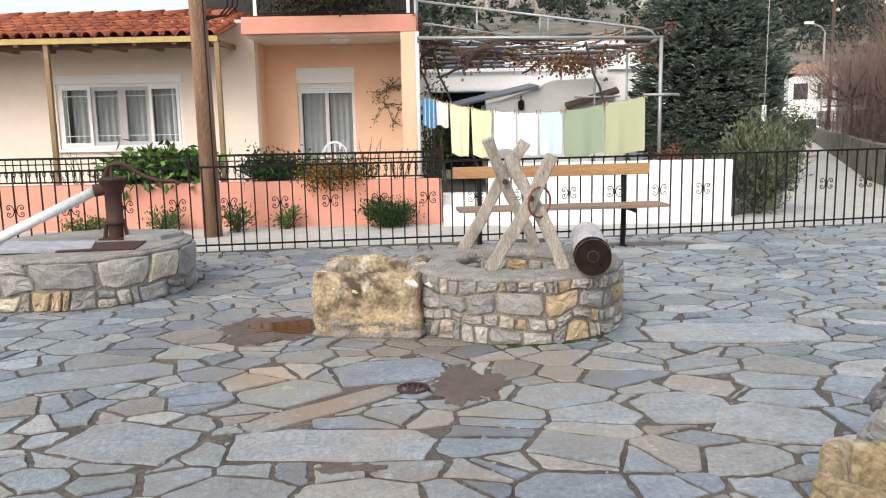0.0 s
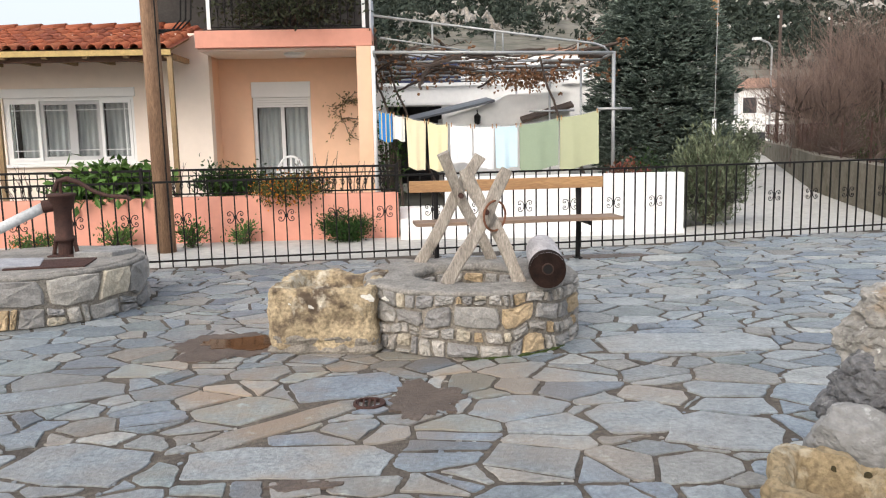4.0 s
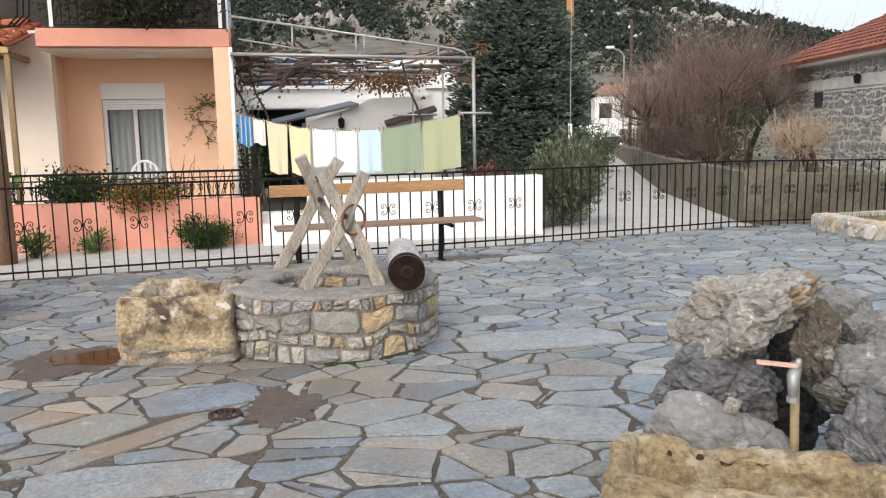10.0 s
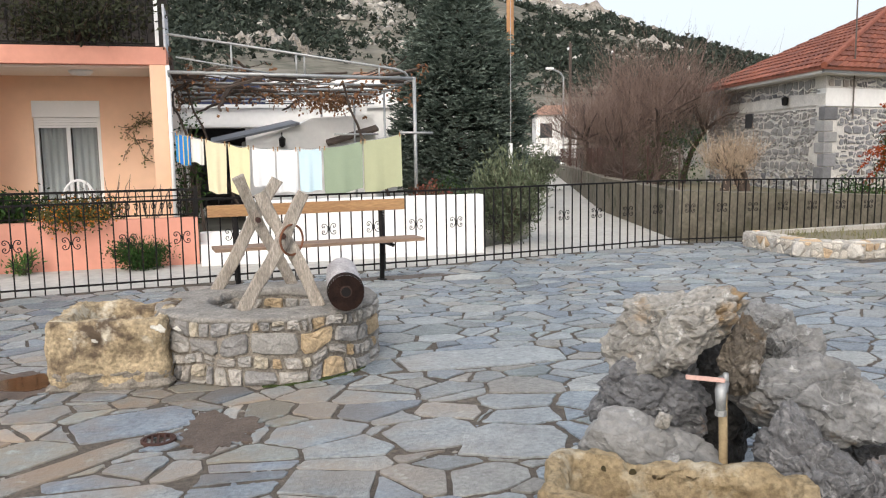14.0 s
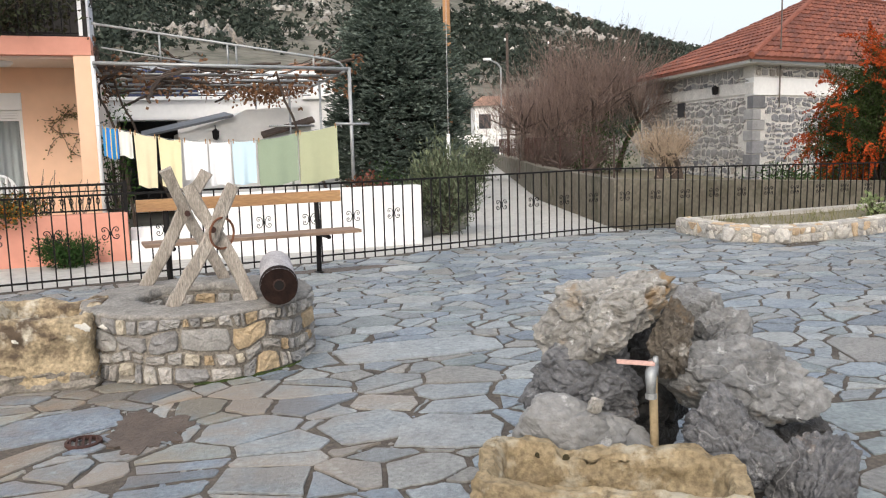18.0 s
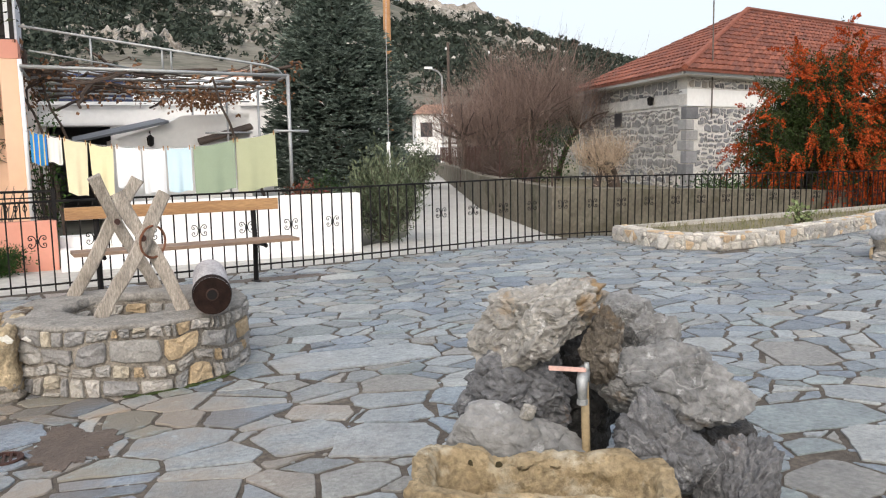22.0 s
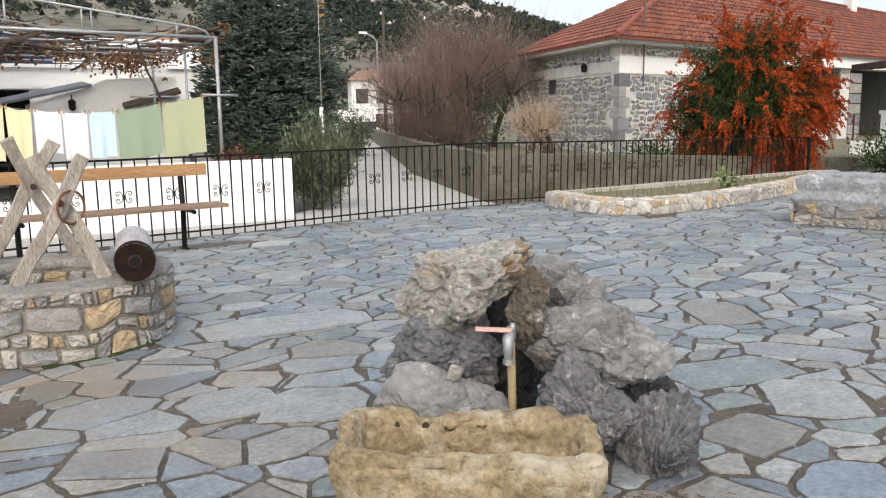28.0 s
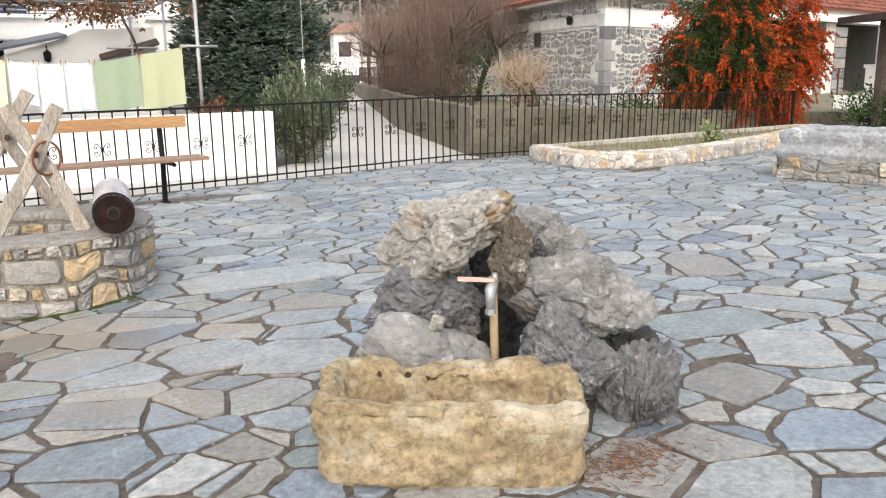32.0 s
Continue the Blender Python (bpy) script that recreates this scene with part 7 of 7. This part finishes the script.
part("post", Build().tube([(18.9, 41, 0), (18.9, 41, 5.2), (18.7, 41, 5.45), (18.2, 41, 5.65)], 0.05, 6), STEEL, lamp)
part("lamp_head", Build().box(17.9, 40.9, 5.6, 18.3, 41.1, 5.72), PVC, lamp)
lamp2 = thing("street_lamp", (17.0, 46.0, 0), "short street lamp beside a village house, unlit", "street lamp")
part("post", Build().tube([(17.0, 46, 0), (17.0, 46, 4.9)], 0.05, 6), STEEL, lamp2)
part("lamp_head", Build().box(16.7, 45.9, 4.85, 17.1, 46.1, 4.97), PVC, lamp2)

# ---- shelter beside the large trough ----
sl = thing("timber_shelter", (16.0, 9.0, 0), "dark timber shelter with braced posts", "shelter")
part("post", Build().box(-0.07, -0.07, -0.1, 0.07, 0.07, 2.14, pose(15.3, 9.5, 0)), BARK, sl)
part("brace", Build().tube([(15.3, 9.5, 0.9), (15.75, 9.2, 0.15)], 0.05, 6), BARK, sl)
part("brace", Build().tube([(15.3, 9.5, 1.7), (15.8, 9.2, 2.1)], 0.05, 6), BARK, sl)
part("roof", Build().box(-0.55, -1.2, 2.12, 3.0, 1.2, 2.24, pose(15.55, 9.33, 0, 0, -3, -30)), BARK, sl)

# ---- scrub and rock on the mountain ----
def scrub(n, seed):
    rng = random.Random(seed)
    ico = [(0, 0, 1), (0.894, 0, 0.447), (0.276, 0.851, 0.447), (-0.724, 0.526, 0.447), (-0.724, -0.526, 0.447), (0.276, -0.851, 0.447), (0.724, 0.526, -0.447), (-0.276, 0.851, -0.447), (-0.894, 0, -0.447), (-0.276, -0.851, -0.447), (0.724, -0.526, -0.447)]
    fc = [(0, 1, 2), (0, 2, 3), (0, 3, 4), (0, 4, 5), (0, 5, 1), (1, 6, 2), (2, 7, 3), (3, 8, 4), (4, 9, 5), (5, 10, 1), (2, 6, 7), (3, 7, 8), (4, 8, 9), (5, 9, 10), (1, 10, 6)]
    bush, rock = Build(), Build()
    for k in range(n):
        az = rng.uniform(-14, 44)
        r = 80 + 338 * rng.random() ** 0.75
        x, y = r * math.sin(radians(az)), r * math.cos(radians(az))
        dens = noise.fractal(Vector((x, y, 0)) * 0.012 + Vector((5, 0, 0)), 1.0, 2.0, 3)
        if dens < rng.uniform(-0.55, 0.22) + 0.30 * min(1.0, max(0.0, (az - 15) / 6)) * min(1.0, max(0.0, (r - 230) / 70)):
            continue
        z = hill_height(r, az)
        for j in range(rng.randint(2, 5)):
            s = rng.choice((rng.uniform(0.4, 0.9), rng.uniform(0.6, 1.3), rng.uniform(0.9, 1.9))) * (0.45 + r / 420)
            o = Vector((x + rng.gauss(0, 2.6), y + rng.gauss(0, 2.6), z + 0.45 * s))
            for q in range(15):
                c = o + rand_dir(rng) * s * rng.uniform(0.35, 1.0)
                a, b = rand_dir(rng) * s * 0.55, rand_dir(rng) * s * 0.55
                bush.add([c + a, c + b, c - a * 0.6 - b * 0.6], [(0, 1, 2)])
    for k in range(380):
        az = rng.uniform(-12, 40)
        r = rng.choice((rng.gauss(300, 8), rng.gauss(385, 14), rng.gauss(405, 6), rng.uniform(180, 410))) + 30 * noise.noise(Vector((az * 0.13, 3, 0)))
        big = rng.uniform(0.5, 1.5)
        for j in range(rng.randint(8, 34)):
            a2 = az + rng.gauss(0, 1.1) * big
            r2 = min(418, r + rng.gauss(0, 2.5) * big + 3 * noise.noise(Vector((a2 * 0.8, k, 0))))
            x, y = r2 * math.sin(radians(a2)), r2 * math.cos(radians(a2))
            s = rng.choice((rng.uniform(0.3, 0.7), rng.uniform(0.4, 1.2))) * big
            o = Vector((x, y, hill_height(r2, a2)))
            rock.add([o + Vector((p[0] * s * 1.3 * rng.uniform(0.5, 1.4), p[1] * s * rng.uniform(0.5, 1.4), p[2] * s * 1.1 * rng.uniform(0.5, 1.5))) for p in ico], fc)
    tagged(part("hillside_scrub", bush, leafmat("scrub_leaves", (0.030, 0.042, 0.034), (0.06, 0.072, 0.055), 0.95)), "dark green scrub dotted over the mountainside", "scrub", kind="stuff")
    tagged(part("limestone_outcrops", rock, mat("pale_cliff_rock", (0.50, 0.47, 0.42), (0.30, 0.28, 0.25), 0.6, 0.95, 0.0, island=0.2)), "pale limestone outcrops on the mountainside", "rocks", kind="stuff")


scrub(18000, 9)


def cliff(az0, az1, r0, tall, drop, seed):
    """A broken band of bare limestone set into the slope."""
    v, f = [], []
    n, k = int((az1 - az0) * 14), 12
    for i in range(n + 1):
        u = i / n
        az = az0 + (az1 - az0) * u
        edge = min(1.0, 6 * u, 6 * (1 - u))
        top = tall * edge * max(0.25, 0.8 + 0.4 * noise.fractal(Vector((az * 0.7, seed, 0)), 0.8, 2.0, 3))
        for j in range(k + 1):
            w = j / k
            r = r0 + drop * u + 2.5 * noise.fractal(Vector((az * 1.1, w * 1.5, seed + 3)), 0.8, 2.0, 4) + w * top * 1.3 + 0.9 * noise.noise(Vector((az * 5, w * 4, seed)))
            z = hill_height(r0 + drop * u, az) - 1.0 + top * w + 0.8 * noise.noise(Vector((az * 4, w * 6, seed + 5)))
            v.append((r * math.sin(radians(az)), r * math.cos(radians(az)), z))
        far = r0 + drop * u + 26
        v.append((far * math.sin(radians(az)), far * math.cos(radians(az)), hill_height(far, az) - 1.5))
    w = k + 2
    f = [(i * w + j, (i + 1) * w + j, (i + 1) * w + j + 1, i * w + j + 1) for i in range(n) for j in range(w - 1)]
    tagged(part("cliff_band", Build().add(v, f), CLIFF), "pale beige limestone cliff band on the mountainside", "cliff", "cliffs on the mountain")


CLIFF = mat("beige_cliff", (0.42, 0.385, 0.335), (0.27, 0.245, 0.215), 0.3, 0.95, 0.6, 1.2, grain=0.45, stain=(0.16, 0.15, 0.12), stain_scale=0.5, stain_cut=0.60, relief=0.6)
cliff(-4.0, 8.4, 160, 6.0, -2, 3)
cliff(9.0, 13.5, 176, 4.0, 4, 8)
cliff(14.5, 19.0, 215, 4.0, 10, 12)
cliff(20.5, 33.0, 392, 8.0, 6, 17)


# ---- flagstones of the yard ----
def cut_poly(poly, nx, ny, c):
    """Keeps the part of a convex polygon where nx x + ny y is at most c."""
    res = []
    for a, b in zip(poly, poly[1:] + poly[:1]):
        da, db = nx * a[0] + ny * a[1] - c, nx * b[0] + ny * b[1] - c
        if da <= 0:
            res.append(a)
        if da * db < 0:
            s = da / (da - db)
            res.append((a[0] + (b[0] - a[0]) * s, a[1] + (b[1] - a[1]) * s))
    return res


def poly_area(p):
    return 0.5 * abs(sum(a[0] * b[1] - b[0] * a[1] for a, b in zip(p, p[1:] + p[:1])))


# large slabs that stand out: place, length, width, turn
SLABS = ((-0.50, 3.38, 0.86, 0.36, -4), (-1.42, 3.45, 0.62, 0.42, -20), (-0.58, 3.86, 0.92, 0.20, 38), (1.86, 5.08, 1.10, 0.46, -5), (1.15, 3.76, 0.46, 0.42, 8), (1.50, 3.53, 0.50, 0.44, -25), (1.32, 4.08, 0.26, 0.34, 60),
         (3.56, 2.86, 0.70, 0.40, -10), (4.49, 3.80, 0.44, 0.62, -25), (3.57, 2.37, 0.46, 0.52, -40), (-0.30, 4.42, 0.62, 0.40, 12), (4.17, 2.90, 0.66, 0.30, -50), (2.98, 2.23, 0.42, 0.36, 10), (-2.0, 4.4, 0.9, 0.34, 20))


def paving_cells(w, h, seed):
    """Crazy paving: cells of uneven weight round scattered centres, some broken again, large slabs laid in first."""
    rng = random.Random(seed)
    A = np.zeros((9000, 3))
    count = 0
    for _ in range(40000):
        x, y, r = rng.uniform(-0.4, w + 0.4), rng.uniform(-0.4, h + 0.4), rng.choice((0.085, 0.12, 0.15, 0.18, 0.22))
        B = A[:count]
        if not ((B[:, 0] - x) ** 2 + ((B[:, 1] - y) * 1.25) ** 2 < ((B[:, 2] + r) * 0.83) ** 2).any():
            A[count] = (x, y, r)
            count += 1
    A = A[:count]
    A[:, 1] *= 1.25
    cells = []
    for i in range(len(A)):
        x, y, r = A[i]
        p = [(-0.3, -0.3), (w + 0.3, -0.3), (w + 0.3, (h + 0.3) * 1.25), (-0.3, (h + 0.3) * 1.25)]
        d2 = (A[:, 0] - x) ** 2 + (A[:, 1] - y) ** 2
        for j in np.argsort(d2)[1:22]:
            nx, ny = A[j, 0] - x, A[j, 1] - y
            L = math.hypot(nx, ny)
            p = cut_poly(p, nx / L, ny / L, (nx * x + ny * y) / L + (L * L + r * r - A[j, 2] ** 2) / (2 * L))
            if len(p) < 3:
                break
        if len(p) >= 3 and poly_area(p) > 0.006:
            cells.append([(float(a), float(b) / 1.25) for a, b in p])
    keys = []
    for cx, cy, a, b, turn in SLABS:
        c_, s_ = math.cos(radians(turn)), math.sin(radians(turn))
        ring = [(-0.5, -0.5), (0.05, -0.54), (0.5, -0.42), (0.52, 0.2), (0.4, 0.5), (-0.3, 0.52), (-0.52, 0.3)]
        ring = [(u * a * rng.uniform(0.94, 1.06), v * b * rng.uniform(0.94, 1.06)) for u, v in ring]
        keys.append([(cx + 8.6 + u * c_ - v * s_, cy + 1.2 + u * s_ + v * c_) for u, v in ring])
    done = list(keys)
    for p in cells:
        for k in keys:
            if not p or max(abs(p[0][0] - k[0][0]), abs(p[0][1] - k[0][1])) > 2.5:
                continue
            inside = p
            for a, b in zip(k, k[1:] + k[:1]):
                L = math.hypot(b[0] - a[0], b[1] - a[1])
                nx, ny = (b[1] - a[1]) / L, -(b[0] - a[0]) / L
                inside = cut_poly(inside, nx, ny, nx * a[0] + ny * a[1])
                if len(inside) < 3:
                    break
            if len(inside) < 3:
                continue
            best = []
            for a, b in zip(k, k[1:] + k[:1]):
                L = math.hypot(b[0] - a[0], b[1] - a[1])
                nx, ny = (b[1] - a[1]) / L, -(b[0] - a[0]) / L
                q = cut_poly(p, -nx, -ny, -(nx * a[0] + ny * a[1]))
                if len(q) >= 3 and (not best or poly_area(q) > poly_area(best)):
                    best = q
            p = best
        if not p or poly_area(p) < 0.004:
            continue
        area = poly_area(p)
        if area > 0.05 and rng.random() < 0.46:
            cx, cy = sum(q[0] for q in p) / len(p), sum(q[1] for q in p) / len(p)
            a = rng.uniform(0, math.pi)
            nx, ny = math.cos(a), math.sin(a)
            c = nx * cx + ny * cy + rng.uniform(-0.22, 0.22) * math.sqrt(area)
            done += [q for q in (cut_poly(p, nx, ny, c), cut_poly(p, -nx, -ny, -c)) if len(q) >= 3 and poly_area(q) > 0.004]
        else:
            done.append(p)
    out = []
    for p in done:
        q = p
        wide = rng.uniform(0.8, 1.25)
        for a, b in zip(p, p[1:] + p[:1]):
            L = math.hypot(b[0] - a[0], b[1] - a[1])
            if L < 1e-5:
                continue
            nx, ny = (b[1] - a[1]) / L, -(b[0] - a[0]) / L
            q = cut_poly(q, nx, ny, nx * a[0] + ny * a[1] - rng.uniform(0.005, 0.019) * wide)
            if len(q) < 3:
                break
        if len(q) < 3 or poly_area(q) < 0.0025:
            continue
        r, m = [], len(q)
        for i in range(m):
            a, b, c = q[i - 1], q[i], q[(i + 1) % m]
            la, lc = math.hypot(a[0] - b[0], a[1] - b[1]), math.hypot(c[0] - b[0], c[1] - b[1])
            if min(la, lc) < 0.006:
                continue
            k = min(rng.choice((0.004, 0.006, 0.010, 0.024)), 0.25 * min(la, lc))
            r += [(b[0] + (a[0] - b[0]) * k / la, b[1] + (a[1] - b[1]) * k / la), (b[0] + (c[0] - b[0]) * k / lc, b[1] + (c[1] - b[1]) * k / lc)]
            if lc > 0.12:
                for s in (0.3, 0.5, 0.72):
                    j = rng.uniform(-0.010, 0.003)
                    r.append((b[0] + (c[0] - b[0]) * s + (c[1] - b[1]) / lc * j, b[1] + (c[1] - b[1]) * s - (c[0] - b[0]) / lc * j))
        if len(r) > 3:
            out.append(r)
    return out


def yard_stones():
    W, H, X0_, Y0_ = 22.0, 11.6, -8.6, -1.2
    near, rest = [], Build()
    rng = random.Random(2)
    for p in paving_cells(W, H, 77):
        p = [(x + X0_, y + Y0_) for x, y in p]
        cx, cy = sum(q[0] for q in p) / len(p), sum(q[1] for q in p) / len(p)
        if any(q[1] > fence_y(q[0]) + 0.08 for q in p) or math.hypot(cx - WELL[0], cy - WELL[1]) < 0.62 or math.hypot(cx - LWELL[0], cy - LWELL[1]) < 0.78:
            continue
        if cx > 7.6 and cy > 7.8 + 0.33 * (cx - 7.9):
            continue
        near.append((math.hypot(cx - 0.9, cy - 3.4), p))
    near.sort(key=lambda q: q[0])
    for i, (_, p) in enumerate(near):
        z = 0.007 + rng.uniform(-0.002, 0.004)
        b = Build().slab(p, -0.01, z, 0.003)
        if i < 300:
            part("flagstone", b, FLAG, yard_floor)
        else:
            rest.add(b.v, b.f)
    part("flagstone_field", rest, FLAG_FAR, yard_floor)["kind"] = "stuff"
    chips = Build()  # broken bits bedded in the joints
    for k in range(5200):
        x, y = rng.uniform(-6, 10), rng.uniform(1.2, 9.0)
        if y > fence_y(x) - 0.1:
            continue
        r_ = rng.uniform(0.006, 0.018)
        a0 = rng.uniform(0, 6.28)
        chips.slab([(x + r_ * rng.uniform(0.6, 1.2) * math.cos(a0 + 1.2566 * i), y + r_ * rng.uniform(0.6, 1.2) * math.sin(a0 + 1.2566 * i)) for i in range(5)], 0.0, 0.0045, 0.001)
    part("joint_chippings", chips, FLAG_FAR, yard_floor)["kind"] = "stuff"


yard_stones()


# ---- wet patches and the drain ----
def blob(c, rx, ry, seed, n=110):
    out = []
    for i in range(n):
        ca, sa = math.cos(6.2832 * i / n), math.sin(6.2832 * i / n)
        k = 1 + 0.55 * noise.noise(Vector((ca * 1.3, sa * 1.3, seed))) + 0.30 * noise.noise(Vector((ca * 3.4, sa * 3.4, seed))) + 0.16 * noise.noise(Vector((ca * 9, sa * 9, seed)))
        out.append((c[0] + rx * ca * k, c[1] + ry * sa * k))
    return out


WET = mat("wet_mud", (0.14, 0.105, 0.082), (0.08, 0.06, 0.047), 7, 0.55, 0.8, 40, spec=0.5, grain=0.4)
tagged(part("mud_patch", Build().slab(blob((0.12, 4.12), 0.20, 0.27, 2), 0.0, 0.0125, 0.001), WET), "dark damp mud filling a gap in the flagstones", "mud")
tagged(part("mud_patch", Build().slab(blob((-1.15, 5.40), 0.38, 0.30, 6), 0.0, 0.0125, 0.001), WET), "reddish-brown damp mud beside the stone trough", "mud")
tagged(part("puddle", Build().slab(blob((-1.08, 5.45), 0.27, 0.17, 3), 0.0, 0.0165, 0.001), mat("muddy_water", (0.09, 0.045, 0.02), (0.07, 0.035, 0.016), 4, 0.08, 0.0, spec=0.6)), "shallow brown puddle beside the stone trough", "puddle")
tagged(part("mud_patch", Build().slab(blob((-0.42, 3.12), 0.13, 0.05, 9), 0.0, 0.0122, 0.001), WET), "dark earth in a joint of the paving", "mud")
rng = random.Random(64)
v, f = [], []
for k in range(420):
    x, y = 2.08 + rng.gauss(0, 0.13), 1.90 + rng.gauss(0, 0.08)
    a, L = rng.uniform(0, 3.1416), rng.uniform(0.02, 0.06)
    o = len(v)
    v += [(x, y, 0.0125), (x + L * math.cos(a), y + L * math.sin(a), 0.0125 + rng.uniform(0.001, 0.014)), (x + 0.003, y + 0.003, 0.016)]
    f.append((o, o + 1, o + 2))
tagged(part("needle_litter", Build().add(v, f), mat("dry_needles", (0.17, 0.085, 0.05), (0.09, 0.05, 0.032), 30, 0.95, 0.0, island=0.4)), "dry reddish needles lying beside the jagged rock", "litter", kind="stuff")
tagged(part("mud_patch", Build().slab(blob((2.1, 8.75), 0.7, 0.13, 14), 0.0, 0.0122, 0.001), WET), "dark damp strip of paving behind the bench", "mud")
dr = thing("drain_cover", (-0.17, 4.09, 0.02), "small rusty round drain cover set in the paving", "drain")
part("rim", Build().lathe([(0.085, 0.0), (0.085, 0.019), (0.07, 0.020), (0.07, 0.0)], 24, (-0.17, 4.09, 0.0)), RUST, dr)
for k in range(5):
    part("grate_bar", Build().box(-0.17 - 0.065 + k * 0.03, 4.03, 0.012, -0.17 - 0.055 + k * 0.03, 4.15, 0.017), RUST, dr)
